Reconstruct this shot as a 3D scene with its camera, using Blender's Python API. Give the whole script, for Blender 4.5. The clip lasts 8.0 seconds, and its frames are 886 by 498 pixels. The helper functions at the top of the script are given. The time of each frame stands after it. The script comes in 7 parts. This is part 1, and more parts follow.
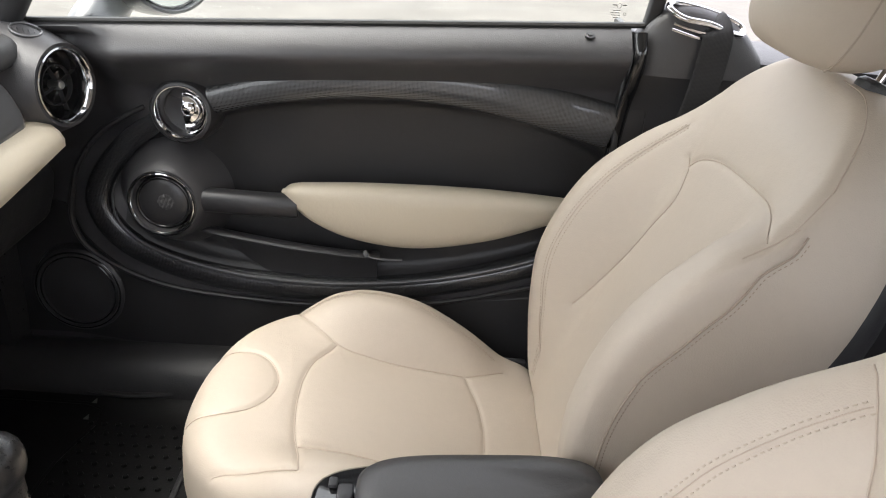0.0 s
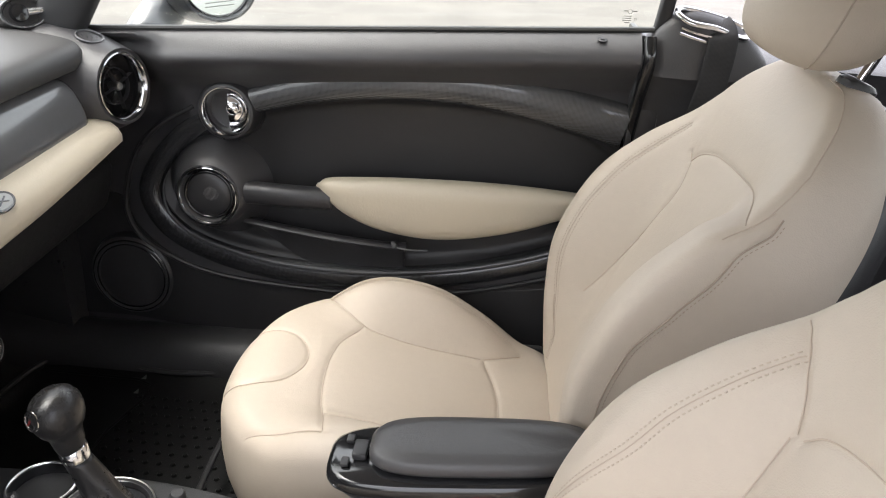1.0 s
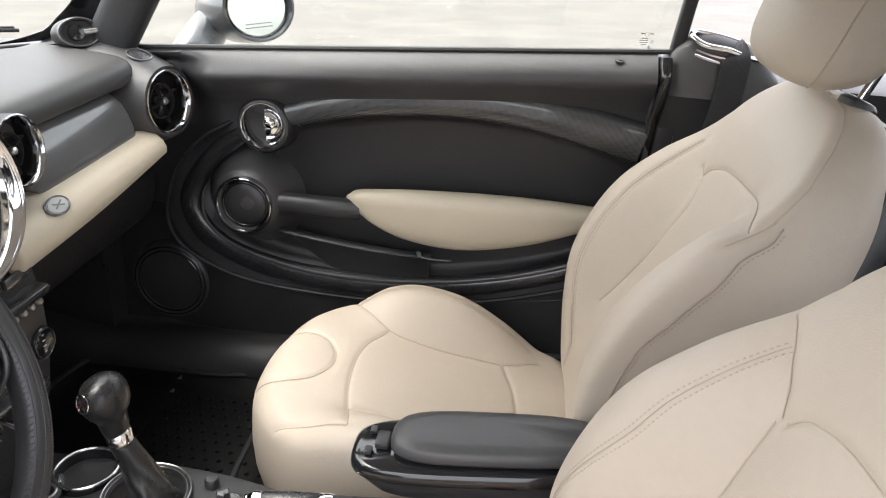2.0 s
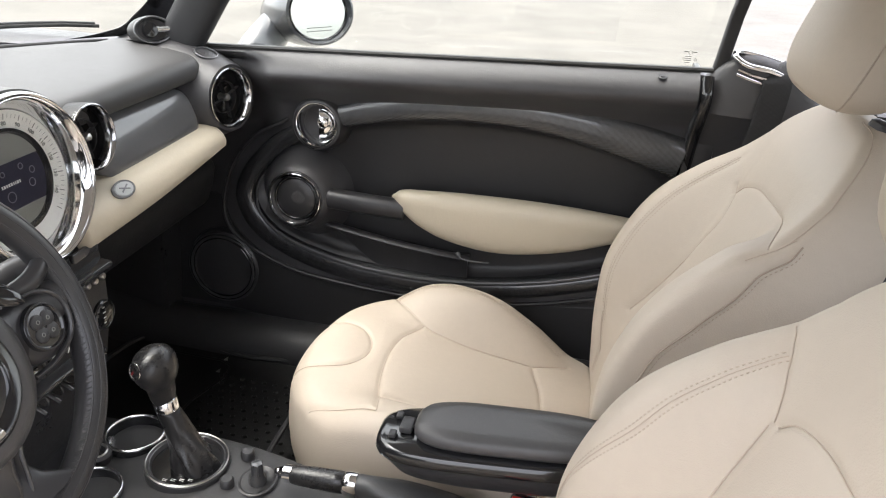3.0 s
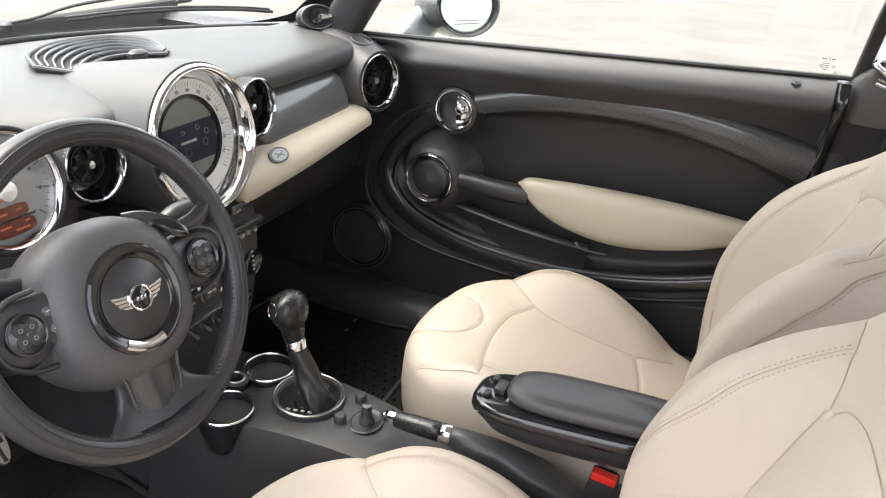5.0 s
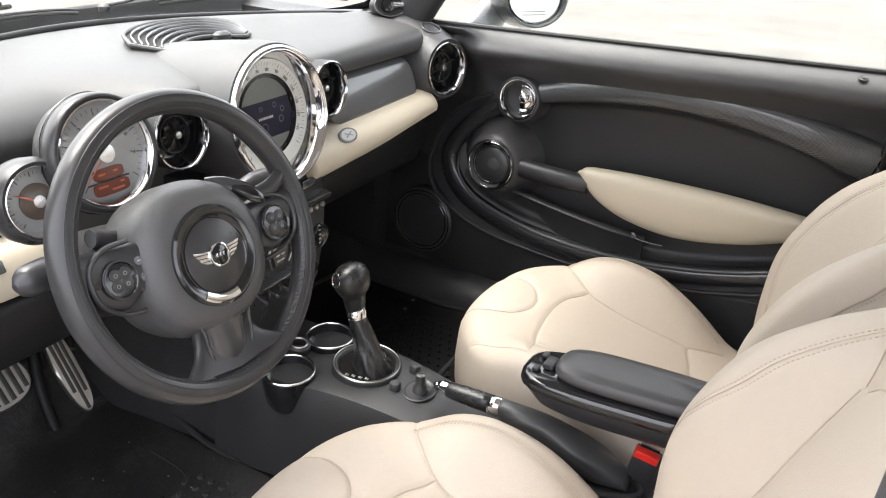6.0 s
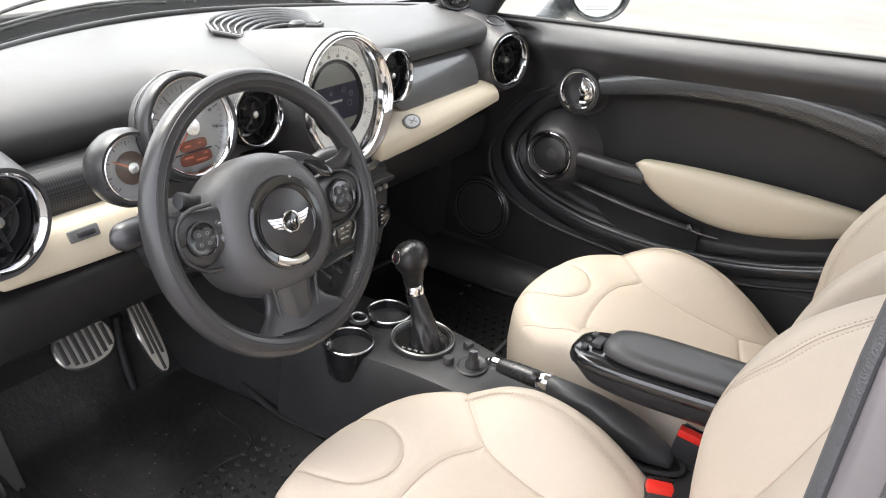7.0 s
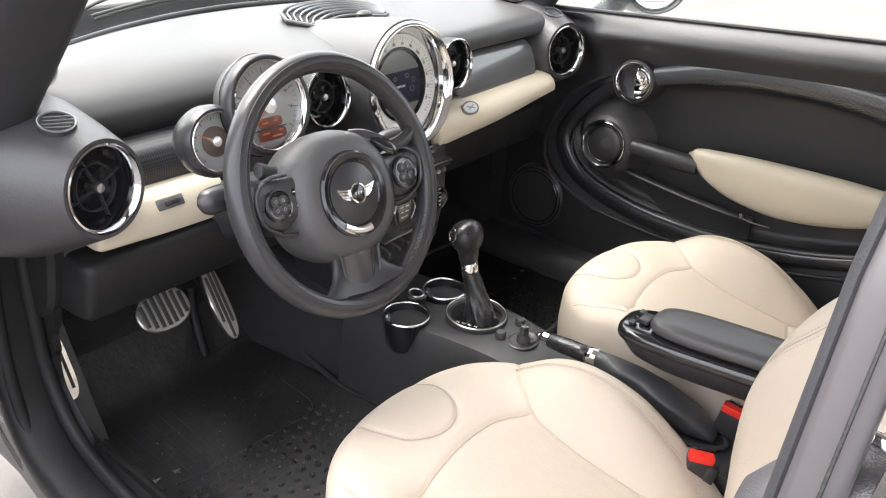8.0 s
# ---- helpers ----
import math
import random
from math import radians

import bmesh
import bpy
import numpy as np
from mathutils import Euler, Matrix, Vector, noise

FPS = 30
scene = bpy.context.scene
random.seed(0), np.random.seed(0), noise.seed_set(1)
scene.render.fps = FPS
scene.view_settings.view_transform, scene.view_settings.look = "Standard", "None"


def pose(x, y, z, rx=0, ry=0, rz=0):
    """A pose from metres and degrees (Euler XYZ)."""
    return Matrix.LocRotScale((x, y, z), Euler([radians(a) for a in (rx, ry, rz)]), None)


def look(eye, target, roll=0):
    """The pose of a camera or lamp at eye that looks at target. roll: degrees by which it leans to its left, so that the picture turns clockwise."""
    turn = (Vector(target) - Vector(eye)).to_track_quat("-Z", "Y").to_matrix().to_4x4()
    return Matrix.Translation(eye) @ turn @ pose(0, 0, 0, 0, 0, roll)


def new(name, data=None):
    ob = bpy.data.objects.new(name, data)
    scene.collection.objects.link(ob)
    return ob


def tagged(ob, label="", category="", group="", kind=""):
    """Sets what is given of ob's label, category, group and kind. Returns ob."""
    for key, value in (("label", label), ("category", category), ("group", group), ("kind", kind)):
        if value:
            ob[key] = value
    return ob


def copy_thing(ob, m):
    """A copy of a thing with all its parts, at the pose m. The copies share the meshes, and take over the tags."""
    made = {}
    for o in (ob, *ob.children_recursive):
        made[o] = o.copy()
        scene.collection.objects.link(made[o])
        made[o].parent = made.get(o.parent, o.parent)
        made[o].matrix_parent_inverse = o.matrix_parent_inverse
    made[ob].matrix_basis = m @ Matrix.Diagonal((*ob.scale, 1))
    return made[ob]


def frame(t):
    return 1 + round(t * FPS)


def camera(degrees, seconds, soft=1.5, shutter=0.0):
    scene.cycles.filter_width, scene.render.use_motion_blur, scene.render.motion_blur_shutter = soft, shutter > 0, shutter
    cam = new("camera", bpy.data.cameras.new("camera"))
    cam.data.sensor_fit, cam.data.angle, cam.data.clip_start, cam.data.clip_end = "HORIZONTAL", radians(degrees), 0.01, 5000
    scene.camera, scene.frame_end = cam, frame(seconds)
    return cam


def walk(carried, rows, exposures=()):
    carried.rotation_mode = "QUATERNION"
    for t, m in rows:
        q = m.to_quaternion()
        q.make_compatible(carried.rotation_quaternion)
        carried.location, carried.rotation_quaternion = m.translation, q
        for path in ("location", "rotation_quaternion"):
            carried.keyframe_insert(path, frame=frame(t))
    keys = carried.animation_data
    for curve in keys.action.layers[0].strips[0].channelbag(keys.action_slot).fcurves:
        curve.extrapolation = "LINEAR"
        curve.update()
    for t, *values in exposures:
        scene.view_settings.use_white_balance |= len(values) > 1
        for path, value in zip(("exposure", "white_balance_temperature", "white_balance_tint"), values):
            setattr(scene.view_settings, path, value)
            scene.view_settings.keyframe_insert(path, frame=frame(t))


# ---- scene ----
cam = camera(61.0, 8.0, soft=1.1)
PATH = [
    (0, (0.138, -0.591, 1.217), (0.143, 1.188, 0.304), 3.1),
    (0.5, (0.167, -0.646, 1.216), (0.101, 1.137, 0.312), 2.5),
    (1, (0.184, -0.687, 1.229), (0.069, 1.097, 0.334), 2.1),
    (2.3, (0.207, -0.777, 1.245), (-0.027, 1.024, 0.408), 2.1),
    (2.5, (0.214, -0.792, 1.255), (-0.053, 1.006, 0.42), 2.3),
    (3, (0.234, -0.805, 1.254), (-0.096, 0.981, 0.415), 3.4),
    (3.5, (0.264, -0.825, 1.257), (-0.194, 0.931, 0.415), 3.6),
    (4, (0.28, -0.85, 1.268), (-0.26, 0.879, 0.418), 3.8),
    (4.5, (0.295, -0.868, 1.269), (-0.319, 0.832, 0.411), 3.7),
    (6, (0.34, -0.938, 1.267), (-0.487, 0.651, 0.378), 4.0),
    (6.5, (0.362, -0.969, 1.266), (-0.538, 0.577, 0.372), 3.9),
    (7, (0.38, -0.993, 1.263), (-0.581, 0.513, 0.364), 3.6),
    (7.5, (0.399, -1.021, 1.26), (-0.602, 0.454, 0.353), 3.3),
    (8, (0.423, -1.059, 1.261), (-0.651, 0.362, 0.351), 2.8),
]
walk(cam, [(t, look(eye, target, roll)) for t, eye, target, roll in PATH], exposures=[(0.0, 2.20, 6500, 13), (4.0, 2.31, 6500, 13), (8.0, 2.50, 6500, 13)])
SKY, SUN = 0.205, 0.22

# ---- world and light ----
world = bpy.data.worlds.new("sky")
scene.world = world
world.use_nodes = True
wn = world.node_tree.nodes
wl = world.node_tree.links
sky = wn.new("ShaderNodeTexSky")
sky.sky_type = "NISHITA"
sky.sun_disc = False
sky.sun_elevation = radians(68)
sky.sun_rotation = radians(262)
sky.air_density = 1.0
sky.dust_density = 4.0
overcast = wn.new("ShaderNodeHueSaturation")
overcast.inputs["Saturation"].default_value = 0.25
wl.new(sky.outputs[0], overcast.inputs["Color"])
wl.new(overcast.outputs[0], wn["Background"].inputs["Color"])
wn["Background"].inputs["Strength"].default_value = SKY

sun_data = bpy.data.lights.new("sun", "SUN")
sun_data.energy = SUN
sun_data.angle = radians(32)
sun_data.color = (1.0, 0.97, 0.93)
sun = new("sun", sun_data)
sun.matrix_world = look((0, 0, 10), (4.3, 1.0, 0))


# ---- materials ----
def shader(name):
    m = bpy.data.materials.new(name)
    m.use_nodes = True
    nt = m.node_tree
    return m, nt, nt.nodes["Principled BSDF"]


def node(nt, kind, **values):
    n = nt.nodes.new(kind)
    for k, v in values.items():
        n.inputs[k].default_value = v
    return n


def mat(name, colour, rough=0.5, metal=0.0, grain=0.0, size=900.0, vary=0.0, vsize=9.0, blotch=0.12, coat=0.0, spec=0.5, wear=0.0, dust=0.0, smear=0.0):
    """A surface: grain is the height of fine relief in bump strength, size its frequency per metre; vary shifts the colour at two scales;
    wear roughens and smooths in patches; dust lays fine pale specks, smear broad pale patches."""
    m, nt, b = shader(name)
    tc = node(nt, "ShaderNodeTexCoord")
    b.inputs["Roughness"].default_value = rough
    b.inputs["Metallic"].default_value = metal
    b.inputs["Coat Weight"].default_value = coat
    b.inputs["Coat Roughness"].default_value = 0.08
    b.inputs["Specular IOR Level"].default_value = spec
    big = node(nt, "ShaderNodeTexNoise", Scale=vsize, Detail=4.0, Roughness=0.6)
    small = node(nt, "ShaderNodeTexNoise", Scale=vsize * 14, Detail=3.0, Roughness=0.6)
    for n in (big, small):
        nt.links.new(tc.outputs["Object"], n.inputs["Vector"])
    both = node(nt, "ShaderNodeMath")
    both.operation = "MULTIPLY_ADD"
    nt.links.new(small.outputs["Fac"], both.inputs[0])
    both.inputs[1].default_value = 0.4
    nt.links.new(big.outputs["Fac"], both.inputs[2])
    ramp = node(nt, "ShaderNodeMapRange")
    ramp.inputs["From Min"].default_value = 0.4
    ramp.inputs["From Max"].default_value = 1.0
    ramp.inputs["To Min"].default_value = 1.0 - vary
    ramp.inputs["To Max"].default_value = 1.0 + vary
    nt.links.new(both.outputs[0], ramp.inputs["Value"])
    mix = node(nt, "ShaderNodeVectorMath")
    mix.operation = "SCALE"
    mix.inputs[0].default_value = colour
    nt.links.new(ramp.outputs[0], mix.inputs["Scale"])
    last = mix.outputs[0]
    for dust, fine_size, low, high in ((dust, 420.0, 0.66, 0.76), (smear, 7.0, 0.50, 0.72)):
        if not dust:
            continue
        specks = node(nt, "ShaderNodeTexNoise", Scale=fine_size, Detail=2.0 if fine_size > 100 else 8.0, Roughness=0.5 if fine_size > 100 else 0.72)
        nt.links.new(tc.outputs["Object"], specks.inputs["Vector"])
        thr = node(nt, "ShaderNodeMapRange")
        thr.inputs["From Min"].default_value = low
        thr.inputs["From Max"].default_value = high
        thr.inputs["To Max"].default_value = dust
        nt.links.new(specks.outputs["Fac"], thr.inputs["Value"])
        mx = node(nt, "ShaderNodeMix")
        mx.data_type = "RGBA"
        nt.links.new(thr.outputs[0], mx.inputs["Factor"])
        nt.links.new(last, mx.inputs["A"])
        mx.inputs["B"].default_value = (0.32, 0.29, 0.25, 1)
        last = mx.outputs["Result"]
    nt.links.new(last, b.inputs["Base Color"])
    if wear:
        wr = node(nt, "ShaderNodeMapRange")
        wr.inputs["From Min"].default_value = 0.45
        wr.inputs["From Max"].default_value = 0.95
        wr.inputs["To Min"].default_value = max(0.02, rough - wear)
        wr.inputs["To Max"].default_value = min(1.0, rough + wear)
        nt.links.new(both.outputs[0], wr.inputs["Value"])
        nt.links.new(wr.outputs[0], b.inputs["Roughness"])
    if grain:
        fine = node(nt, "ShaderNodeTexVoronoi", Scale=size)
        nt.links.new(tc.outputs["Object"], fine.inputs["Vector"])
        bump = node(nt, "ShaderNodeBump", Strength=grain, Distance=0.0006)
        nt.links.new(fine.outputs["Distance"], bump.inputs["Height"])
        soft = node(nt, "ShaderNodeBump", Strength=blotch, Distance=0.004)
        nt.links.new(small.outputs["Fac"], soft.inputs["Height"])
        nt.links.new(bump.outputs[0], soft.inputs["Normal"])
        nt.links.new(soft.outputs[0], b.inputs["Normal"])
    return m


def weave(name, dark, light, period, rough, coat, turn=0.0, first=0):
    """Twill: two crossed sets of threads that go over and under one another."""
    m, nt, b = shader(name)
    tc = node(nt, "ShaderNodeTexCoord")
    mp = node(nt, "ShaderNodeMapping")
    mp.inputs["Rotation"].default_value = (0, radians(turn), 0)
    nt.links.new(tc.outputs["Object"], mp.inputs["Vector"])
    sep = node(nt, "ShaderNodeSeparateXYZ")
    nt.links.new(mp.outputs[0], sep.inputs[0])

    def op(kind, a, c):
        n = node(nt, "ShaderNodeMath")
        n.operation = kind
        for i, v in enumerate((a, c)):
            if isinstance(v, (int, float)):
                n.inputs[i].default_value = v
            else:
                nt.links.new(v, n.inputs[i])
        return n.outputs[0]

    k = 2 * math.pi / period
    along = sep.outputs[first]
    back = op("ADD", sep.outputs[2], sep.outputs[1 - first])
    p = op("SINE", op("MULTIPLY", op("ADD", along, back), k), 0)
    q = op("SINE", op("MULTIPLY", op("SUBTRACT", along, back), k), 0)
    f = op("MULTIPLY_ADD", op("MULTIPLY", p, q), 0.5)
    f.node.inputs[2].default_value = 0.5
    mx = node(nt, "ShaderNodeMix")
    mx.data_type = "RGBA"
    mx.inputs["A"].default_value = (*dark, 1)
    mx.inputs["B"].default_value = (*light, 1)
    nt.links.new(f, mx.inputs["Factor"])
    nt.links.new(mx.outputs["Result"], b.inputs["Base Color"])
    b.inputs["Roughness"].default_value = rough
    b.inputs["Coat Weight"].default_value = coat
    b.inputs["Coat Roughness"].default_value = 0.07
    bump = node(nt, "ShaderNodeBump", Strength=0.5, Distance=0.0008)
    nt.links.new(f, bump.inputs["Height"])
    nt.links.new(bump.outputs[0], b.inputs["Normal"])
    return m


def clear(name, tint=(1, 1, 1), gloss=0.05):
    m, nt, b = shader(name)
    nt.nodes.remove(b)
    tr = node(nt, "ShaderNodeBsdfTransparent")
    tr.inputs["Color"].default_value = (*tint, 1)
    gl = node(nt, "ShaderNodeBsdfGlossy")
    gl.inputs["Roughness"].default_value = 0.02
    mx = node(nt, "ShaderNodeMixShader")
    mx.inputs[0].default_value = gloss
    nt.links.new(tr.outputs[0], mx.inputs[1])
    nt.links.new(gl.outputs[0], mx.inputs[2])
    nt.links.new(mx.outputs[0], nt.nodes["Material Output"].inputs["Surface"])
    return m


def glow(name, colour, strength):
    m, nt, b = shader(name)
    b.inputs["Base Color"].default_value = (*colour, 1)
    b.inputs["Emission Color"].default_value = (*colour, 1)
    b.inputs["Emission Strength"].default_value = strength
    b.inputs["Roughness"].default_value = 0.2
    return m


LEATHER = mat("beige_leather", (0.500, 0.428, 0.350), 0.54, grain=0.30, size=620, vary=0.05, vsize=6, blotch=0.10, wear=0.06)
THREAD = mat("stitching_thread", (0.45, 0.38, 0.305), 0.8)
# seam thread darkened to carry the shadow along the bolster's flank seam
FLANKSHADE = mat("shaded_flank_thread", (0.35, 0.285, 0.225), 0.8)
SEAM = mat("seam_thread", (0.47, 0.39, 0.315), 0.8)
BRIGHT = mat("polished_aluminium", (0.90, 0.90, 0.90), 0.26, 1.0, vary=0.05, vsize=60)
BEIGE = mat("beige_plastic", (0.57, 0.500, 0.388), 0.42, grain=0.10, size=1200, vary=0.02, vsize=12)
SOFT = mat("black_soft_plastic", (0.052, 0.050, 0.0525), 0.42, grain=0.4, size=800, vary=0.12, vsize=6, wear=0.06, spec=0.62)
DASHPAD = mat("dark_dash_pad", (0.056, 0.0545, 0.055), 0.47, grain=0.42, size=900, vary=0.10, vsize=5, wear=0.04, dust=0.06, spec=0.6, blotch=0.035)
HARD = mat("black_hard_plastic", (0.033, 0.032, 0.0335), 0.34, grain=0.3, size=1100, vary=0.15, vsize=10, wear=0.08)
HUB = mat("grey_black_airbag_cover", (0.074, 0.072, 0.0735), 0.36, grain=0.4, size=900, vary=0.1, vsize=8, wear=0.05)
HOUSING = mat("satin_black_housing", (0.034, 0.033, 0.0345), 0.30, grain=0.15, size=900, vary=0.1, vsize=10, wear=0.04, blotch=0.02)
GLOSS = mat("black_gloss_plastic", (0.013, 0.013, 0.014), 0.12, vary=0.1, coat=0.5)
DARK = mat("black_felt", (0.030, 0.029, 0.029), 0.9, grain=0.6, size=500, vary=0.2)
BLACKLEATHER = mat("black_leather", (0.036, 0.035, 0.036), 0.30, grain=0.12, size=900, vary=0.06, vsize=16, wear=0.025, blotch=0.03)
BOOT = mat("boot_leather", (0.017, 0.0165, 0.0172), 0.28, grain=0.15, size=800, vary=0.12, vsize=20, wear=0.03)
BRAKEBOOT = mat("handbrake_leather", (0.040, 0.0405, 0.042), 0.40, grain=0.2, size=800, vary=0.12, vsize=14, wear=0.05)
ARMLEATHER = mat("armrest_leatherette", (0.064, 0.062, 0.063), 0.42, grain=0.2, size=900, vary=0.08, vsize=10, wear=0.05)
RUBBER = mat("black_rubber", (0.034, 0.033, 0.032), 0.46, grain=0.4, size=600, vary=0.25, vsize=14, dust=0.15)
CARPET = mat("black_carpet", (0.025, 0.0242, 0.0245), 0.95, grain=1.0, size=400, vary=0.3, vsize=20, blotch=0.4, dust=0.2)
CONSOLE = mat("console_plastic", (0.036, 0.0352, 0.0364), 0.40, grain=0.35, size=900, vary=0.15, vsize=8, wear=0.08, dust=0.05)
FRAMEBLACK = mat("satin_black_frame", (0.014, 0.0137, 0.014), 0.50, spec=0.28, grain=0.3, size=900, vary=0.25, vsize=8, wear=0.10, dust=0.12)
# passenger mat: near black, darker than the driver's mat
PASSMAT = mat("dark_mat_rubber", (0.008, 0.0077, 0.0079), 0.42, spec=0.28, grain=0.4, size=600, vary=0.25, vsize=12)
MATRUBBER = mat("dusty_mat_rubber", (0.027, 0.0258, 0.0255), 0.55, grain=0.5, size=500, vary=0.6, vsize=5, blotch=0.4, wear=0.22, dust=0.35, smear=0.12)
STUDRUBBER = mat("worn_stud_rubber", (0.036, 0.035, 0.0345), 0.30, grain=0.3, size=500, vary=0.5, vsize=9, wear=0.15, dust=0.25)
CHROME = mat("chrome", (0.82, 0.82, 0.83), 0.07, 1.0)
SATIN = mat("brushed_steel", (0.55, 0.54, 0.52), 0.30, 1.0, vary=0.08, vsize=30)
BELT = weave("belt_webbing", (0.012, 0.012, 0.013), (0.030, 0.030, 0.032), 0.004, 0.7, 0.0)
CARBONDARK = weave("dark_carbon_trim", (0.008, 0.008, 0.009), (0.040, 0.040, 0.042), 0.0054, 0.24, 1.0)
CARBON = weave("carbon_trim", (0.015, 0.015, 0.016), (0.085, 0.086, 0.090), 0.0044, 0.24, 1.0)
MESH = weave("woven_dash_trim", (0.005, 0.005, 0.006), (0.048, 0.048, 0.050), 0.008, 0.45, 0.2, first=1)
GREYGLOSS = mat("grey_lacquer", (0.115, 0.115, 0.118), 0.22, vary=0.08, coat=0.8)
SMOKE = mat("smoked_chrome", (0.50, 0.50, 0.51), 0.10, 1.0)
SPOKEGREY = mat("satin_grey_lacquer", (0.085, 0.085, 0.089), 0.17, 0.5, vary=0.06, coat=0.4)
PAINT = mat("dark_car_paint", (0.105, 0.096, 0.100), 0.32, 0.3, vary=0.05, coat=1.0)
MIRRORPAINT = mat("grey_car_paint", (0.050, 0.054, 0.062), 0.3, 0.1, vary=0.05, coat=0.8)
PILLAR = mat("pillar_trim", (0.026, 0.026, 0.028), 0.62, grain=0.4, size=900, vary=0.1)
HEADLINER = mat("headliner_cloth", (0.60, 0.58, 0.55), 0.95, grain=0.5, size=500, vary=0.06)
WHITE = mat("gauge_face", (0.74, 0.74, 0.70), 0.5, vary=0.05, vsize=40)
GREYFACE = mat("silver_gauge_face", (0.35, 0.35, 0.34), 0.35, 0.2, vary=0.06, vsize=40)
GREYINK = mat("grey_ink", (0.10, 0.10, 0.10), 0.6)
DIALGREY = mat("faded_dial_print", (0.24, 0.24, 0.22), 0.6)
INK = mat("dark_ink", (0.02, 0.02, 0.02), 0.6)
PALE = mat("pale_ink", (0.6, 0.6, 0.58), 0.6)
DARKRED = mat("dark_red_enamel", (0.12, 0.012, 0.012), 0.35)
NEEDLE = mat("orange_needle", (0.50, 0.12, 0.05), 0.5)
RED = mat("red_plastic", (0.75, 0.03, 0.02), 0.35, vary=0.06)
MIRROR = mat("mirror_glass", (0.44, 0.455, 0.44), 0.02, 1.0)
SCREEN = mat("lcd_screen", (0.030, 0.029, 0.046), 0.18, vary=0.1, vsize=20, coat=0.4)
SCREENTOP = mat("lcd_band", (0.20, 0.205, 0.19), 0.25, vary=0.05, vsize=20)
AMBER = glow("amber_display", (0.11, 0.028, 0.015), 0.035)
AMBERTEXT = glow("amber_characters", (0.38, 0.10, 0.05), 0.08)
GLASS = clear("window_glass", (0.960, 0.972, 0.945), 0.035)
LENS = clear("gauge_glass", (1, 1, 1), 0.03)


# ---- mesh helpers ----
WORLD_OF = {}


def thing(name, at, label, category, group="", kind=""):
    ob = new(name)
    ob.empty_display_size = 0.05
    ob.location = at
    WORLD_OF[ob] = Matrix.Translation(at)
    return tagged(ob, label, category, group, kind)


def part(name, bm, material, parent=None, label="", smooth=40):
    """Links a bmesh, given in world places, as one mesh object under a thing or a part."""
    me = bpy.data.meshes.new(name)
    bmesh.ops.recalc_face_normals(bm, faces=bm.faces)
    bm.to_mesh(me)
    bm.free()
    me.materials.append(material)
    me.polygons.foreach_set("use_smooth", [True] * len(me.polygons))
    if smooth < 180:
        me.set_sharp_from_angle(angle=radians(smooth))
    ob = new(name, me)
    WORLD_OF[ob] = Matrix.Identity(4)
    if parent:
        ob.parent = parent
        ob.matrix_parent_inverse = WORLD_OF[parent].inverted()
    return tagged(ob, label)


def single(name, bm, material, label, category, group="", kind="", smooth=40):
    return tagged(part(name, bm, material, None, label, smooth), label, category, group, kind)


def join(*bms):
    """One bmesh out of several."""
    out = bmesh.new()
    for b in bms:
        me = bpy.data.meshes.new("join")
        b.to_mesh(me)
        b.free()
        out.from_mesh(me)
        bpy.data.meshes.remove(me)
    return out


def loft(rings, closed=True, caps=True):
    """Skin over rings of equal length."""
    bm = bmesh.new()
    vs = [[bm.verts.new(p) for p in r] for r in rings]
    n = len(rings[0])
    for a, b in zip(vs, vs[1:]):
        for i in range(n if closed else n - 1):
            j = (i + 1) % n
            bm.faces.new((a[i], a[j], b[j], b[i]))
    if closed and caps in (True, "start"):
        bm.faces.new(list(reversed(vs[0])))
    if closed and caps in (True, "end"):
        bm.faces.new(vs[-1])
    return bm


def sheet(f, us, vs, thick, way=None):
    """A curved board: f(u, v) gives its face; thick metres go to its back, along way or against its normal."""
    P = [[Vector(f(u, v)) for v in vs] for u in us]
    nu, nv = len(us), len(vs)
    bm = bmesh.new()
    front = [[bm.verts.new(p) for p in row] for row in P]
    back = []
    for i in range(nu):
        row = []
        for j in range(nv):
            if way is not None:
                d = Vector(way)
            else:
                du = P[min(i + 1, nu - 1)][j] - P[max(i - 1, 0)][j]
                dv = P[i][min(j + 1, nv - 1)] - P[i][max(j - 1, 0)]
                d = -du.cross(dv).normalized()
            row.append(bm.verts.new(P[i][j] + d * thick))
        back.append(row)
    for i in range(nu - 1):
        for j in range(nv - 1):
            bm.faces.new((front[i][j], front[i + 1][j], front[i + 1][j + 1], front[i][j + 1]))
            bm.faces.new((back[i][j], back[i][j + 1], back[i + 1][j + 1], back[i + 1][j]))
    rim = [(i, 0) for i in range(nu)] + [(nu - 1, j) for j in range(1, nv)] + [(i, nv - 1) for i in range(nu - 2, -1, -1)] + [(0, j) for j in range(nv - 2, 0, -1)]
    for (a, b), (c, d) in zip(rim, rim[1:] + rim[:1]):
        bm.faces.new((front[a][b], back[a][b], back[c][d], front[c][d]))
    return bm


def lin(a, b, n):
    return [a + (b - a) * i / (n - 1) for i in range(n)]


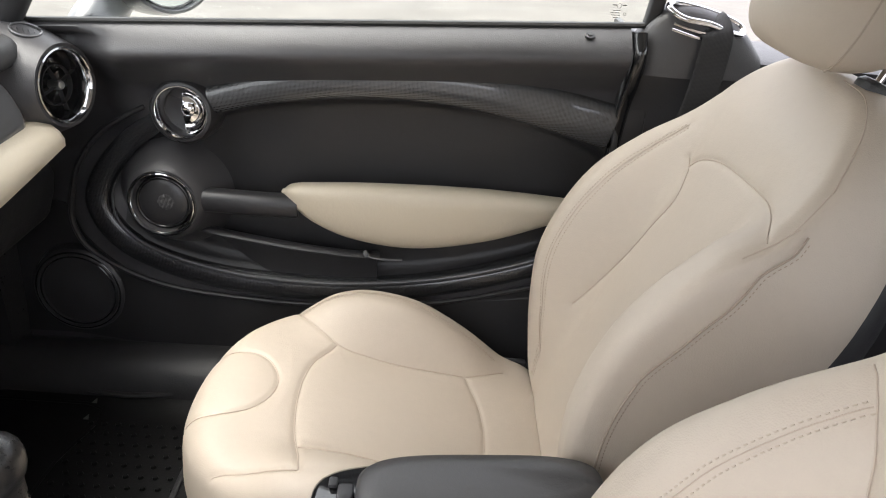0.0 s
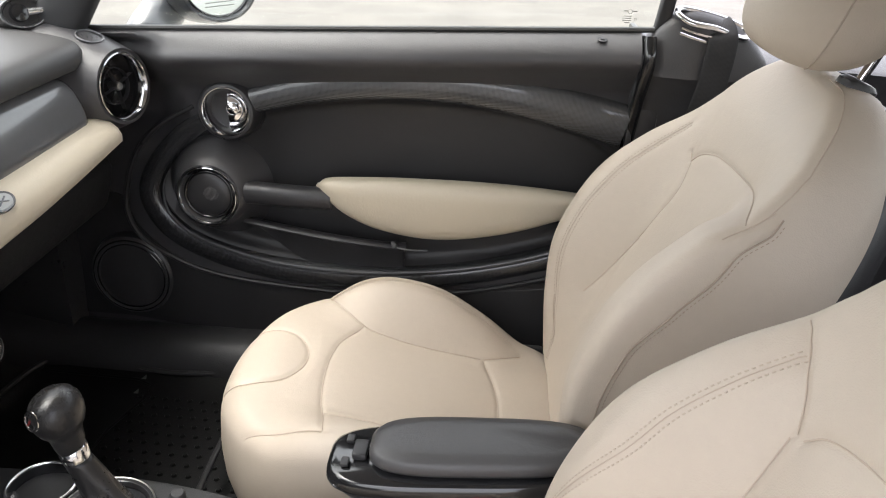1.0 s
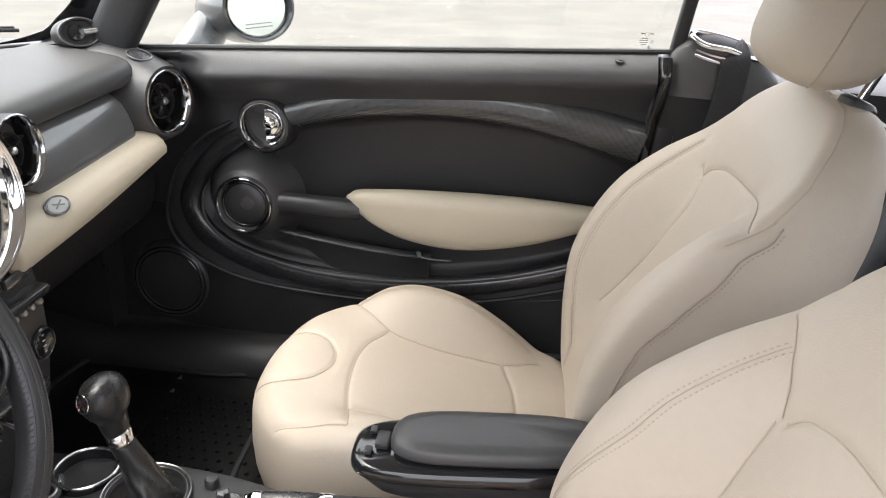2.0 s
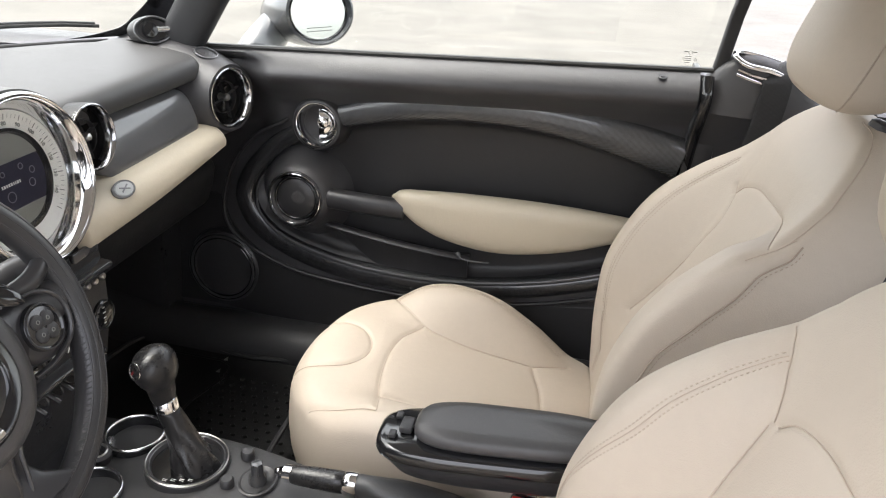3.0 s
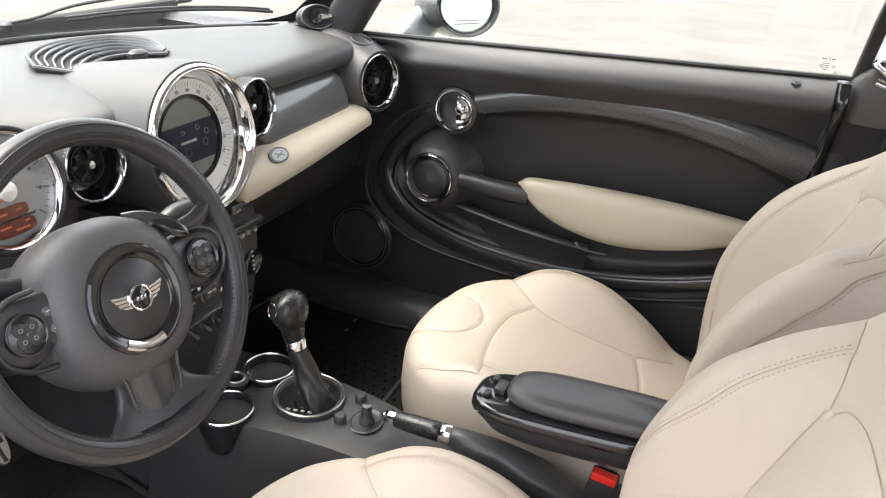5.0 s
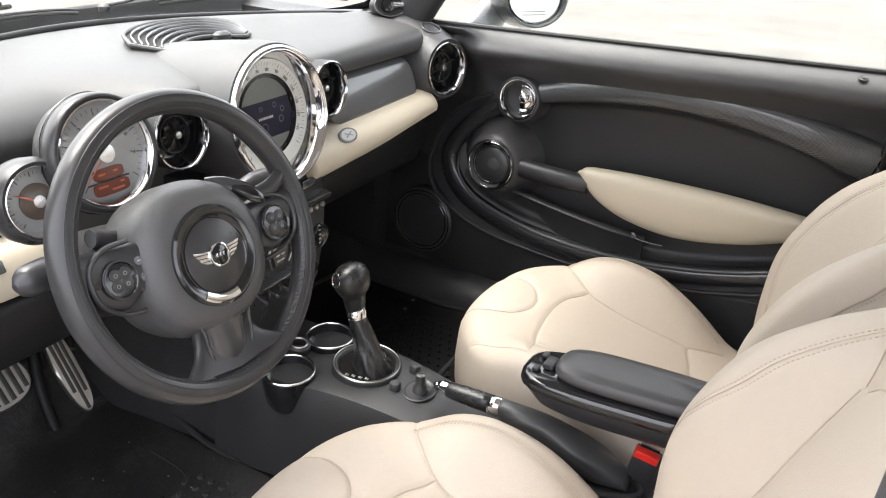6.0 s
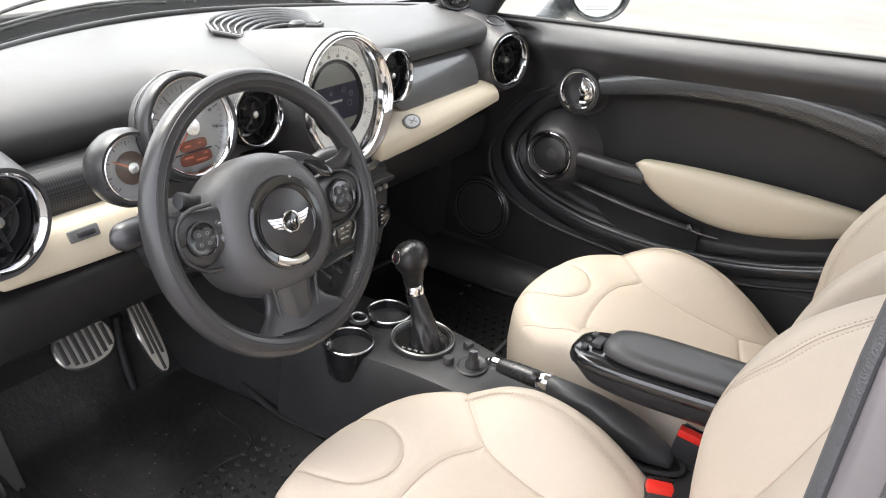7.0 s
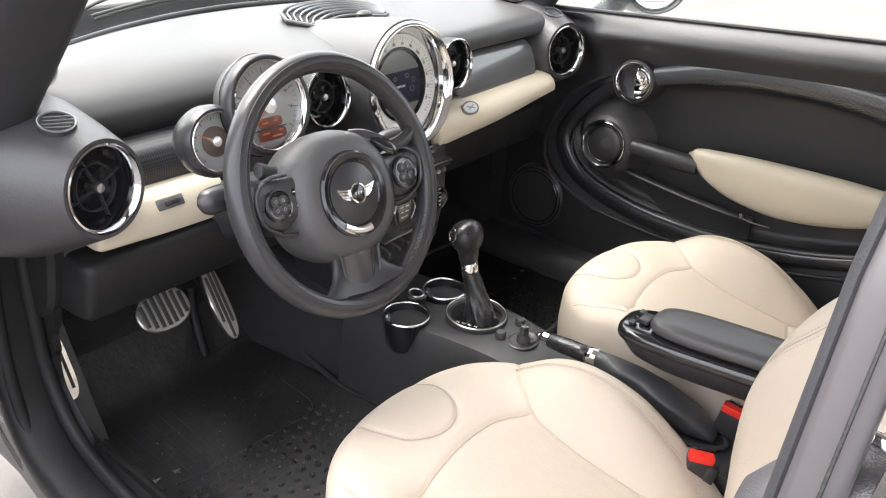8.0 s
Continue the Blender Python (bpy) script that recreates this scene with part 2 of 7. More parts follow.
def spline(points, n, closed=False):
    """n points on a Catmull-Rom curve through the points given."""
    pts = [Vector(p) for p in points]
    m = len(pts)
    out = []
    spans = m if closed else m - 1
    for k in range(n):
        t = k / (n if closed else n - 1) * spans
        i = min(int(t), spans - 1)
        t -= i
        if closed:
            p0, p1, p2, p3 = (pts[(i + d) % m] for d in (-1, 0, 1, 2))
        else:
            p1, p2 = pts[i], pts[i + 1]
            p0 = pts[i - 1] if i else 2 * p1 - p2
            p3 = pts[i + 2] if i + 2 < m else 2 * p2 - p1
        out.append(0.5 * (2 * p1 + (p2 - p0) * t + (2 * p0 - 5 * p1 + 4 * p2 - p3) * t * t + (3 * p1 - p0 - 3 * p2 + p3) * t ** 3))
    return out


def sweep(path, radii, n=12, closed=False, up=(0, 0, 1), power=2.0):
    """A bar along a path; radii: one number, a pair (across, along up), or a list of those. up keeps the section upright."""
    path = [Vector(p) for p in path]
    m = len(path)
    rings = []
    for i, p in enumerate(path):
        a = path[(i - 1) % m] if closed or i else path[0]
        b = path[(i + 1) % m] if closed or i < m - 1 else path[-1]
        t = (b - a).normalized()
        side = t.cross(Vector(up)).normalized()
        top = side.cross(t)
        r = radii[i] if isinstance(radii, list) else radii
        rx, ry = r if isinstance(r, tuple) else (r, r)
        ring = []
        for k in range(n):
            w = 2 * math.pi * k / n
            c, s = math.cos(w), math.sin(w)
            c, s = math.copysign(abs(c) ** (2 / power), c), math.copysign(abs(s) ** (2 / power), s)
            ring.append(p + side * rx * c + top * ry * s)
        rings.append(ring)
    if closed:
        rings.append(rings[0])
        bm = loft(rings, caps=False)
        bmesh.ops.remove_doubles(bm, verts=bm.verts, dist=1e-6)
        return bm
    return loft(rings)


def frame_of(axis, up=(0, 0, 1)):
    n = Vector(axis).normalized()
    e = Vector(up).cross(n)
    if e.length < 1e-4:
        e = Vector((0, 1, 0)).cross(n)
    e.normalize()
    return e, n.cross(e), n


def lathe(profile, at, axis, n=40, sx=1.0, sy=1.0, up=(0, 0, 1)):
    """A turned shape: profile of (radius, height along axis); sx, sy stretch it across and upwards."""
    e, f, a = frame_of(axis, up)
    at = Vector(at)
    rings = []
    for r, h in profile:
        r = max(r, 1e-5)
        rings.append([at + a * h + e * (r * sx * math.cos(2 * math.pi * k / n)) + f * (r * sy * math.sin(2 * math.pi * k / n)) for k in range(n)])
    first, last = profile[0][0] < 1e-4, profile[-1][0] < 1e-4
    return loft(rings, caps=True if first and last else "start" if first else "end" if last else False)


def ring(at, axis, radius, thick, n=48, m=12, sx=1.0, sy=1.0, deep=None, up=(0, 0, 1)):
    """A torus."""
    deep = deep or thick
    prof = [(radius + thick * math.cos(2 * math.pi * k / m), deep * math.sin(2 * math.pi * k / m)) for k in range(m + 1)]
    e, f, a = frame_of(axis, up)
    at = Vector(at)
    rings = [[at + a * h + e * (r * sx * math.cos(2 * math.pi * k / n)) + f * (r * sy * math.sin(2 * math.pi * k / n)) for k in range(n)] for r, h in prof]
    bm = loft(rings, caps=False)
    bmesh.ops.remove_doubles(bm, verts=bm.verts, dist=1e-6)
    return bm


def block(at, size, bevel=0.004, turn=(0, 0, 0), seg=2, taper=None):
    """A box with rounded edges; taper (tx, ty) narrows its top."""
    bm = bmesh.new()
    bmesh.ops.create_cube(bm, size=1)
    for v in bm.verts:
        if taper and v.co.z > 0:
            v.co.x *= taper[0]
            v.co.y *= taper[1]
        v.co = Vector((v.co.x * size[0], v.co.y * size[1], v.co.z * size[2]))
    if bevel:
        bmesh.ops.bevel(bm, geom=list(bm.edges), offset=min(bevel, min(size) * 0.49), segments=seg, profile=0.5, affect="EDGES")
    bm.transform(pose(*at, *turn))
    return bm


def plate(outline, thick, place, bevel=0.0):
    """A flat board: outline of (a, b), place(a, b, h) gives the point at height h over its back."""
    rows = [(0.0, 0.0), (thick - bevel, 0.0)] + ([(thick, bevel)] if bevel else [])
    ca = sum(a for a, b in outline) / len(outline)
    cb = sum(b for a, b in outline) / len(outline)
    rings = []
    for h, inset in rows:
        row = []
        for a, b in outline:
            d = math.hypot(a - ca, b - cb) or 1
            row.append(place(a - (a - ca) / d * inset, b - (b - cb) / d * inset, h))
        rings.append(row)
    return loft(rings)


def oval(a, b, n=32, power=2.0):
    out = []
    for k in range(n):
        w = 2 * math.pi * k / n
        c, s = math.cos(w), math.sin(w)
        out.append((a * math.copysign(abs(c) ** (2 / power), c), b * math.copysign(abs(s) ** (2 / power), s)))
    return out


def smooth(a, b, x):
    t = max(0.0, min(1.0, (x - a) / (b - a)))
    return t * t * (3 - 2 * t)


def interp(x, xs, ys):
    """Smooth values between stations."""
    if x <= xs[0]:
        return ys[0]
    for i in range(len(xs) - 1):
        if x <= xs[i + 1]:
            t = (x - xs[i]) / (xs[i + 1] - xs[i])
            def slope(j):
                if j <= 0 or j >= len(xs) - 1:
                    return 0.0 if 0 < j < len(xs) - 1 else (ys[1] - ys[0]) / (xs[1] - xs[0]) if j <= 0 else (ys[-1] - ys[-2]) / (xs[-1] - xs[-2])
                return (ys[j + 1] - ys[j - 1]) / (xs[j + 1] - xs[j - 1])
            h = xs[i + 1] - xs[i]
            m0, m1 = slope(i) * h, slope(i + 1) * h
            return (2 * t ** 3 - 3 * t * t + 1) * ys[i] + (t ** 3 - 2 * t * t + t) * m0 + (3 * t * t - 2 * t ** 3) * ys[i + 1] + (t ** 3 - t * t) * m1
    return ys[-1]


def dense(points, n=160, closed=False):
    return np.array([(v.x, v.y) for v in spline([(a, b, 0) for a, b in points], n, closed)])


# ---- setting ----
FLOOR = 0.25
GROUND = mat("pale_concrete_ground", (0.128, 0.120, 0.107), 0.9, grain=0.8, size=60, vary=0.24, vsize=1.3, blotch=0.6)
g = bmesh.new()
bmesh.ops.create_grid(g, x_segments=40, y_segments=40, size=900)
single("ground", g, GROUND, "pale weathered concrete ground", "ground", kind="structure")


def floor_height(x, y):
    z = FLOOR + 0.42 * smooth(-0.80, -1.12, x) - 0.01
    return z + 0.02 * smooth(0.52, 0.62, abs(y))


single("floor", sheet(lambda u, v: (u, v, floor_height(u, v)), lin(-1.10, 1.30, 60), lin(-0.69, 0.72, 34), 0.03, (0, 0, -1)), CARPET, "black carpeted car floor rising to the toe board", "floor", kind="structure")


def tunnel_ring(x, half, high):
    return [(x, half * math.copysign(abs(math.cos(w)) ** 0.6, math.cos(w)), FLOOR - 0.02 + (high - FLOOR + 0.02) * math.sin(w) ** 0.6) for w in lin(0, math.pi, 24)]


single("transmission_tunnel", loft([tunnel_ring(x, h, z) for x, h, z in ((-1.10, 0.17, 0.52), (-0.8, 0.15, 0.47), (-0.5, 0.115, 0.42), (-0.2, 0.10, 0.385), (0.2, 0.095, 0.385), (0.7, 0.11, 0.40), (1.28, 0.12, 0.42))]), CARPET, "black carpeted transmission tunnel", "tunnel", kind="structure")
single("firewall", block((-1.125, 0, 0.60), (0.03, 1.36, 0.74), 0.01), DARK, "dark firewall behind the dashboard", "wall", kind="structure")
single("rear_bulkhead", block((1.32, 0, 0.60), (0.03, 1.36, 0.74), 0.01), DARK, "dark felt rear bulkhead", "wall", kind="structure")

for s, side in ((1, "passenger"), (-1, "driver")):
    prof = [(0.575, 0.235), (0.585, 0.275), (0.605, 0.305), (0.635, 0.318), (0.67, 0.320), (0.69, 0.312), (0.70, 0.29), (0.715, 0.285), (0.73, 0.280), (0.74, 0.26), (0.745, 0.18), (0.58, 0.18)]
    if s < 0:
        prof = [(min(y, 0.70), min(z, 0.30)) for y, z in prof]
    single("door_sill", loft([[(x, s * (y - 0.012 * smooth(-0.5, -0.9, x)), z + 0.05 * smooth(-0.66, -0.95, x)) for y, z in prof] for x in lin(-0.98, 0.80, 44)]), CONSOLE, "black plastic sill trim along the door opening", "door sill", "sills", "structure")
    # rear side wall behind the door
    rows = []
    for x in lin(0.435, 1.30, 24):
        zt = 0.955 - 0.02 * smooth(0.6, 1.2, x)
        rows.append([(x, s * y, z) for y, z in ((0.70, 0.22), (0.695, 0.5), (0.69, 0.80), (0.675, 0.88), (0.645, 0.935), (0.64, zt - 0.004), (0.65, zt), (0.80, zt + 0.004), (0.83, 0.90), (0.83, 0.22))])
    single("wall_rear_side", loft(rows), SOFT, "black plastic rear side trim", "side panel", "rear side trims", "structure")
    # kick panel ahead of the door, with the hinge post on its outer side
    rows = []
    front = -0.70 if s > 0 else -0.74
    skin = 0.81 if s > 0 else 0.685
    for x in lin(-1.12, front, 16):
        y0 = 0.635 - 0.03 * smooth(-0.7, -1.1, x)
        rows.append([(x, s * y, z) for y, z in ((y0 - 0.012, 0.22), (y0, 0.34), (y0 + 0.004, 0.60), (y0 + 0.004, 0.93), (y0 + 0.04, 0.945), (skin - 0.01, 0.93), (skin, 0.60), (skin, 0.20))])
    single("wall_kick_panel", loft(rows), HARD, "black plastic kick panel ahead of the door", "side panel", "kick panels", "structure")
    # windscreen pillar
    o = 0.0 if s > 0 else 0.046
    path = spline([(-0.755, s * (0.670 + o), 0.80), (-0.635, s * (0.650 + o), 0.93), (-0.525, s * (0.617 + o), 1.075), (-0.43, s * (0.586 + o), 1.20), (-0.34, s * 0.556, 1.33)], 24)
    pil = single("windscreen_pillar", sweep(path, (0.030, 0.044) if s > 0 else (0.062, 0.050), 20, up=(1, 0, 0.0), power=3), PILLAR, "dark grey trimmed windscreen pillar", "pillar", "windscreen pillars", "structure")
    seal = spline([(-0.70, s * 0.685, 0.80), (-0.60, s * 0.672, 0.93), (-0.50, s * 0.635, 1.075), (-0.40, s * 0.60, 1.20), (-0.30, s * 0.57, 1.325)], 24)
    part("door_seal", sweep(seal, 0.012, 10), RUBBER, pil, "black rubber door seal")

# upright behind the passenger window, and the painted one behind the open driver's door
single("window_pillar", sweep([(0.452, 0.676, 0.945), (0.468, 0.652, 1.10), (0.485, 0.615, 1.22), (0.50, 0.575, 1.33)], (0.012, 0.012), 16, up=(0, 1, 0), power=4), PILLAR, "slim black pillar behind the door window", "pillar", kind="structure")


# driver's door opening: curved post and sill with rubber seals, and the sash behind the seat
post = spline([(-0.638, -0.668, 1.00), (-0.693, -0.676, 0.84), (-0.713, -0.680, 0.68), (-0.721, -0.682, 0.53), (-0.704, -0.684, 0.425), (-0.645, -0.686, 0.348), (-0.54, -0.686, 0.315), (-0.30, -0.686, 0.304), (0.10, -0.686, 0.304), (0.50, -0.686, 0.306)], 70)
frame_post = single("door_frame", sweep(post, (0.030, 0.040), 20, up=(0, 1, 0), power=3.2), FRAMEBLACK, "dark frame of the open driver's door", "door frame", kind="structure")
part("inner_seal", sweep(spline([(-0.655, -0.650, 0.90), (-0.677, -0.650, 0.745), (-0.690, -0.650, 0.613), (-0.690, -0.650, 0.49), (-0.640, -0.650, 0.392), (-0.55, -0.650, 0.350), (-0.40, -0.650, 0.334), (0.0, -0.650, 0.330), (0.45, -0.650, 0.335)], 70), (0.013, 0.012), 12, up=(0, 1, 0)), FRAMEBLACK, frame_post, "black rubber door seal")
part("outer_seal", sweep(spline([(-0.618, -0.690, 0.90), (-0.665, -0.700, 0.72), (-0.690, -0.705, 0.54), (-0.672, -0.705, 0.405), (-0.600, -0.705, 0.345), (-0.45, -0.705, 0.330), (0.0, -0.705, 0.326), (0.45, -0.705, 0.33)], 70), (0.009, 0.010), 12, up=(0, 1, 0)), FRAMEBLACK, frame_post)
sash = single("window_sash", sweep([(0.400, -0.724, 0.78), (0.4035, -0.713, 0.97), (0.4065, -0.692, 1.10), (0.416, -0.654, 1.22), (0.430, -0.609, 1.335)], (0.0150, 0.014), 16, up=(0, 1, 0), power=4), PAINT, "dark painted sash behind the driver's door opening", "pillar", kind="structure")
part("sash_seal", sweep([(0.3845, -0.722, 0.78), (0.388, -0.711, 0.97), (0.391, -0.690, 1.10), (0.400, -0.652, 1.22), (0.414, -0.607, 1.335)], (0.0055, 0.013), 12, up=(0, 1, 0)), PILLAR, sash, "black rubber seal")
part("sash_groove", sweep([(0.4035, -0.7385, 0.78), (0.4070, -0.7275, 0.97), (0.4100, -0.7065, 1.10), (0.4195, -0.6685, 1.22)], (0.0011, 0.0012), 6, up=(0, 1, 0)), RUBBER, sash)
quarter = single("window_quarter", sheet(lambda u, v: (0.424 + 0.30 * u + 0.03 * v, -0.716 + 0.115 * v * v, 0.955 + 0.375 * v), lin(0, 1, 12), lin(0, 1, 8), 0.004, (0, 1, 0)), clear("tinted_glass", (0.10, 0.11, 0.10), 0.30), "dark tinted rear quarter window", "window", kind="structure")
quarter.visible_shadow = False

roof = sheet(lambda u, v: (u + 0.05 * (v / 0.55) ** 2 * (1 - smooth(-0.3, 0.4, u)), v, 1.375 - 0.035 * (v / 0.57) ** 2 - 0.05 * smooth(0.0, -0.42, u) - 0.08 * smooth(0.6, 1.3, u)), lin(-0.42, 1.30, 30), lin(-0.57, 0.57, 20), 0.03, (0, 0, 1))
single("ceiling", roof, HEADLINER, "grey cloth headliner under the closed roof", "ceiling", kind="structure")
rear = thing("window_rear", (1.33, 0, 0.94), "clear rear window in a dark frame", "window", kind="structure")


def rear_point(u, v):
    return Vector((1.35 - 0.05 * u, v * (0.68 - 0.12 * u), 0.94 + 0.33 * u))


back_pane = part("pane", sheet(rear_point, lin(0.08, 0.90, 6), lin(-0.92, 0.92, 8), 0.004, (1, 0, 0)), GLASS, rear, "clear glass")
back_pane.visible_shadow = False
part("frame", sweep([rear_point(u, v) for u, v in [(0.04, v) for v in lin(-0.96, 0.96, 14)] + [(u, 0.96) for u in lin(0.1, 0.95, 8)] + [(0.95, v) for v in lin(0.9, -0.9, 14)] + [(u, -0.96) for u in lin(0.95, 0.1, 8)]], (0.020, 0.022), 8, closed=True, up=(1, 0, 0)), PILLAR, rear, "dark surround of the rear window")
for s in (1, -1):
    rail = spline([(-0.38, s * 0.553, 1.325), (-0.1, s * 0.577, 1.345), (0.3, s * 0.585, 1.345), (0.8, s * 0.575, 1.335), (1.28, s * 0.57, 1.28)], 24)
    single("roof_rail", sweep(rail, (0.025, 0.02), 12), PILLAR, "dark roof rail over the side window", "rail", "roof rails", "structure")


def screen_base(y):
    return -1.01 + 0.66 * y * y


def screen_point(u, y):
    """On the windscreen; u from 0 at its base to 1 at its header."""
    w = 0.62 - 0.10 * u
    x0 = screen_base(y * w)
    x1 = -0.43 + 0.25 * (y * w) ** 2
    return (x0 + (x1 - x0) * u - 0.02 * math.sin(math.pi * u), y * w, 0.965 + (1.335 - 0.965) * u)


screen = thing("windscreen", (-0.9, 0, 0.965), "clear curved windscreen in a black rubber frame", "windscreen", kind="structure")
pane = part("pane", sheet(screen_point, lin(0, 1, 14), lin(-1.08, 1.08, 32), 0.005, (-1, 0, 0.3)), GLASS, screen, "clear glass", 180)
part("gasket", sweep([(screen_base(y) + 0.002, y, 0.958 - 0.012 * abs(y)) for y in lin(-0.615, 0.615, 50)], (0.008, 0.009), 10), FRAMEBLACK, screen, "black rubber gasket along the base")
part("gasket", sweep([Vector(screen_point(1, y)) + Vector((0.004, 0, 0)) for y in lin(-1, 1, 30)], (0.014, 0.02), 10), PILLAR, screen)
for s in (1, -1):
    def border(u, k, s=s):
        inner = interp(u, [0.0, 0.02, 0.06, 0.12, 0.20, 0.32, 0.5, 1.0], [0.88, 0.95, 1.01, 1.03, 1.05, 1.05, 1.05, 1.05])
        q = Vector(screen_point(u, s * (inner + (1.17 - inner) * k)))
        return q + Vector((0.006, 0, -0.002))
    part("border", sheet(border, [x * x for x in lin(0, 1, 30)], lin(0, 1, 6), 0.002, (1, 0, 0)), GLOSS, screen, "black border of the glass")
cowl = sheet(lambda u, v: (screen_base(v) - 0.012 - 0.16 * u, v, 0.915 - 0.10 * u), lin(0, 1, 6), lin(-0.70, 0.70, 30), 0.02, (0, 0, -1))
single("cowl", cowl, HARD, "black plastic cowl below the windscreen", "cowl", kind="structure")

def on_screen(points, off, n):
    """A smooth line just outside the windscreen through (u, v) places."""
    return spline([Vector(screen_point(u, v)) + Vector((-0.9, 0, 0.45)) * off for u, v in points], n)


for shift in (0.0, -0.92):
    blade = [(0.060, 0.33), (0.065, 0.37), (0.080, 0.53), (0.082, 0.70), (0.070, 0.86), (0.050, 0.97)]
    arm = [(0.030, 0.18), (0.050, 0.26), (0.105, 0.35), (0.135, 0.48), (0.140, 0.61), (0.120, 0.70)]
    blade, arm = ([(u, v + shift) for u, v in line] for line in (blade, arm))
    w = thing("wiper", on_screen(arm, 0.03, 8)[0], "black wiper parked at the windscreen base", "wiper", "wipers")
    part("arm", sweep(on_screen(arm, 0.030, 30), [(0.0055 - 0.0025 * i / 29, 0.0035) for i in range(30)], 10), HARD, w)
    part("blade_holder", sweep(on_screen(blade, 0.016, 40), [(0.0022 + 0.0012 * math.sin(math.pi * i / 39), 0.0030) for i in range(40)], 8), HARD, w)
    part("blade", sweep(on_screen(blade, 0.006, 40), (0.0016, 0.0035), 8), RUBBER, w)
    part("bracket", block(on_screen([(0.10, 0.66 + shift), (0.105, 0.70 + shift), (0.11, 0.74 + shift)], 0.026, 5)[2], (0.014, 0.040, 0.008), 0.003, (0, -20, 0)), HARD, w)
    part("pivot", lathe([(0.012, 0), (0.012, 0.010), (0.008, 0.014), (0.0, 0.015)], on_screen(arm, 0.03, 8)[0] - Vector((0, 0, 0.012)), (0, 0, 1), 20), HARD, w)

# trim on the driver's hinge post, in front of the foot rest
cover = spline([(-0.760, 0, 0.66), (-0.640, 0, 0.66), (-0.645, 0, 0.60), (-0.666, 0, 0.565), (-0.668, 0, 0.535), (-0.682, 0, 0.512), (-0.684, 0, 0.456), (-0.656, 0, 0.411), (-0.62, 0, 0.36), (-0.70, 0, 0.34), (-0.765, 0, 0.45)], 60, True)
single("trim_hinge_post", plate([(p.x, p.z) for p in cover], 0.012, lambda a, b, h: Vector((a, -0.640 + h, b)), 0.003), FRAMEBLACK, "black moulded trim on the driver's hinge post", "trim", kind="structure")


# ---- passenger door ----
def belt(x):
    return 0.978 + 0.042 * x


def door_y(x, w):
    """The face of the door trim at w metres below the belt line."""
    y = interp(w, [0.0, 0.012, 0.034, 0.05, 0.085, 0.12, 0.20, 0.40, 0.55, 0.68], [0.660, 0.640, 0.619, 0.617, 0.655, 0.688, 0.702, 0.702, 0.690, 0.672])
    z = belt(x) - w
    q = math.hypot((x + 0.02) / 0.49, (z - 0.665 - 0.05 * x) / 0.178)
    y += 0.024 * smooth(1.02, 0.93, q)
    y += 0.02 * smooth(-0.45, -0.62, x) * smooth(0.1, 0.3, w)
    y += 0.055 * smooth(-0.40, -0.50, x) * smooth(0.004, 0.03, w) * smooth(0.26, 0.17, w)
    return y


door = thing("passenger_door", (-0.1, 0.70, 0.32), "black closed passenger door with carbon-look trim and beige armrest", "car door")
trim = part("trim_panel", sheet(lambda u, v: (u, door_y(u, v), belt(u) - v), lin(-0.71, 0.425, 156), lin(0.0, 0.70, 112), 0.012, (0, 1, 0)), SOFT, door, "black grained plastic door trim", 60)
part("outer_skin", sheet(lambda u, v: (u, 0.80 + 0.025 * math.sin(math.pi * v), belt(u) - 0.05 - 0.62 * v), lin(-0.66, 0.425, 20), lin(0, 1, 16), 0.01, (0, 1, 0)), PAINT, door, "dark painted outer skin")
part("belt_cap", sheet(lambda u, v: (u, 0.690 + 0.115 * v, belt(u) - 0.040 - 0.01 * v), lin(-0.66, 0.425, 20), lin(0, 1, 4), 0.02, (0, 0, -1)), PAINT, door)
part("belt_seal", sweep([(x, 0.662, belt(x) + 0.002) for x in lin(-0.60, 0.447, 30)], (0.007, 0.005), 8), RUBBER, door, "black rubber window seal")
part("rear_edge", block((0.431, 0.735, 0.66), (0.012, 0.13, 0.655), 0.004), HARD, door)
part("edge_seal", sweep(spline([(0.438, 0.636, 0.990), (0.439, 0.622, 0.955), (0.438, 0.640, 0.910), (0.436, 0.664, 0.868), (0.433, 0.682, 0.80), (0.425, 0.688, 0.70), (0.410, 0.690, 0.55), (0.39, 0.684, 0.40), (0.38, 0.68, 0.34)], 50), (0.011, 0.010), 12, up=(0, 1, 0)), GLOSS, door, "shiny black rubber edge seal")
part("shut_face", block((0.455, 0.745, 0.60), (0.05, 0.13, 0.74), 0.004), HARD, door)
glass = part("window", sheet(lambda u, v: (u + 0.035 * v * smooth(0.2, 0.43, u), 0.670 - 0.095 * v - 0.02 * v * (1 - v), belt(u) + 0.36 * v), lin(-0.57, 0.445, 20), lin(0, 1, 8), 0.004, (0, 1, 0)), GLASS, door, "clear raised side window", 180)

INSET = mat("dark_inset_trim", (0.023, 0.0222, 0.0232), 0.42, grain=0.35, size=700, vary=0.15, vsize=7, wear=0.06)


def inset(name, u0, u1, xs_top, zs_top, xs_low, zs_low, label):
    """A darker panel laid on the door trim between two curves."""
    def f(u, v):
        top, low = interp(u, xs_top, zs_top), interp(u, xs_low, zs_low)
        z = top + (low - top) * v
        return (u, door_y(u, belt(u) - z) - 0.003, z)
    return part(name, sheet(f, lin(u0, u1, 90), lin(0, 1, 40), 0.003, (0, 1, 0)), INSET, door, label, 60)


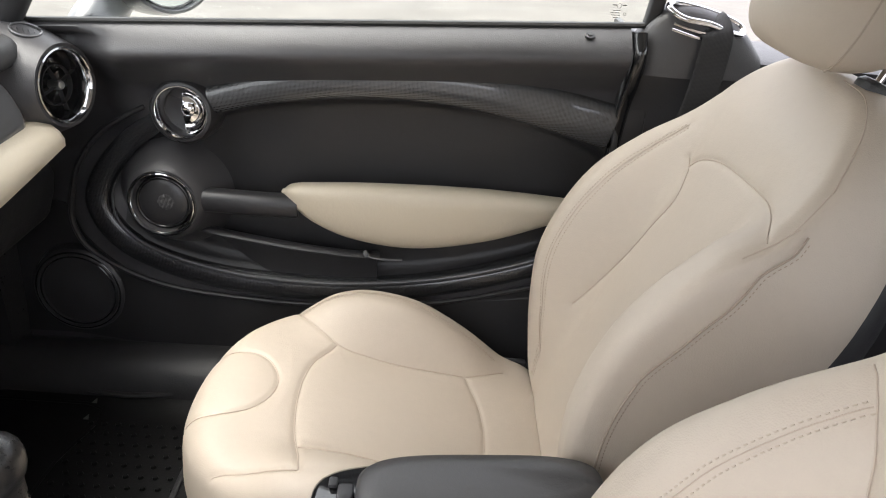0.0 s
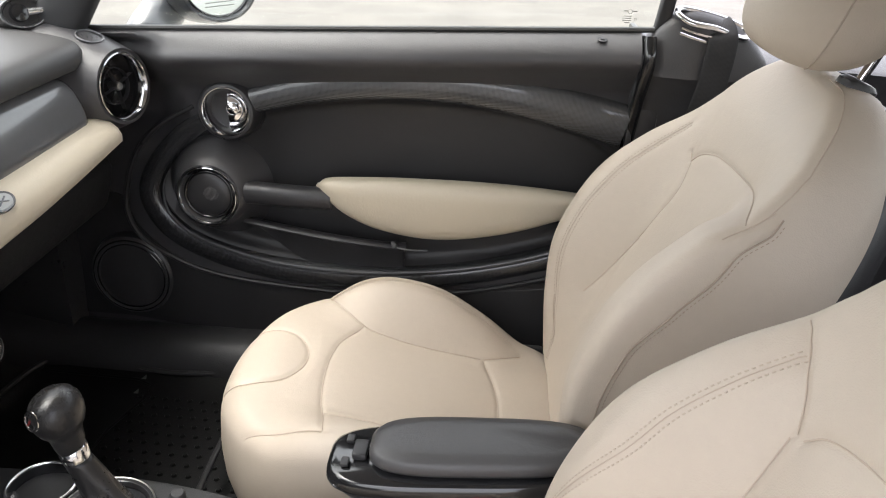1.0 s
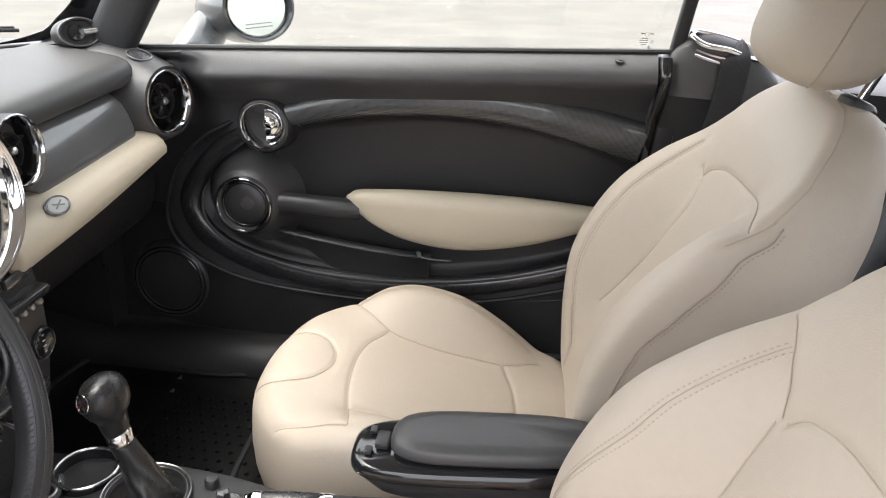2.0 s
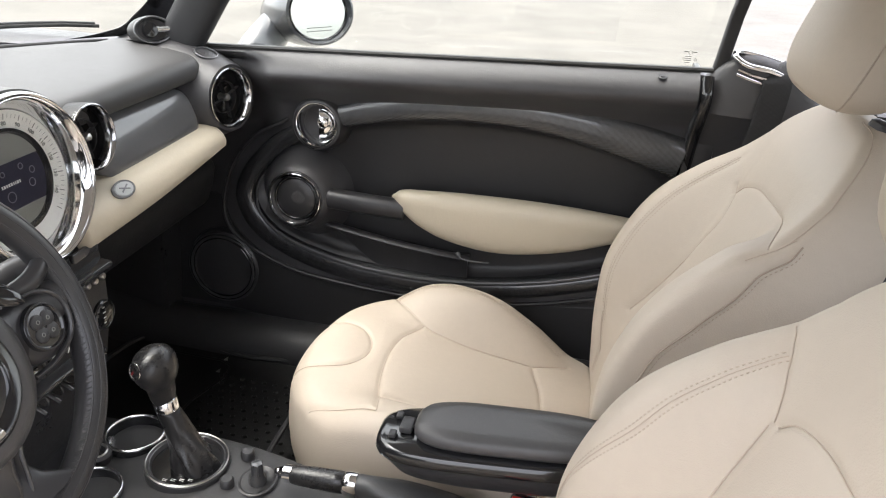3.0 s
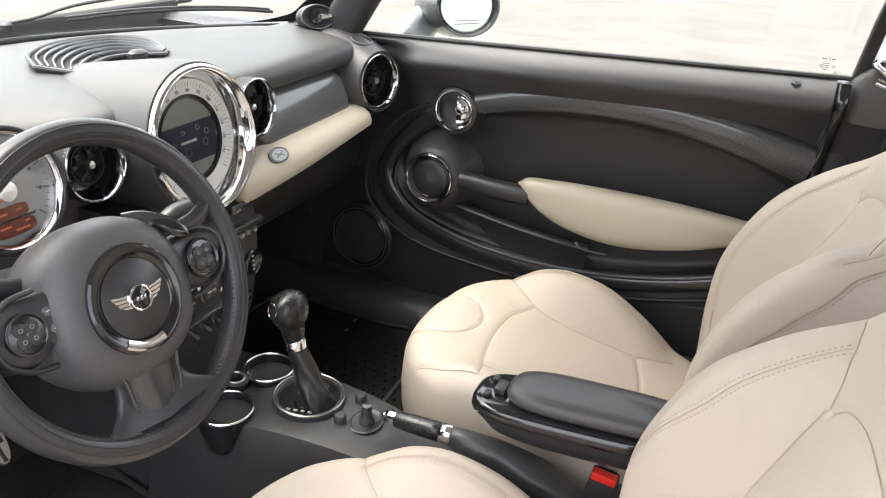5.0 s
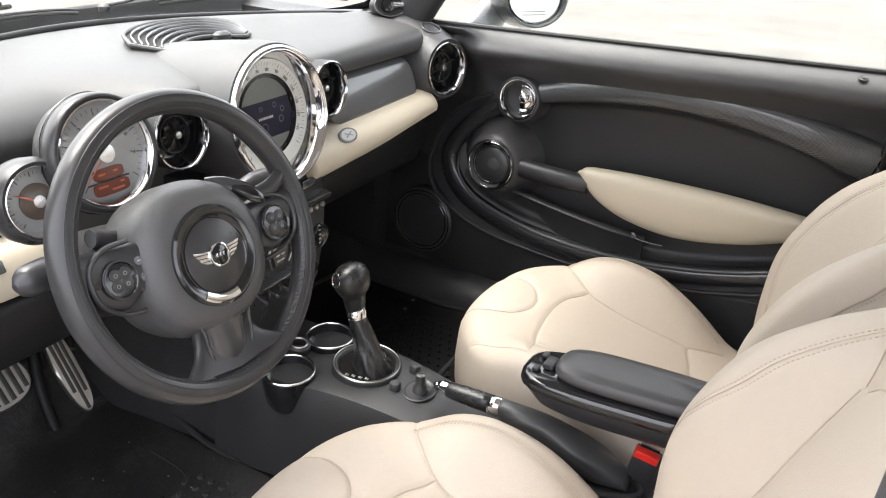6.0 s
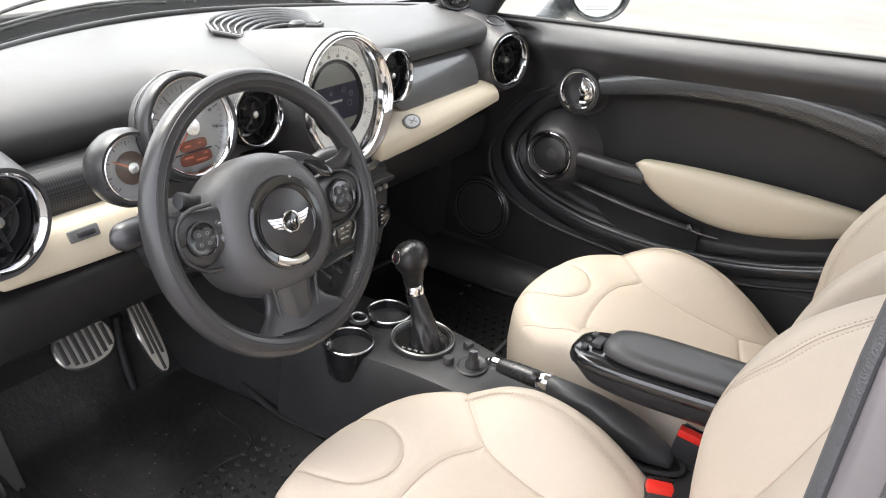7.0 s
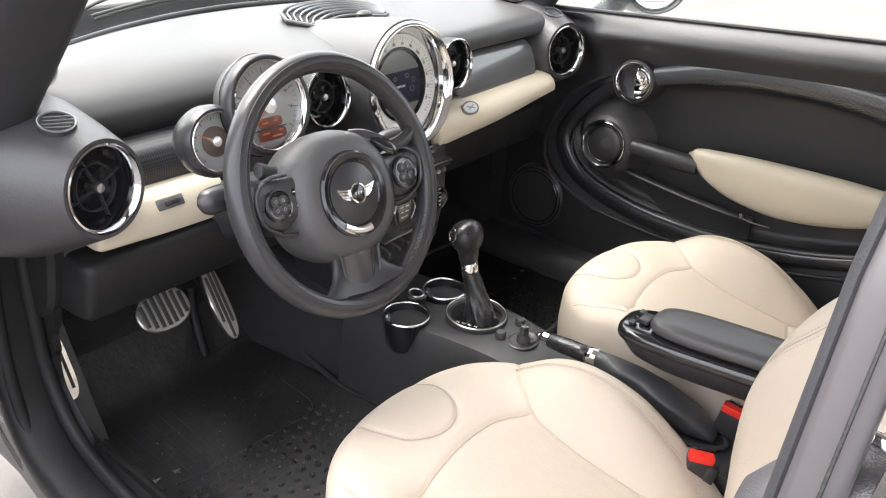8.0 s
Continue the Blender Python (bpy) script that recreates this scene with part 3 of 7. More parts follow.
inset("inset_panel", -0.470, 0.424, [-0.47, -0.42, -0.36, -0.30, -0.17, -0.05, 0.08, 0.20, 0.32, 0.424], [0.705, 0.755, 0.80, 0.825, 0.848, 0.862, 0.864, 0.852, 0.828, 0.800],
      [-0.47, -0.41, -0.28, -0.14, 0.0, 0.14, 0.28, 0.424], [0.575, 0.528, 0.488, 0.476, 0.480, 0.50, 0.538, 0.59], "dark inset inside the trim bows")
inset("lower_panel", -0.700, 0.420, [-0.70, -0.585, -0.56, -0.47, -0.39, -0.28, -0.12, 0.02, 0.17, 0.33, 0.42], [0.60, 0.60, 0.540, 0.472, 0.445, 0.431, 0.422, 0.427, 0.448, 0.492, 0.52],
      [-0.70, 0.42], [0.32, 0.32], "dark lower part of the door")

# carbon-look bow above and below
def bow(points, radii, n=90):
    p = spline([(x, y, z) for x, y, z in points], n)
    r = [(interp(i / (n - 1), lin(0, 1, len(radii)), [a for a, b in radii]), interp(i / (n - 1), lin(0, 1, len(radii)), [b for a, b in radii])) for i in range(n)]
    return sweep(p, [(b, a) for a, b in r], 24, up=(0, 1, 0), power=2.6)


part("upper_bow", bow([(-0.276, 0.688, 0.830), (-0.17, 0.688, 0.857), (-0.05, 0.688, 0.874), (0.08, 0.688, 0.877), (0.20, 0.688, 0.867), (0.32, 0.688, 0.844), (0.424, 0.688, 0.818)], [(0.020, 0.024), (0.022, 0.028), (0.024, 0.030), (0.024, 0.032), (0.024, 0.037), (0.024, 0.041)]), CARBON, door, "glossy carbon-look trim bow")
part("lower_bow", bow([(-0.370, 0.706, 0.790), (-0.442, 0.712, 0.737), (-0.498, 0.710, 0.668), (-0.514, 0.706, 0.608), (-0.478, 0.702, 0.545), (-0.40, 0.702, 0.500), (-0.28, 0.700, 0.470), (-0.14, 0.700, 0.459), (0.0, 0.700, 0.462), (0.14, 0.700, 0.482), (0.28, 0.700, 0.520), (0.42, 0.700, 0.575)], [(0.012, 0.019), (0.016, 0.023), (0.018, 0.026), (0.026, 0.027), (0.028, 0.024), (0.026, 0.022)], 160), CARBONDARK, door, "dark carbon-look trim bow round the pocket")
# paler weave than the bow itself, standing in for its highlit upper edge
part("highlight_band", bow([(-0.470, 0.716, 0.676), (-0.486, 0.704, 0.630), (-0.474, 0.692, 0.577), (-0.412, 0.688, 0.527), (-0.28, 0.684, 0.489), (-0.14, 0.682, 0.476), (0.0, 0.682, 0.479), (0.14, 0.682, 0.499), (0.28, 0.682, 0.537), (0.42, 0.684, 0.592)], [(0.0012, 0.0012), (0.004, 0.004), (0.007, 0.006), (0.008, 0.007), (0.007, 0.006)], 110), CARBON, door, "paler woven band for the highlight along the lower bow")
part("bow_lip", sweep(spline([(-0.40, 0.700, 0.808), (-0.484, 0.702, 0.758), (-0.533, 0.700, 0.700), (-0.558, 0.698, 0.636), (-0.568, 0.698, 0.573), (-0.544, 0.697, 0.517), (-0.474, 0.694, 0.472), (-0.390, 0.690, 0.445), (-0.28, 0.688, 0.431), (-0.12, 0.688, 0.422), (0.02, 0.688, 0.427), (0.17, 0.688, 0.448), (0.33, 0.688, 0.492), (0.42, 0.690, 0.52)], 110), (0.005, 0.006), 10, up=(0, 1, 0)), HARD, door, "raised lip round the oval")

# inside handle
H = Vector((-0.324, 0.672, 0.810))
IN = Vector((0.0, -1.0, 0.06)).normalized()
pull = part("handle_bezel", lathe([(0.062, -0.05), (0.060, -0.02), (0.057, 0.0), (0.052, 0.008), (0.0475, 0.009), (0.044, 0.006), (0.037, -0.018), (0.0, -0.024)], H, IN, 48), HARD, door, "round black handle bezel")
part("chrome_ring", lathe([(0.0470, 0.0080), (0.0462, 0.0098), (0.0450, 0.0098), (0.0415, 0.0040), (0.0372, -0.0060), (0.0368, -0.016)], H, IN, 64), CHROME, pull, "bright chrome ring")
lever = loft([[H + Vector((0.003 + 0.033 * q * math.sin(w), 0, 0.033 * q * math.cos(w))) + IN * (-0.012 + 0.017 * math.sqrt(max(0.0, 1 - q * q)) - 0.10 * 0.033 * q * math.sin(w)) for w in lin(0, math.pi, 24)] for q in lin(1.0, 0.02, 12)], closed=False)
part("lever", lever, CHROME, pull, "chrome half-round door lever")
part("lever_edge", block(H + Vector((0.002, 0, 0)) - IN * 0.010, (0.003, 0.012, 0.066), 0.001), SMOKE, pull)
part("lever_hub", lathe([(0.011, -0.006), (0.011, 0.004), (0.006, 0.008), (0, 0.008)], H + Vector((0.012, 0, 0.006)) + IN * 0.002, IN, 20), CHROME, pull)

# tweeter pod and pull bar
T = Vector((-0.374, 0.655, 0.641))
pod = part("speaker_pod", lathe([(0.112, -0.075), (0.100, -0.056), (0.087, -0.032), (0.076, -0.010), (0.070, 0.004), (0.062, 0.010), (0.056, 0.009), (0.052, 0.002), (0.050, -0.012), (0.0, -0.014)], T + Vector((0.006, 0, 0.004)), IN, 56), SOFT, door, "round black speaker pod")
part("inner_bevel", lathe([(0.0578, 0.0100), (0.0565, 0.0108), (0.0535, 0.0060), (0.0500, -0.0040), (0.0495, -0.008)], T + Vector((0.003, 0, 0.002)), IN, 64), CHROME, pod, "bright bevel inside the ring")
part("chrome_rim", ring(T + Vector((0.003, 0, 0.002)) + IN * 0.0085, IN, 0.0600, 0.0026, 64), GLOSS, pod, "black outer speaker ring")
part("dome_grille", lathe([(0.0495, -0.004), (0.046, 0.000), (0.036, 0.0045), (0.020, 0.0075), (0.0, 0.0085)], T + Vector((0.003, 0, 0.002)), IN, 48), HOUSING, pod, "domed black speaker grille")
part("inner_ring", ring(T + Vector((0.003, 0, 0.002)) + IN * 0.002, IN, 0.047, 0.003, 56), GLOSS, pod)
dots = bmesh.new()
for i in range(-6, 7):
    for j in range(-6, 7):
        if i * i + j * j < 38:
            gx, gz = 0.007 + i * 0.0024, 0.004 + j * 0.0024
            c = T + Vector((0.003 + gx, 0, 0.002 + gz)) + IN * (0.0086 - 2.4 * (gx * gx + gz * gz))
            q = [dots.verts.new(c + Vector((dx * 0.0008, 0, dz * 0.0008))) for dx, dz in ((-1, -1), (1, -1), (1, 1), (-1, 1))]
            tip = dots.verts.new(c + IN * 0.0008)
            for a in range(4):
                dots.faces.new((q[a], q[(a + 1) % 4], tip))
part("grille_dots", dots, SOFT, pod, "fine perforated tweeter grille")
part("pull_bar", sweep(spline([(-0.325, 0.672, 0.645), (-0.28, 0.668, 0.647), (-0.20, 0.666, 0.645), (-0.13, 0.672, 0.642)], 20), (0.020, 0.022), 16, power=2.5), HARD, door, "black grab bar between speaker and armrest")

# woofer grille low in the front corner
W = Vector((-0.578, 0.690, 0.425))
woof = part("speaker_cover", lathe([(0.095, -0.02), (0.090, 0.0), (0.080, 0.006), (0.074, 0.004), (0.072, -0.002), (0.066, -0.003), (0.030, 0.003), (0.0, 0.004)], W, IN, 56), HARD, door, "round black speaker cover")
for r in (0.074, 0.083):
    part("cover_ring", ring(W + IN * 0.004, IN, r, 0.0016, 56, 8), GLOSS, woof)

# beige armrest
rows = []
for i in range(41):
    q = (i / 40) ** 1.7
    x = -0.160 + 0.583 * q
    zt = interp(q, [0, 0.03, 0.10, 0.3, 0.6, 0.85, 1.0], [0.665, 0.682, 0.690, 0.697, 0.697, 0.686, 0.672])
    zb = interp(q, [0, 0.03, 0.10, 0.22, 0.42, 0.65, 0.85, 1.0], [0.664, 0.645, 0.612, 0.583, 0.570, 0.592, 0.632, 0.664])
    deep = interp(q, [0, 0.04, 0.15, 0.5, 0.85, 1.0], [0.020, 0.044, 0.056, 0.062, 0.052, 0.03])
    m = (zt + zb) / 2
    h = max(0.003, (zt - zb) / 2)
    row = []
    for k in range(32):
        w = 2 * math.pi * k / 32
        c, s = math.cos(w), math.sin(w)
        cc, ss = math.copysign(abs(c) ** 0.75, c), math.copysign(abs(s) ** 0.75, s)
        row.append((x, 0.705 - deep * (0.5 + 0.5 * cc) - 0.012 * (ss * 0.5 + 0.5), m + h * ss))
    rows.append(row)
part("armrest", loft(rows), BEIGE, door, "beige almond-shaped armrest", 180)
# pocket below the armrest
part("pocket_lip", sweep(spline([(-0.33, 0.690, 0.580), (-0.26, 0.680, 0.572), (-0.14, 0.672, 0.558), (-0.03, 0.672, 0.548), (0.02, 0.68, 0.545)], 30), (0.012, 0.006), 10), HARD, door, "black map pocket lip")
part("pocket_front", sheet(lambda u, v: (u, 0.684 + 0.012 * v, interp(u, [-0.33, -0.14, 0.02], [0.578, 0.556, 0.543]) - 0.075 * v * smooth(-0.33, -0.18, u)), lin(-0.31, 0.015, 16), lin(0, 1, 6), 0.006, (0, 1, 0)), HARD, door)
hook = part("pocket_hook", sweep(spline([(-0.006, 0.670, 0.556), (0.0, 0.664, 0.550), (0.015, 0.662, 0.546), (0.040, 0.662, 0.545), (0.065, 0.664, 0.545)], 20), [(0.005, 0.006)] * 6 + [(0.003, 0.002)] * 14, 8), GREYGLOSS, door, "small grey strap hook")
part("lower_crease", sweep(spline([(0.12, 0.693, 0.440), (0.25, 0.693, 0.452), (0.40, 0.693, 0.472)], 16), (0.005, 0.004), 8), HARD, door)
pin = part("lock_pin", lathe([(0.0085, 0.0), (0.0085, 0.0012), (0.004, 0.0016), (0.004, 0.003), (0, 0.0034)], (0.358, 0.640, 0.9825), (0, -0.35, 1), 24), HARD, door, "black lock pin")
part("pin_ring", ring((0.358, 0.640, 0.9837), (0, -0.35, 1), 0.0065, 0.0006, 24, 8), SPOKEGREY, pin)

# etched marks low in the window's rear corner, unreadable
ETCH = mat("etched_grey", (0.30, 0.29, 0.27), 0.7)


def on_glass(x, z):
    return Vector((x, 0.6655 - 0.30 * (z - belt(x)), z))


def etched_bar(x, z, wide, high):
    return plate([(-wide / 2, -high / 2), (wide / 2, -high / 2), (wide / 2, high / 2), (-wide / 2, high / 2)], 0.0006, lambda a, b, h: on_glass(x + a, z + b) + Vector((0, -0.0006 - h, 0)))


ex, ez = 0.401, 1.028
part("etched_mark", ring(on_glass(ex, ez), (0, -1, 0), 0.0035, 0.0004, 20, 6), ETCH, glass, "grey etched glazing mark")
for s in (1, -1):
    part("etched_mark", etched_bar(ex + s * 0.0080, ez + 0.0012, 0.007, 0.0016), ETCH, glass)
for k, (d, l) in enumerate(((0, 0.012), (-0.002, 0.016), (-0.001, 0.015), (0.0, 0.009))):
    part("etched_mark", etched_bar(ex - 0.003 + d, ez - 0.0075 - 0.0038 * k, l, 0.0011), ETCH, glass)
part("etched_mark", ring(on_glass(ex + 0.011, ez - 0.013), (0, -1, 0), 0.0022, 0.0004, 16, 6), ETCH, glass)

# rear corner: seat-belt guide on the waist line
guide = thing("belt_guide", (0.52, 0.66, 0.94), "black seat belt guide housing with chrome surround", "belt guide")
rows = []
for i in range(20):
    q = i / 19
    x = 0.437 + 0.20 * q
    h = interp(q, [0, 0.12, 0.3, 0.6, 0.85, 1.0], [0.985, 1.018, 1.036, 1.026, 1.000, 0.965])
    half = interp(q, [0, 0.15, 0.5, 1.0], [0.022, 0.040, 0.048, 0.04])
    rows.append([(x, 0.672 + half * math.copysign(abs(math.cos(w)) ** 0.7, math.cos(w)), 0.925 + (h - 0.925) * abs(math.sin(w)) ** 0.55) for w in lin(0, math.pi, 20)])
part("housing", loft(rows), SOFT, guide, "black plastic housing")
loop = spline([(0.478, 0.640, 1.030), (0.500, 0.628, 1.018), (0.540, 0.624, 1.012), (0.575, 0.628, 1.000), (0.598, 0.640, 0.996), (0.596, 0.655, 1.008), (0.560, 0.662, 1.022), (0.52, 0.660, 1.032), (0.485, 0.655, 1.037)], 60, True)
part("chrome_loop", sweep(loop, 0.0054, 12, closed=True), CHROME, guide, "chrome loop round the belt slot")
for d in (0.004, 0.013):
    part("guide_rib", sweep(spline([(0.486 - 0.2 * d, 0.629, 1.014 - d), (0.515, 0.620, 1.006 - d), (0.548, 0.620, 1.000 - d)], 12), 0.0024, 8), CHROME, guide)
belt_path = spline([(0.545, 0.650, 1.014), (0.550, 0.622, 1.006), (0.552, 0.612, 0.985), (0.548, 0.612, 0.93), (0.538, 0.618, 0.86), (0.52, 0.63, 0.76), (0.49, 0.65, 0.62), (0.46, 0.66, 0.50), (0.45, 0.66, 0.36)], 40)
single("seat_belt", sweep(belt_path, (0.0245, 0.0010), 12, up=(0, 1, 0), power=6), BELT, "black webbing seat belt hanging from its guide", "seat belt")

# door mirror outside the passenger window
wing = thing("door_mirror", (-0.50, 0.80, 0.93), "dark grey door mirror outside the passenger window", "door mirror")
MN = Vector((0.80, -0.57, 0.14)).normalized()
MC = Vector((-0.392, 0.862, 1.012))
shell = part("shell", lathe([(0.0, -0.165), (0.040, -0.160), (0.066, -0.140), (0.084, -0.095), (0.093, -0.040), (0.094, -0.010), (0.090, 0.012), (0.084, 0.014), (0.076, 0.0), (0.0, -0.004)], MC, MN, 48, 1.0, 0.80), MIRRORPAINT, wing, "dark grey painted shell")
part("mirror_glass", lathe([(0.0, 0.0), (0.073, 0.0), (0.073, 0.003), (0.0, 0.0032)], MC, MN, 48, 1.0, 0.80), MIRROR, wing, "mirror glass with a small printed warning")
part("glass_rim", ring(MC + MN * 0.004, MN, 0.0755, 0.0025, 48, 10, 1.0, 0.80), GLOSS, wing)
part("foot", sweep(spline([(-0.520, 0.775, 0.900), (-0.508, 0.800, 0.930), (-0.500, 0.850, 0.960), (-0.492, 0.900, 0.985)], 16), [(0.052 - 0.0008 * i, 0.046 - 0.0006 * i) for i in range(16)], 18, up=(1, 0, 0)), MIRRORPAINT, wing, "dark grey mirror foot")
e, f, a = frame_of(MN)
bars = bmesh.new()
for r, (w0, w1) in enumerate(((-0.034, 0.026), (-0.036, 0.030))):
    zz = -0.034 - r * 0.0075
    x = w0
    random.seed(4 + r)
    while x < w1:
        l = random.uniform(0.003, 0.009)
        q = [bars.verts.new(MC + MN * h + e * (x + p) + f * (zz + d)) for h in (0.0033, 0.0039) for p, d in ((0, 0), (l, 0), (l, 0.0018), (0, 0.0018))]
        for k in ((0, 1, 2, 3), (7, 6, 5, 4), (0, 4, 5, 1), (1, 5, 6, 2), (2, 6, 7, 3), (3, 7, 4, 0)):
            bars.faces.new([q[i] for i in k])
        x += l + 0.0018
part("printed_warning", bars, SCREENTOP, wing, "two lines of tiny print")
random.seed(0)


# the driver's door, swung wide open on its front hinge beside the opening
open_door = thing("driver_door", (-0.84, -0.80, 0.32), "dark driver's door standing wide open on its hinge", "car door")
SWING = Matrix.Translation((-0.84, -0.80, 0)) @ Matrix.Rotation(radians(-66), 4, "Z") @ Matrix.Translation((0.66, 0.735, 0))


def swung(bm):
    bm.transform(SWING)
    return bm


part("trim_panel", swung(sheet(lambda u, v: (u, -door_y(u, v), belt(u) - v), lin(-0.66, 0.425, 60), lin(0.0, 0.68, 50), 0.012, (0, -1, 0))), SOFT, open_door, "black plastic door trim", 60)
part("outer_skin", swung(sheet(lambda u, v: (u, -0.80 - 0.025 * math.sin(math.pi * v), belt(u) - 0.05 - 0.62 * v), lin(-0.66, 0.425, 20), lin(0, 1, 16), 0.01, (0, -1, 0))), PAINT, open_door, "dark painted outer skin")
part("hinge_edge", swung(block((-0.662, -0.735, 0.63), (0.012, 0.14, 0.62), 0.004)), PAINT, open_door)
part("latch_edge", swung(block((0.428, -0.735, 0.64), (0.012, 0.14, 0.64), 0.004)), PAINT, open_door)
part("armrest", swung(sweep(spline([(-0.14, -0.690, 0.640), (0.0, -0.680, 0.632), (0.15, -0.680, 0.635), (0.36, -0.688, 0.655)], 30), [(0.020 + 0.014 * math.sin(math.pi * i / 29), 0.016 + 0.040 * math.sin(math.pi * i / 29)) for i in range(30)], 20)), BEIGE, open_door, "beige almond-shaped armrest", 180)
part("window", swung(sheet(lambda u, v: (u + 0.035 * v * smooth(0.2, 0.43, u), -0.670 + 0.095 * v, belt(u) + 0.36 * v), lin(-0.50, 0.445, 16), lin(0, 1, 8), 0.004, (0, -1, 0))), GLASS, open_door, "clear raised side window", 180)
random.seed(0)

# ---- dashboard ----
def lettering(text, size, at, right, up, lift=0.0006):
    """Raised characters in the built-in font, centred at a place."""
    cu = bpy.data.curves.new("text", "FONT")
    cu.body = text
    cu.size = size
    cu.align_x, cu.align_y = "CENTER", "CENTER"
    cu.extrude = lift
    cu.resolution_u = 2
    ob = bpy.data.objects.new("text", cu)
    scene.collection.objects.link(ob)
    me = bpy.data.meshes.new_from_object(ob.evaluated_get(bpy.context.evaluated_depsgraph_get()))
    bm = bmesh.new()
    bm.from_mesh(me)
    bpy.data.objects.remove(ob)
    bpy.data.curves.remove(cu)
    bpy.data.meshes.remove(me)
    r, u = Vector(right).normalized(), Vector(up).normalized()
    m = Matrix((r, u, r.cross(u))).transposed().to_4x4()
    bm.transform(Matrix.Translation(at) @ m)
    return bm


dash = thing("dashboard", (-0.75, 0, 0.60), "black dashboard with beige strips and round chrome-ringed vents", "dashboard")


def dash_profile(y):
    """Front to back over the top, then down; the driver's side rolls over in a wider curve."""
    k = smooth(-0.10, -0.28, y)
    side = smooth(0.565, 0.615, abs(y)) * (1 - k)
    xb = screen_base(max(-0.62, min(0.62, y)))
    e = -0.07 * side
    front = [(xb, 0.955 - 0.01 * side), (xb + 0.10, 0.966), (-0.74 + 0.05 * abs(y), 0.970 - 0.005 * side)]
    fold = front + [(-0.63 + e, 0.964 - 0.01 * side), (-0.565 + e, 0.956 - 0.01 * side), (-0.538 + e, 0.947 - 0.015 * side), (-0.529 + e, 0.930 - 0.015 * side), (-0.533 + e, 0.909 - 0.010 * side), (-0.556 + e * 0.5, 0.899)]
    span = -0.67 - xb
    roll = [(xb, 0.955), (xb + 0.33 * span, 0.966), (xb + 0.68 * span, 0.966), (-0.685, 0.956), (-0.646, 0.937), (-0.626, 0.916), (-0.622, 0.900), (-0.634, 0.878), (-0.648, 0.860)]
    a, b = (spline([(x, 0, z) for x, z in line], 26) for line in (fold, roll))
    top = [(p.x + (q.x - p.x) * k, p.z + (q.z - p.z) * k) for p, q in zip(a, b)]
    return top + [(-0.590 - 0.014 * k, 0.895 - 0.045 * k), (-0.595 - 0.012 * k, 0.86 - 0.02 * k), (-0.595, 0.74), (-0.575, 0.715), (-0.585, 0.69), (-0.61, 0.665), (-0.67, 0.650), (-0.80, 0.64), (-1.02, 0.64), (xb - 0.02, 0.80)]


ys = lin(-0.628, 0.628, 90)
part("body", loft([[(x, y, z) for x, z in dash_profile(y)] for y in ys]), DASHPAD, dash, "dark grained soft dashboard pad", 50)

# side pods that carry the outer vents
def vent(at, axis, r, parent, pod):
    """A round air vent: pod, chrome ring, dark throat, cross-shaped louvres and a bright hub."""
    at, ax = Vector(at), Vector(axis).normalized()
    body = part("vent_pod", lathe(pod, at, ax, 56), SOFT if r > 0.05 else FRAMEBLACK, parent, "rounded black vent pod", 60)
    part("chrome_ring", lathe([(r * 1.09, -0.003), (r * 1.08, 0.0015), (r * 1.04, 0.0025), (r * 1.00, 0.0005), (r * 0.95, -0.0060), (r * 0.90, -0.014), (r * 0.89, -0.018)], at, ax, 72), SMOKE, body, "bright chrome vent ring")
    part("throat", lathe([(r * 0.895, -0.015), (r * 0.86, -0.022), (r * 0.82, -0.036), (0, -0.038)], at, ax, 48), GLOSS, body, "black throat")
    e, f, a = frame_of(ax)
    for q in (0.58,):
        part("louvre_ring", ring(at - ax * (0.017 + 0.006 * q), ax, r * q, 0.0011, 40, 6, deep=0.005), HARD, body)
    for w in (0.3, 0.3 + math.pi / 2, 0.3 + math.pi, 0.3 + 1.5 * math.pi):
        d = e * math.cos(w) + f * math.sin(w)
        part("louvre", sweep([at + d * r * 0.12 - ax * 0.017, at + d * r * 0.84 - ax * 0.022], (0.0010, 0.005), 8, up=ax), HARD, body)
    part("hub", lathe([(r * 0.14, -0.03), (r * 0.14, -0.012), (r * 0.11, -0.008), (0, -0.006)], at, ax, 24), SATIN, body, "small bright hub")
    return body


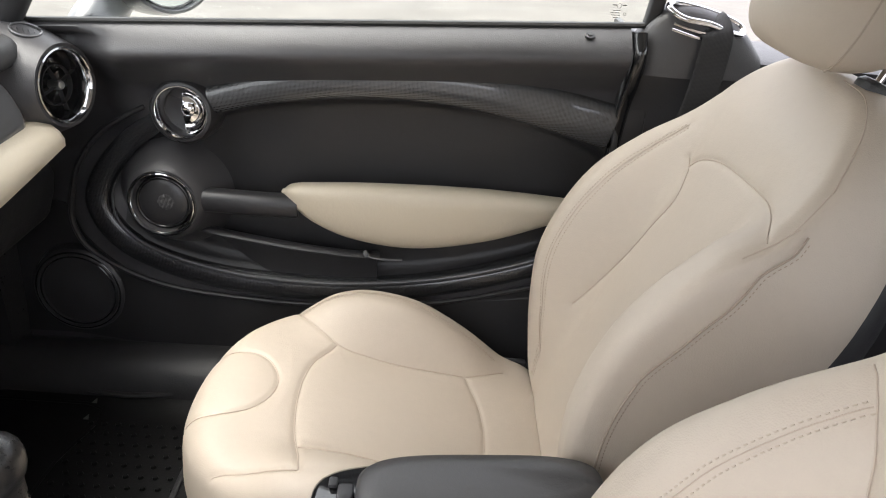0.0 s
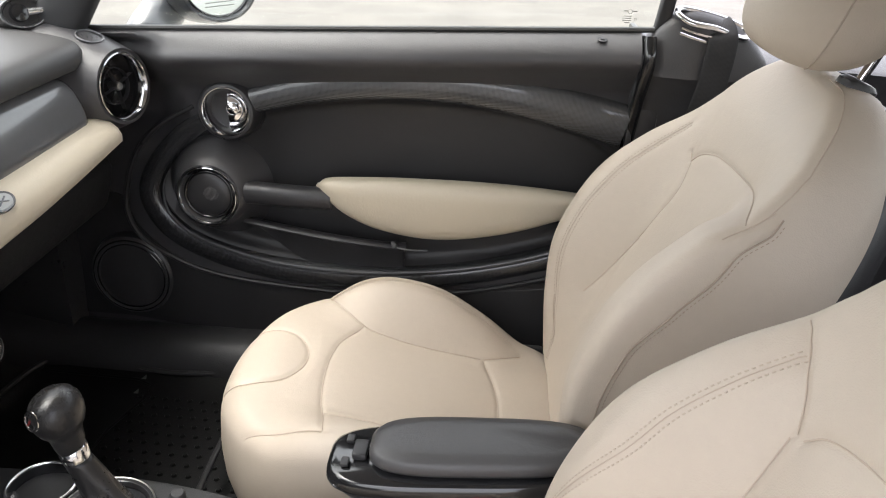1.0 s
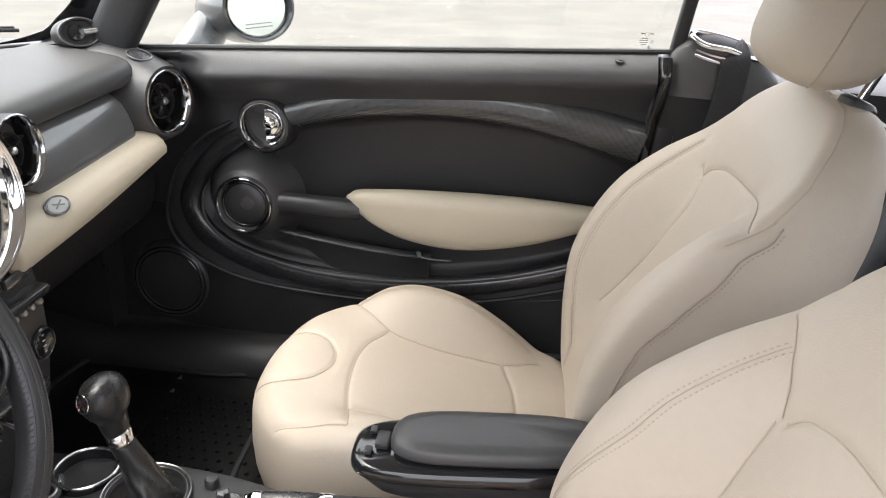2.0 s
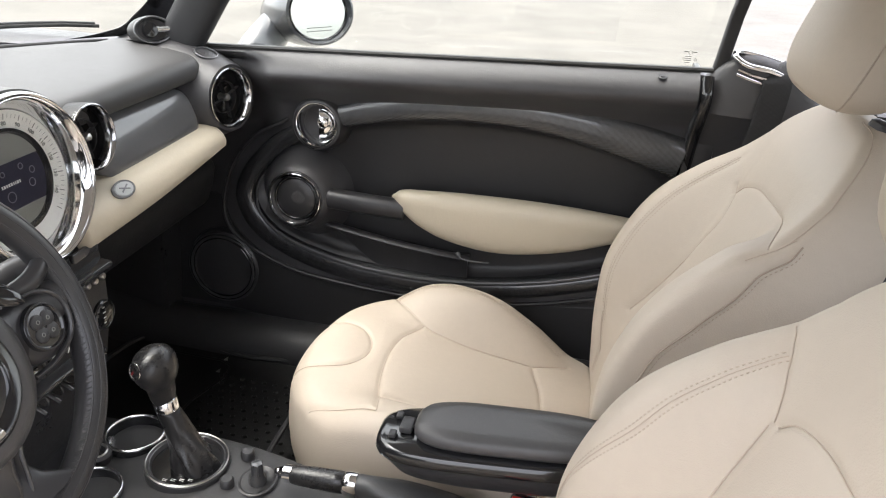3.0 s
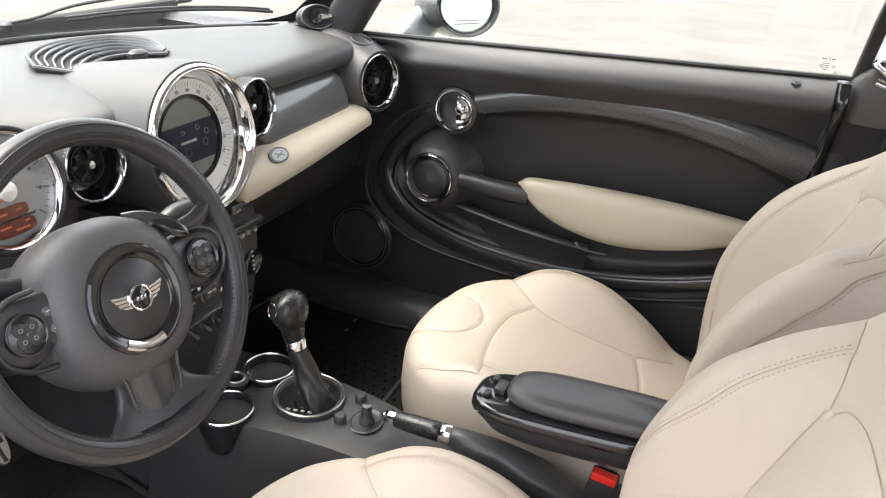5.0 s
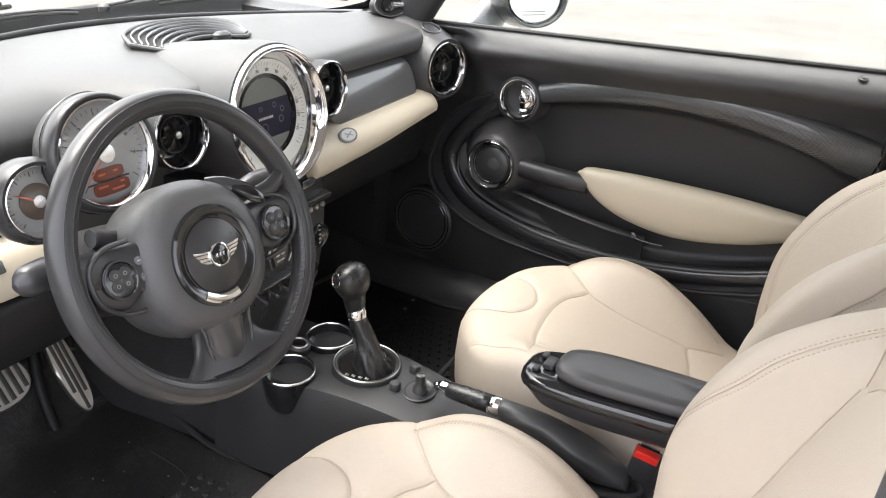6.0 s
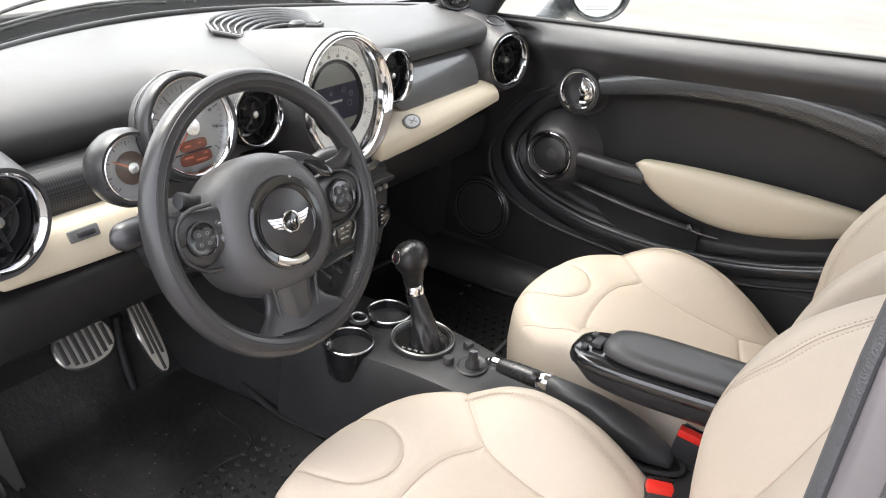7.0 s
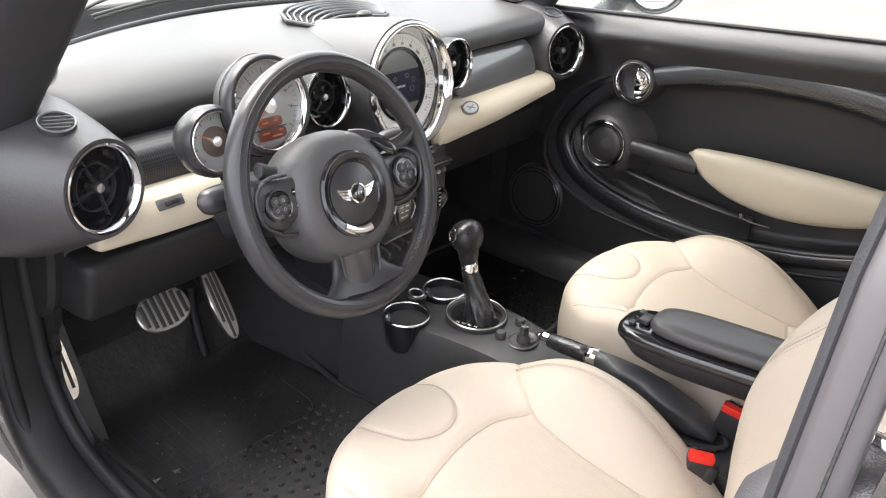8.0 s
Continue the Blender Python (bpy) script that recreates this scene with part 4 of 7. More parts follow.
for s in (1, -1):
    vent((-0.484, s * 0.603, 0.866 if s > 0 else 0.860), (1, -s * 0.26, 0.06), 0.0565, dash, [(0.118, -0.25), (0.124, -0.19), (0.113, -0.12), (0.092, -0.06), (0.074, -0.015), (0.067, 0.001), (0.063, 0.001), (0.058, -0.004), (0.05, -0.036)])
    vent((-0.50, s * 0.181, 0.898), (1, 0, 0.10), 0.0475, dash, [(0.050, -0.12), (0.0515, -0.05), (0.0522, -0.008), (0.0515, 0.001), (0.046, -0.004), (0.04, -0.036)])
    # small demister slots on top of the pods
    dn = Vector((0.31, -s * 0.12 if s > 0 else -0.03, 0.94)).normalized()
    dc = Vector((-0.537, 0.611, 0.9500) if s > 0 else (-0.530, -0.629, 0.9465))
    de, df = dn.cross(Vector((0.5, 0.85 * -s, 0))).normalized(), Vector((0.5, 0.85 * -s, 0)).normalized()
    slot = part("demister", lathe([(0.0240, -0.010), (0.0240, 0.0005), (0.0225, 0.0015), (0.0205, 0.0005), (0.020, -0.006), (0.0, -0.007)], dc, dn, 36), HARD, dash, "round demister outlet")
    part("rim", ring(dc + dn * 0.001, dn, 0.0228, 0.0016, 36, 8), GREYGLOSS, slot)
    part("well", lathe([(0.0205, 0.0010), (0.0, 0.0010)], dc - dn * 0.002, dn, 36), DARK, slot)
    for k in (-0.012, -0.004, 0.004, 0.012):
        h = math.sqrt(0.0205 ** 2 - k * k)
        part("slat", sweep([dc + de * k - df * h + dn * 0.0006, dc + de * k + df * h + dn * 0.0006], (0.0006, 0.0010), 6), GREYGLOSS, slot)
    # ovals on the pillar feet: latch with a small lever
    L = Vector((-0.640, s * 0.592, 0.989))
    la = Vector((0.80, -s * 0.55, 0.25)).normalized()
    latch = part("pillar_latch", lathe([(0.043, -0.02), (0.043, 0.0), (0.039, 0.006), (0.034, 0.006), (0.031, 0.001), (0, -0.001)], L, la, 40, 1.0, 0.66), HARD, dash, "oval black knob on the pillar foot")
    e, f, a = frame_of(la)
    part("rim", ring(L + la * 0.005, la, 0.0385, 0.0022, 40, 8, 1.0, 0.66), GREYGLOSS, latch)
    part("knob", lathe([(0.016, 0), (0.014, 0.009), (0.0, 0.011)], L - e * 0.006 * s, la, 24), GLOSS, latch)
    part("lever", sweep([L + e * 0.006 + la * 0.009, L + e * 0.036 + la * 0.012], [(0.0065, 0.005), (0.0045, 0.004)], 10, up=la), BRIGHT, latch)

# centre: large round instrument in a hooded pod
SC = Vector((-0.468, 0.0, 0.893))
SA = Vector((1, 0, 0.16)).normalized()
E3, F3, A3 = frame_of(SA)


def speed(profile):
    return [(r * 0.942, h) for r, h in profile]


pod = part("instrument_pod", lathe(speed([(0.124, -0.32), (0.129, -0.2), (0.131, -0.1), (0.130, -0.03), (0.125, 0.0), (0.112, 0.0), (0.105, -0.02)]), SC, SA, 72), DASHPAD, dash, "rounded pod behind the central instrument", 60)
part("chrome_ring", ring(SC, SA, 0.1105, 0.0048, 96, 12, deep=0.011), CHROME, pod, "bright outer chrome ring")
part("inner_chrome", lathe([(0.1095, 0.0085), (0.1070, 0.0090), (0.1035, 0.0060), (0.0990, -0.0060), (0.0950, -0.0180), (0.0925, -0.0270)], SC, SA, 96), CHROME, pod, "wide chrome cone inside the ring")
SD = SC - A3 * 0.012
scale = part("dial", lathe(speed([(0.0985, -0.012), (0.0985, -0.010), (0.0715, -0.016), (0.0715, -0.018)]), SD, SA, 96), WHITE, pod, "pale speed scale ring")
part("dark_rim", lathe(speed([(0.0735, -0.018), (0.0735, -0.013), (0.0685, -0.013), (0.066, -0.020)]), SD, SA, 80), GLOSS, pod)
part("display", lathe(speed([(0.068, -0.024), (0.068, -0.019), (0.0, -0.019)]), SD, SA, 80), SCREEN, pod, "dark round display")


def chord(z0, z1, r, lift):
    """A slice of a disc between two heights."""
    pts = []
    for z in lin(z0, z1, 14):
        pts.append((math.sqrt(max(0, r * r - z * z)) * 0.942, z * 0.942))
    out = pts + [(-a, b) for a, b in reversed(pts)]
    return plate(out, 0.0008, lambda a, b, h: SD + E3 * a + F3 * b + A3 * (lift + h))


part("display_band", chord(0.026, 0.066, 0.0665, -0.0188), SCREENTOP, pod, "pale upper display band")
part("display_band", chord(-0.066, -0.040, 0.0665, -0.0188), SCREENTOP, pod, "pale lower display band")
ticks = bmesh.new()
marks = []
for i in range(61):
    w = radians(225 - 270 * i / 60)
    d = E3 * math.cos(w) + F3 * math.sin(w)
    t = A3.cross(d)
    big = i % 4 == 0
    r0, r1, th = (0.0875 if not big else 0.085), 0.093, (0.0003 if not big else 0.0006)
    q = [ticks.verts.new(SD + d * (r * 0.942) + t * (th * k) + A3 * (-0.0158 + (r - 0.0715) * 0.222 + 0.0005)) for r, k in ((r0, -1), (r1, -1), (r1, 1), (r0, 1))]
    ticks.faces.new(q)
    if big:
        marks.append((i, d, t))
part("ticks", ticks, GREYINK, scale)
for i, d, t in marks:
    n = i // 4 * 10
    if 0 < n <= 140:
        part("number", lettering(str(n), 0.0080, SD + d * 0.0750 + A3 * -0.0130, -t, d), DIALGREY, scale)
icons = []
for a, b, w, h in ((-0.012, 0.012, 0.007, 0.005), (0.022, 0.014, 0.008, 0.007), (0.040, 0.004, 0.009, 0.008), (0.034, -0.012, 0.011, 0.011), (-0.008, -0.020, 0.014, 0.008), (-0.034, -0.002, 0.006, 0.006)):
    icons.append(ring(SD + E3 * a + F3 * b + A3 * -0.0182, SA, w * 0.5, 0.0006, 16, 6))
DIM = mat("dim_icons", (0.12, 0.12, 0.15), 0.5)
for icon in icons:
    part("icon", icon, DIM, pod, "dim round symbol")
bits = bmesh.new()
random.seed(3)
x = -0.020
while x < 0.014:
    l = random.uniform(0.002, 0.004)
    q = [bits.verts.new(SD + E3 * (x + p) + F3 * (-0.006 + d) + A3 * -0.0181) for p, d in ((0, 0), (l, 0), (l, 0.0042), (0, 0.0042))]
    bits.faces.new(q)
    x += l + 0.0012
part("display_text", bits, PALE, pod, "short unreadable line")
part("lens", lathe(speed([(0.097, -0.004), (0.060, -0.0015), (0.0, -0.001)]), SC, SA, 64), LENS, pod).visible_shadow = False

# raised loudspeaker and demister grille on top
outer = spline([(-0.735, -0.064, 0), (-0.790, -0.030, 0), (-0.830, 0.035, 0), (-0.840, 0.105, 0), (-0.815, 0.175, 0), (-0.750, 0.203, 0), (-0.684, 0.170, 0)], 60)
inside = spline([(-0.667, -0.030, 0), (-0.694, 0.007, 0), (-0.710, 0.051, 0), (-0.706, 0.095, 0), (-0.676, 0.150, 0)], 60)


def crescent(q, k, lift):
    """On the grille: q along it, k from its outer to its inner edge."""
    i = round(q * 59)
    p = outer[i].lerp(inside[i], k)
    return Vector((p.x, p.y, 0.9655 + 0.012 * smooth(-0.64, -0.80, p.x) + lift))


grille = part("top_grille", sheet(lambda u, v: crescent(u, v, 0.003), lin(0, 1, 60), lin(0, 1, 8), 0.008, (0, 0, -1)), DARK, dash, "dark slatted crescent grille on the dash top")
part("rim", sweep([crescent(q, 0.0, 0.005) for q in lin(0, 1, 60)] + [crescent(1, k, 0.005) for k in (0.4, 0.8)] + [crescent(q, 1.0, 0.005) for q in lin(1, 0, 60)] + [crescent(0, k, 0.005) for k in (0.8, 0.6, 0.4, 0.2)], (0.0040, 0.004), 8, closed=True), DASHPAD, grille, "raised rim round the grille")
for k in range(1, 7):
    part("slat", sweep([crescent(q, k / 7, 0.006) for q in lin(0.0, 0.985, 60)], [(0.0024 - 0.0010 * i / 59, 0.0045) for i in range(60)], 8), GREYGLOSS, grille)
part("cross_rib", sweep([crescent(0.45, k, 0.003) for k in lin(0, 1, 8)], (0.0012, 0.003), 6), HARD, grille)
part("light_sensor", lathe([(0.0155, -0.012), (0.015, -0.001), (0.010, 0.003), (0, 0.0045)], (-0.682, 0.096, 0.984), (0, 0, 1), 28, 0.8, 1.3, up=(0, 1, 0)), HARD, dash, "small dark sensor dome")

# lacquered trim and beige strip, passenger side
def panel(y0, y1, material, name, label, line):
    """A glossy board with rounded ends, bent over a profile from its top to its foot."""
    prof = spline([(x, 0, z) for x, z in line], 24)
    cx, cz = sum(p.x for p in prof) / 24, sum(p.z for p in prof) / 24

    def f(u, v):
        y = y0 + (y1 - y0) * u
        e = min(1.0, min(y - y0, y1 - y) / 0.030)
        k = 0.62 + 0.38 * math.sqrt(max(0.0, 1 - (1 - e) ** 2))
        p = prof[round(v * 23)]
        return (cx + (p.x - cx) * k - 0.018 * (1 - k), y, cz + (p.z - cz) * k)

    us = sorted(set(lin(0, 1, 30) + lin(0, 0.1, 9) + lin(0.9, 1, 9)))
    return part(name, sheet(f, us, lin(0, 1, 24), 0.02, (-1, 0, 0)), material, dash, label, 60)


panel(0.215, 0.538, GREYGLOSS, "lacquered_trim", "dark grey glossy trim panel", [(-0.566, 0.899), (-0.551, 0.893), (-0.536, 0.876), (-0.524, 0.850), (-0.517, 0.828), (-0.517, 0.812)])
panel(-0.555, -0.235, MESH, "woven_trim", "black woven-look trim panel", [(-0.612, 0.868), (-0.590, 0.858), (-0.579, 0.840), (-0.577, 0.818), (-0.584, 0.798), (-0.606, 0.785)])


def strip(y0, y1, name, tops, feet, xs):
    """A beige strip with a rounded face; tops and feet give its upper and lower edge at y0, midway and y1."""
    rows = []
    ways = sorted(set(lin(0, 1, 40) + lin(0, 0.08, 8) + lin(0.9, 1, 10)))
    for q in ways:
        y = y0 + (y1 - y0) * q
        k = math.sqrt(max(0.0, 1 - (1 - min(1.0, min(y - y0, y1 - y) / 0.012)) ** 2))
        zt, zb = interp(q, [0, 0.5, 1], tops), interp(q, [0, 0.5, 1], feet)
        prof = [(-0.62, 0.0)] + list(zip(xs, (0.02, 0.06, 0.20, 0.42, 0.66, 0.86, 0.97, 1.0))) + [(-0.62, 1.0)]
        rows.append([(-0.62 + (x + 0.62) * (0.88 + 0.12 * k), y, zt + (zb - zt) * (0.5 + (w - 0.5) * (0.84 + 0.16 * k))) for x, w in prof])
    return part(name, loft(rows), BEIGE, dash, "smooth beige trim strip", 50)


right = strip(0.10, 0.566, "beige_strip", (0.816, 0.819, 0.824), (0.736, 0.748, 0.774), (-0.545, -0.515, -0.496, -0.483, -0.477, -0.478, -0.487, -0.505))
left = strip(-0.605, -0.375, "beige_strip", (0.806, 0.806, 0.804), (0.744, 0.738, 0.735), (-0.570, -0.556, -0.546, -0.538, -0.533, -0.532, -0.536, -0.546))
B = Vector((-0.4925, 0.224, 0.7985))
BA = Vector((0.76, 0, 0.65)).normalized()
but = part("passenger_button", lathe([(0.028, -0.006), (0.028, 0.002), (0.0255, 0.0035), (0.024, 0.002), (0.0, 0.002)], B, BA, 40, 1.0, 0.55), GREYGLOSS, right, "oval badge set in the strip")
part("badge", lathe([(0.0235, 0.001), (0.0215, 0.0032), (0.0, 0.0042)], B, BA, 36, 1.0, 0.53), GREYFACE, but, "bright oval emblem")
be, bf, ba = frame_of(BA)
for w in (radians(38), radians(142)):
    d = be * math.cos(w) + bf * 0.5 * math.sin(w)
    part("cross", sweep([B + BA * 0.0042 - d * 0.013, B + BA * 0.0042 + d * 0.013], (0.0013, 0.0010), 6, up=BA), GREYGLOSS, but)
S = Vector((-0.5425, -0.478, 0.7840))
sw = part("switch", block(S, (0.008, 0.046, 0.018), 0.003, (0, -22, 0)), GREYGLOSS, left, "grey switch plate")
part("rocker", block(S + Vector((0.004, 0.002, 0.0015)), (0.006, 0.026, 0.009), 0.003, (0, -22, 0)), HARD, sw)

# lower dash on both sides
def knee(y0, y1, name, label):
    """A hanging lower panel with rounded ends."""
    prof = [(-0.60, 0.735), (-0.538, 0.734), (-0.529, 0.730), (-0.525, 0.718), (-0.532, 0.68), (-0.546, 0.642), (-0.554, 0.632), (-0.575, 0.627), (-0.66, 0.62), (-0.66, 0.72)]
    rows = []
    for y, k in [(y0, 0.82), (y0 + 0.003, 0.92), (y0 + 0.008, 0.98), (y0 + 0.016, 1.0)] + [(y, 1.0) for y in lin(y0 + 0.04, y1 - 0.04, 16)] + [(y1 - 0.016, 1.0), (y1 - 0.008, 0.98), (y1 - 0.003, 0.92), (y1, 0.82)]:
        rows.append([(-0.62 + (x + 0.62) * k, y, 0.68 + (z - 0.68) * k) for x, z in prof])
    return part(name, loft(rows), FRAMEBLACK, dash, label, 60)


knee(-0.632, -0.235, "knee_panel", "black lower panel under the steering column")
knee(0.146, 0.60, "glovebox", "black glovebox front")

# end caps of the dash by the doors
for s in (1, -1):
    cap = spline([(-0.80, 0, 0.93), (-0.66, 0, 0.925), (-0.60, 0, 0.86), (-0.585, 0, 0.78), (-0.600, 0, 0.70), (-0.64, 0, 0.62), (-0.72, 0, 0.585), (-0.84, 0, 0.60), (-0.88, 0, 0.75)], 60, True)
    part("end_cap", plate([(p.x, p.z) for p in cap], 0.022, lambda a, b, h: Vector((a, s * (0.628 + h), b)), 0.008), FRAMEBLACK, dash, "black end cap by the door", 40)

# centre stack
rows = []
for z, xf, half in ((0.80, -0.515, 0.142), (0.76, -0.500, 0.148), (0.70, -0.488, 0.149), (0.62, -0.485, 0.142), (0.54, -0.488, 0.122), (0.48, -0.500, 0.092), (0.42, -0.51, 0.082)):
    rows.append([(xf - 0.10 + (0.10 + dx), half * dy, z) for dx, dy in ((-0.22, -1), (-0.05, -1), (-0.010, -0.99), (0, -0.955), (0.003, 0), (0, 0.955), (-0.010, 0.99), (-0.05, 1), (-0.22, 1))])
stack = part("control_panel", loft(rows), HARD, dash, "narrow black centre stack", 50)
for k in range(4):
    part("key", block((-0.4855, (k - 1.5) * 0.066, 0.742), (0.009, 0.058, 0.016), 0.003, (0, -6, 0)), SPOKEGREY, stack, "satin grey key")
part("edge_strip", block((-0.492, 0.0, 0.772), (0.010, 0.26, 0.006), 0.002), SMOKE, stack, "thin bright strip")
part("ledge", block((-0.483, 0, 0.709), (0.030, 0.282, 0.013), 0.005, (0, 8, 0)), SPOKEGREY, stack, "satin grey ledge above the keys")
for s in (1, -1):
    for y in (0.056, 0.075, 0.094, 0.112, 0.131):
        part("round_key", lathe([(0.0056, -0.006), (0.0054, 0.004), (0.0040, 0.0062), (0, 0.0066)], (-0.487, s * y, 0.686), (1, 0, 0.1), 20), SATIN, stack, "small bright key")
    dial = part("dial", lathe([(0.0255, -0.006), (0.0250, 0.006), (0.0215, 0.009), (0.018, 0.0065), (0, 0.0065)], (-0.487, s * 0.117, 0.624), (1, 0, 0.0), 40), GLOSS, stack, "round black climate dial")
    part("dial_ring", ring((-0.4785, s * 0.117, 0.624), (1, 0, 0), 0.0225, 0.0010, 36, 8), SPOKEGREY, dial)
    for k in range(4):
        part("dial_mark", block((-0.4803, s * 0.117, 0.637 - 0.009 * k), (0.0008, 0.007 - 0.0012 * abs(k - 1.5), 0.0018), 0.0003), PALE, dial)
    # a bright arc and a strip of keys on each side of the keypad
    part("keypad_arc", sweep(spline([(-0.482, s * 0.024, 0.652), (-0.479, s * 0.031, 0.640), (-0.479, s * 0.029, 0.626), (-0.481, s * 0.023, 0.610)], 20), (0.0026, 0.0016), 8), SATIN, stack, "bright arc beside the keypad")
    for k in range(3):
        part("side_key", block((-0.484, s * 0.046, 0.645 - 0.013 * k), (0.008, 0.018, 0.010), 0.002), GLOSS, stack)
        part("key_mark", block((-0.4796, s * 0.046, 0.645 - 0.013 * k), (0.0008, 0.008, 0.0022), 0.0003), PALE, stack)
pad_ = plate([(-0.021, 0.651), (0.021, 0.651), (0.023, 0.642), (0.015, 0.611), (-0.015, 0.611), (-0.023, 0.642)], 0.008, lambda a, b, h: Vector((-0.4875 + h, a, b)), 0.002)
keypad = part("keypad", pad_, SPOKEGREY, stack, "tapered grey keypad")
for k in range(3):
    for y in (-0.008, 0.008):
        part("key_mark", block((-0.4791, y * (1 - 0.15 * k), 0.643 - 0.011 * k), (0.0010, 0.009, 0.0030), 0.0003), PALE, keypad)
part("lower_ledge", block((-0.480, 0, 0.592), (0.030, 0.150, 0.008), 0.003, (0, 10, 0)), SPOKEGREY, stack, "narrow grey ledge above the toggles")
for k in range(5):
    y = (k - 2) * 0.03
    part("toggle", sweep([(-0.485, y, 0.574), (-0.462, y, 0.562)], [(0.0044, 0.0038), (0.0034, 0.0028)], 10), SPOKEGREY, stack, "grey metal toggle")
    if k < 4:
        part("toggle_guard", ring((-0.478, y + 0.015, 0.570), (0, 1, 0), 0.010, 0.0014, 20, 6), SPOKEGREY, stack, "grey hoop between the toggles")
for s in (1, -1):
    part("lower_key", block((-0.486, s * 0.096, 0.562), (0.014, 0.030, 0.016), 0.004), SPOKEGREY, stack, "satin grey key")


# ---- instruments on the steering column, and the wheel ----
WC = Vector((-0.283, -0.356, 0.852))
TILT_W = radians(22)
WA = Vector((math.cos(TILT_W), 0, math.sin(TILT_W)))
WE = Vector((0, 1, 0))
WU = Vector((-math.sin(TILT_W), 0, math.cos(TILT_W)))


def on_wheel(a, b, h=0.0):
    """a to the driver's right, b up the wheel, h towards the driver."""
    return WC + WE * a + WU * b + WA * h


column = thing("steering_column", tuple(on_wheel(0, 0, -0.25)), "black steering column shroud with two stalks", "steering column")
rows = []
for h, w, d, drop in ((-0.30, 0.052, 0.050, -0.010), (-0.20, 0.052, 0.052, -0.008), (-0.10, 0.056, 0.054, -0.016), (-0.065, 0.050, 0.046, -0.018)):
    rows.append([on_wheel(a, b + drop, h) for a, b in oval(w, d, 32, 2.8)])
part("shroud", loft(rows), HARD, column, "black plastic shroud", 50)
for s, name in ((1, "stalk"), (-1, "stalk")):
    p = spline([on_wheel(s * 0.05, 0.012, -0.075), on_wheel(s * 0.10, 0.026, -0.070), on_wheel(s * 0.150, 0.034, -0.062), on_wheel(s * 0.200, 0.034, -0.055)], 24)
    r = [((0.006 + 0.012 * smooth(0.35, 0.75, i / 23)) * math.sqrt(max(0.06, 1 - max(0.0, (i / 23 - 0.86) / 0.14) ** 2)), (0.006 + 0.010 * smooth(0.35, 0.75, i / 23)) * math.sqrt(max(0.06, 1 - max(0.0, (i / 23 - 0.86) / 0.14) ** 2))) for i in range(24)]
    st = part(name, sweep(p, r, 16, up=WA), HOUSING, column, "black control stalk")
    if s < 0:
        part("stalk_mark", block(on_wheel(s * 0.165, 0.034, -0.0425), (0.0006, 0.010, 0.004), 0.0002, (0, -22, 0)), SCREENTOP, st, "small pale symbol")

def gauge(at, axis, r, name, label, pod_profile, face, needle):
    at, ax = Vector(at), Vector(axis).normalized()
    root = thing(name, at - ax * 0.06, label, "gauge", "driver gauges")
    e, f, a = frame_of(ax)
    part("housing", lathe(pod_profile, at, ax, 56), HOUSING, root, "rounded black housing", 60)
    part("chrome_ring", lathe([(r * 1.05, -0.004), (r * 1.045, 0.0008), (r * 1.02, 0.0016), (r * 0.995, 0.0), (r * 0.945, -0.007), (r * 0.895, -0.017), (r * 0.89, -0.020)], at, ax, 72), CHROME, root, "bright chrome ring")
    if r > 0.05:
        part("hood_line", ring(at - ax * r * 0.35, ax, pod_profile[4][0] * 1.004, 0.0007, 64, 6), GLOSS, root, "fine joint round the housing")
    dial = part("dial", lathe([(r * 0.93, -0.018), (r * 0.93, -0.014), (0.0, -0.010)], at, ax, 56), face, root, "round dial face")
    t = []
    for i in range(33):
        w = radians(225 - 270 * i / 32)
        d = e * math.cos(w) + f * math.sin(w)
        t.append(sweep([at + d * r * (0.80 if i % 4 else 0.74) - ax * 0.0094, at + d * r * 0.88 - ax * 0.0094], (0.0004 if i % 4 else 0.0008, 0.0003), 4, up=ax))
    part("ticks", join(*t), GREYINK, dial)
    w = radians(needle)
    d = e * math.cos(w) + f * math.sin(w)
    part("needle", sweep([at - d * r * 0.15 - ax * 0.0075, at + d * r * 0.72 - ax * 0.0075], [(0.0016, 0.0006), (0.0005, 0.0004)], 6, up=ax), NEEDLE, dial, "thin orange needle")
    part("cap", lathe([(r * 0.19, -0.010), (r * 0.18, -0.004), (0, -0.003)], at, ax, 24), BRIGHT, dial)
    part("lens", lathe([(r * 0.96, -0.004), (r * 0.5, -0.001), (0, 0)], at, ax, 40), LENS, root).visible_shadow = False
    return root, dial, e, f, ax, at


TA = (1, 0.0, 0.22)
tach, dial, e, f, ax, at = gauge((-0.425, -0.366, 0.938), TA, 0.063, "rev_counter", "round chrome-ringed rev counter on the steering column", [(0.030, -0.075), (0.052, -0.066), (0.067, -0.048), (0.0735, -0.028), (0.0745, -0.011), (0.0725, 0.0), (0.069, 0.002), (0.0665, 0.001), (0.065, -0.008)], GREYFACE, 222)
for i in range(1, 8):
    w = radians(225 - 270 * i / 8)
    d = e * math.cos(w) + f * math.sin(w)
    part("number", lettering(str(i), 0.0095, at + d * 0.041 - ax * 0.0096, d.cross(ax), d), GREYINK, dial)
amber = part("amber_display", plate(oval(0.022, 0.0075, 24, 4), 0.001, lambda a, b, h: at + e * (a - 0.002) + f * (b - 0.024) + ax * (-0.0094 + h)), AMBER, dial, "dim amber display")
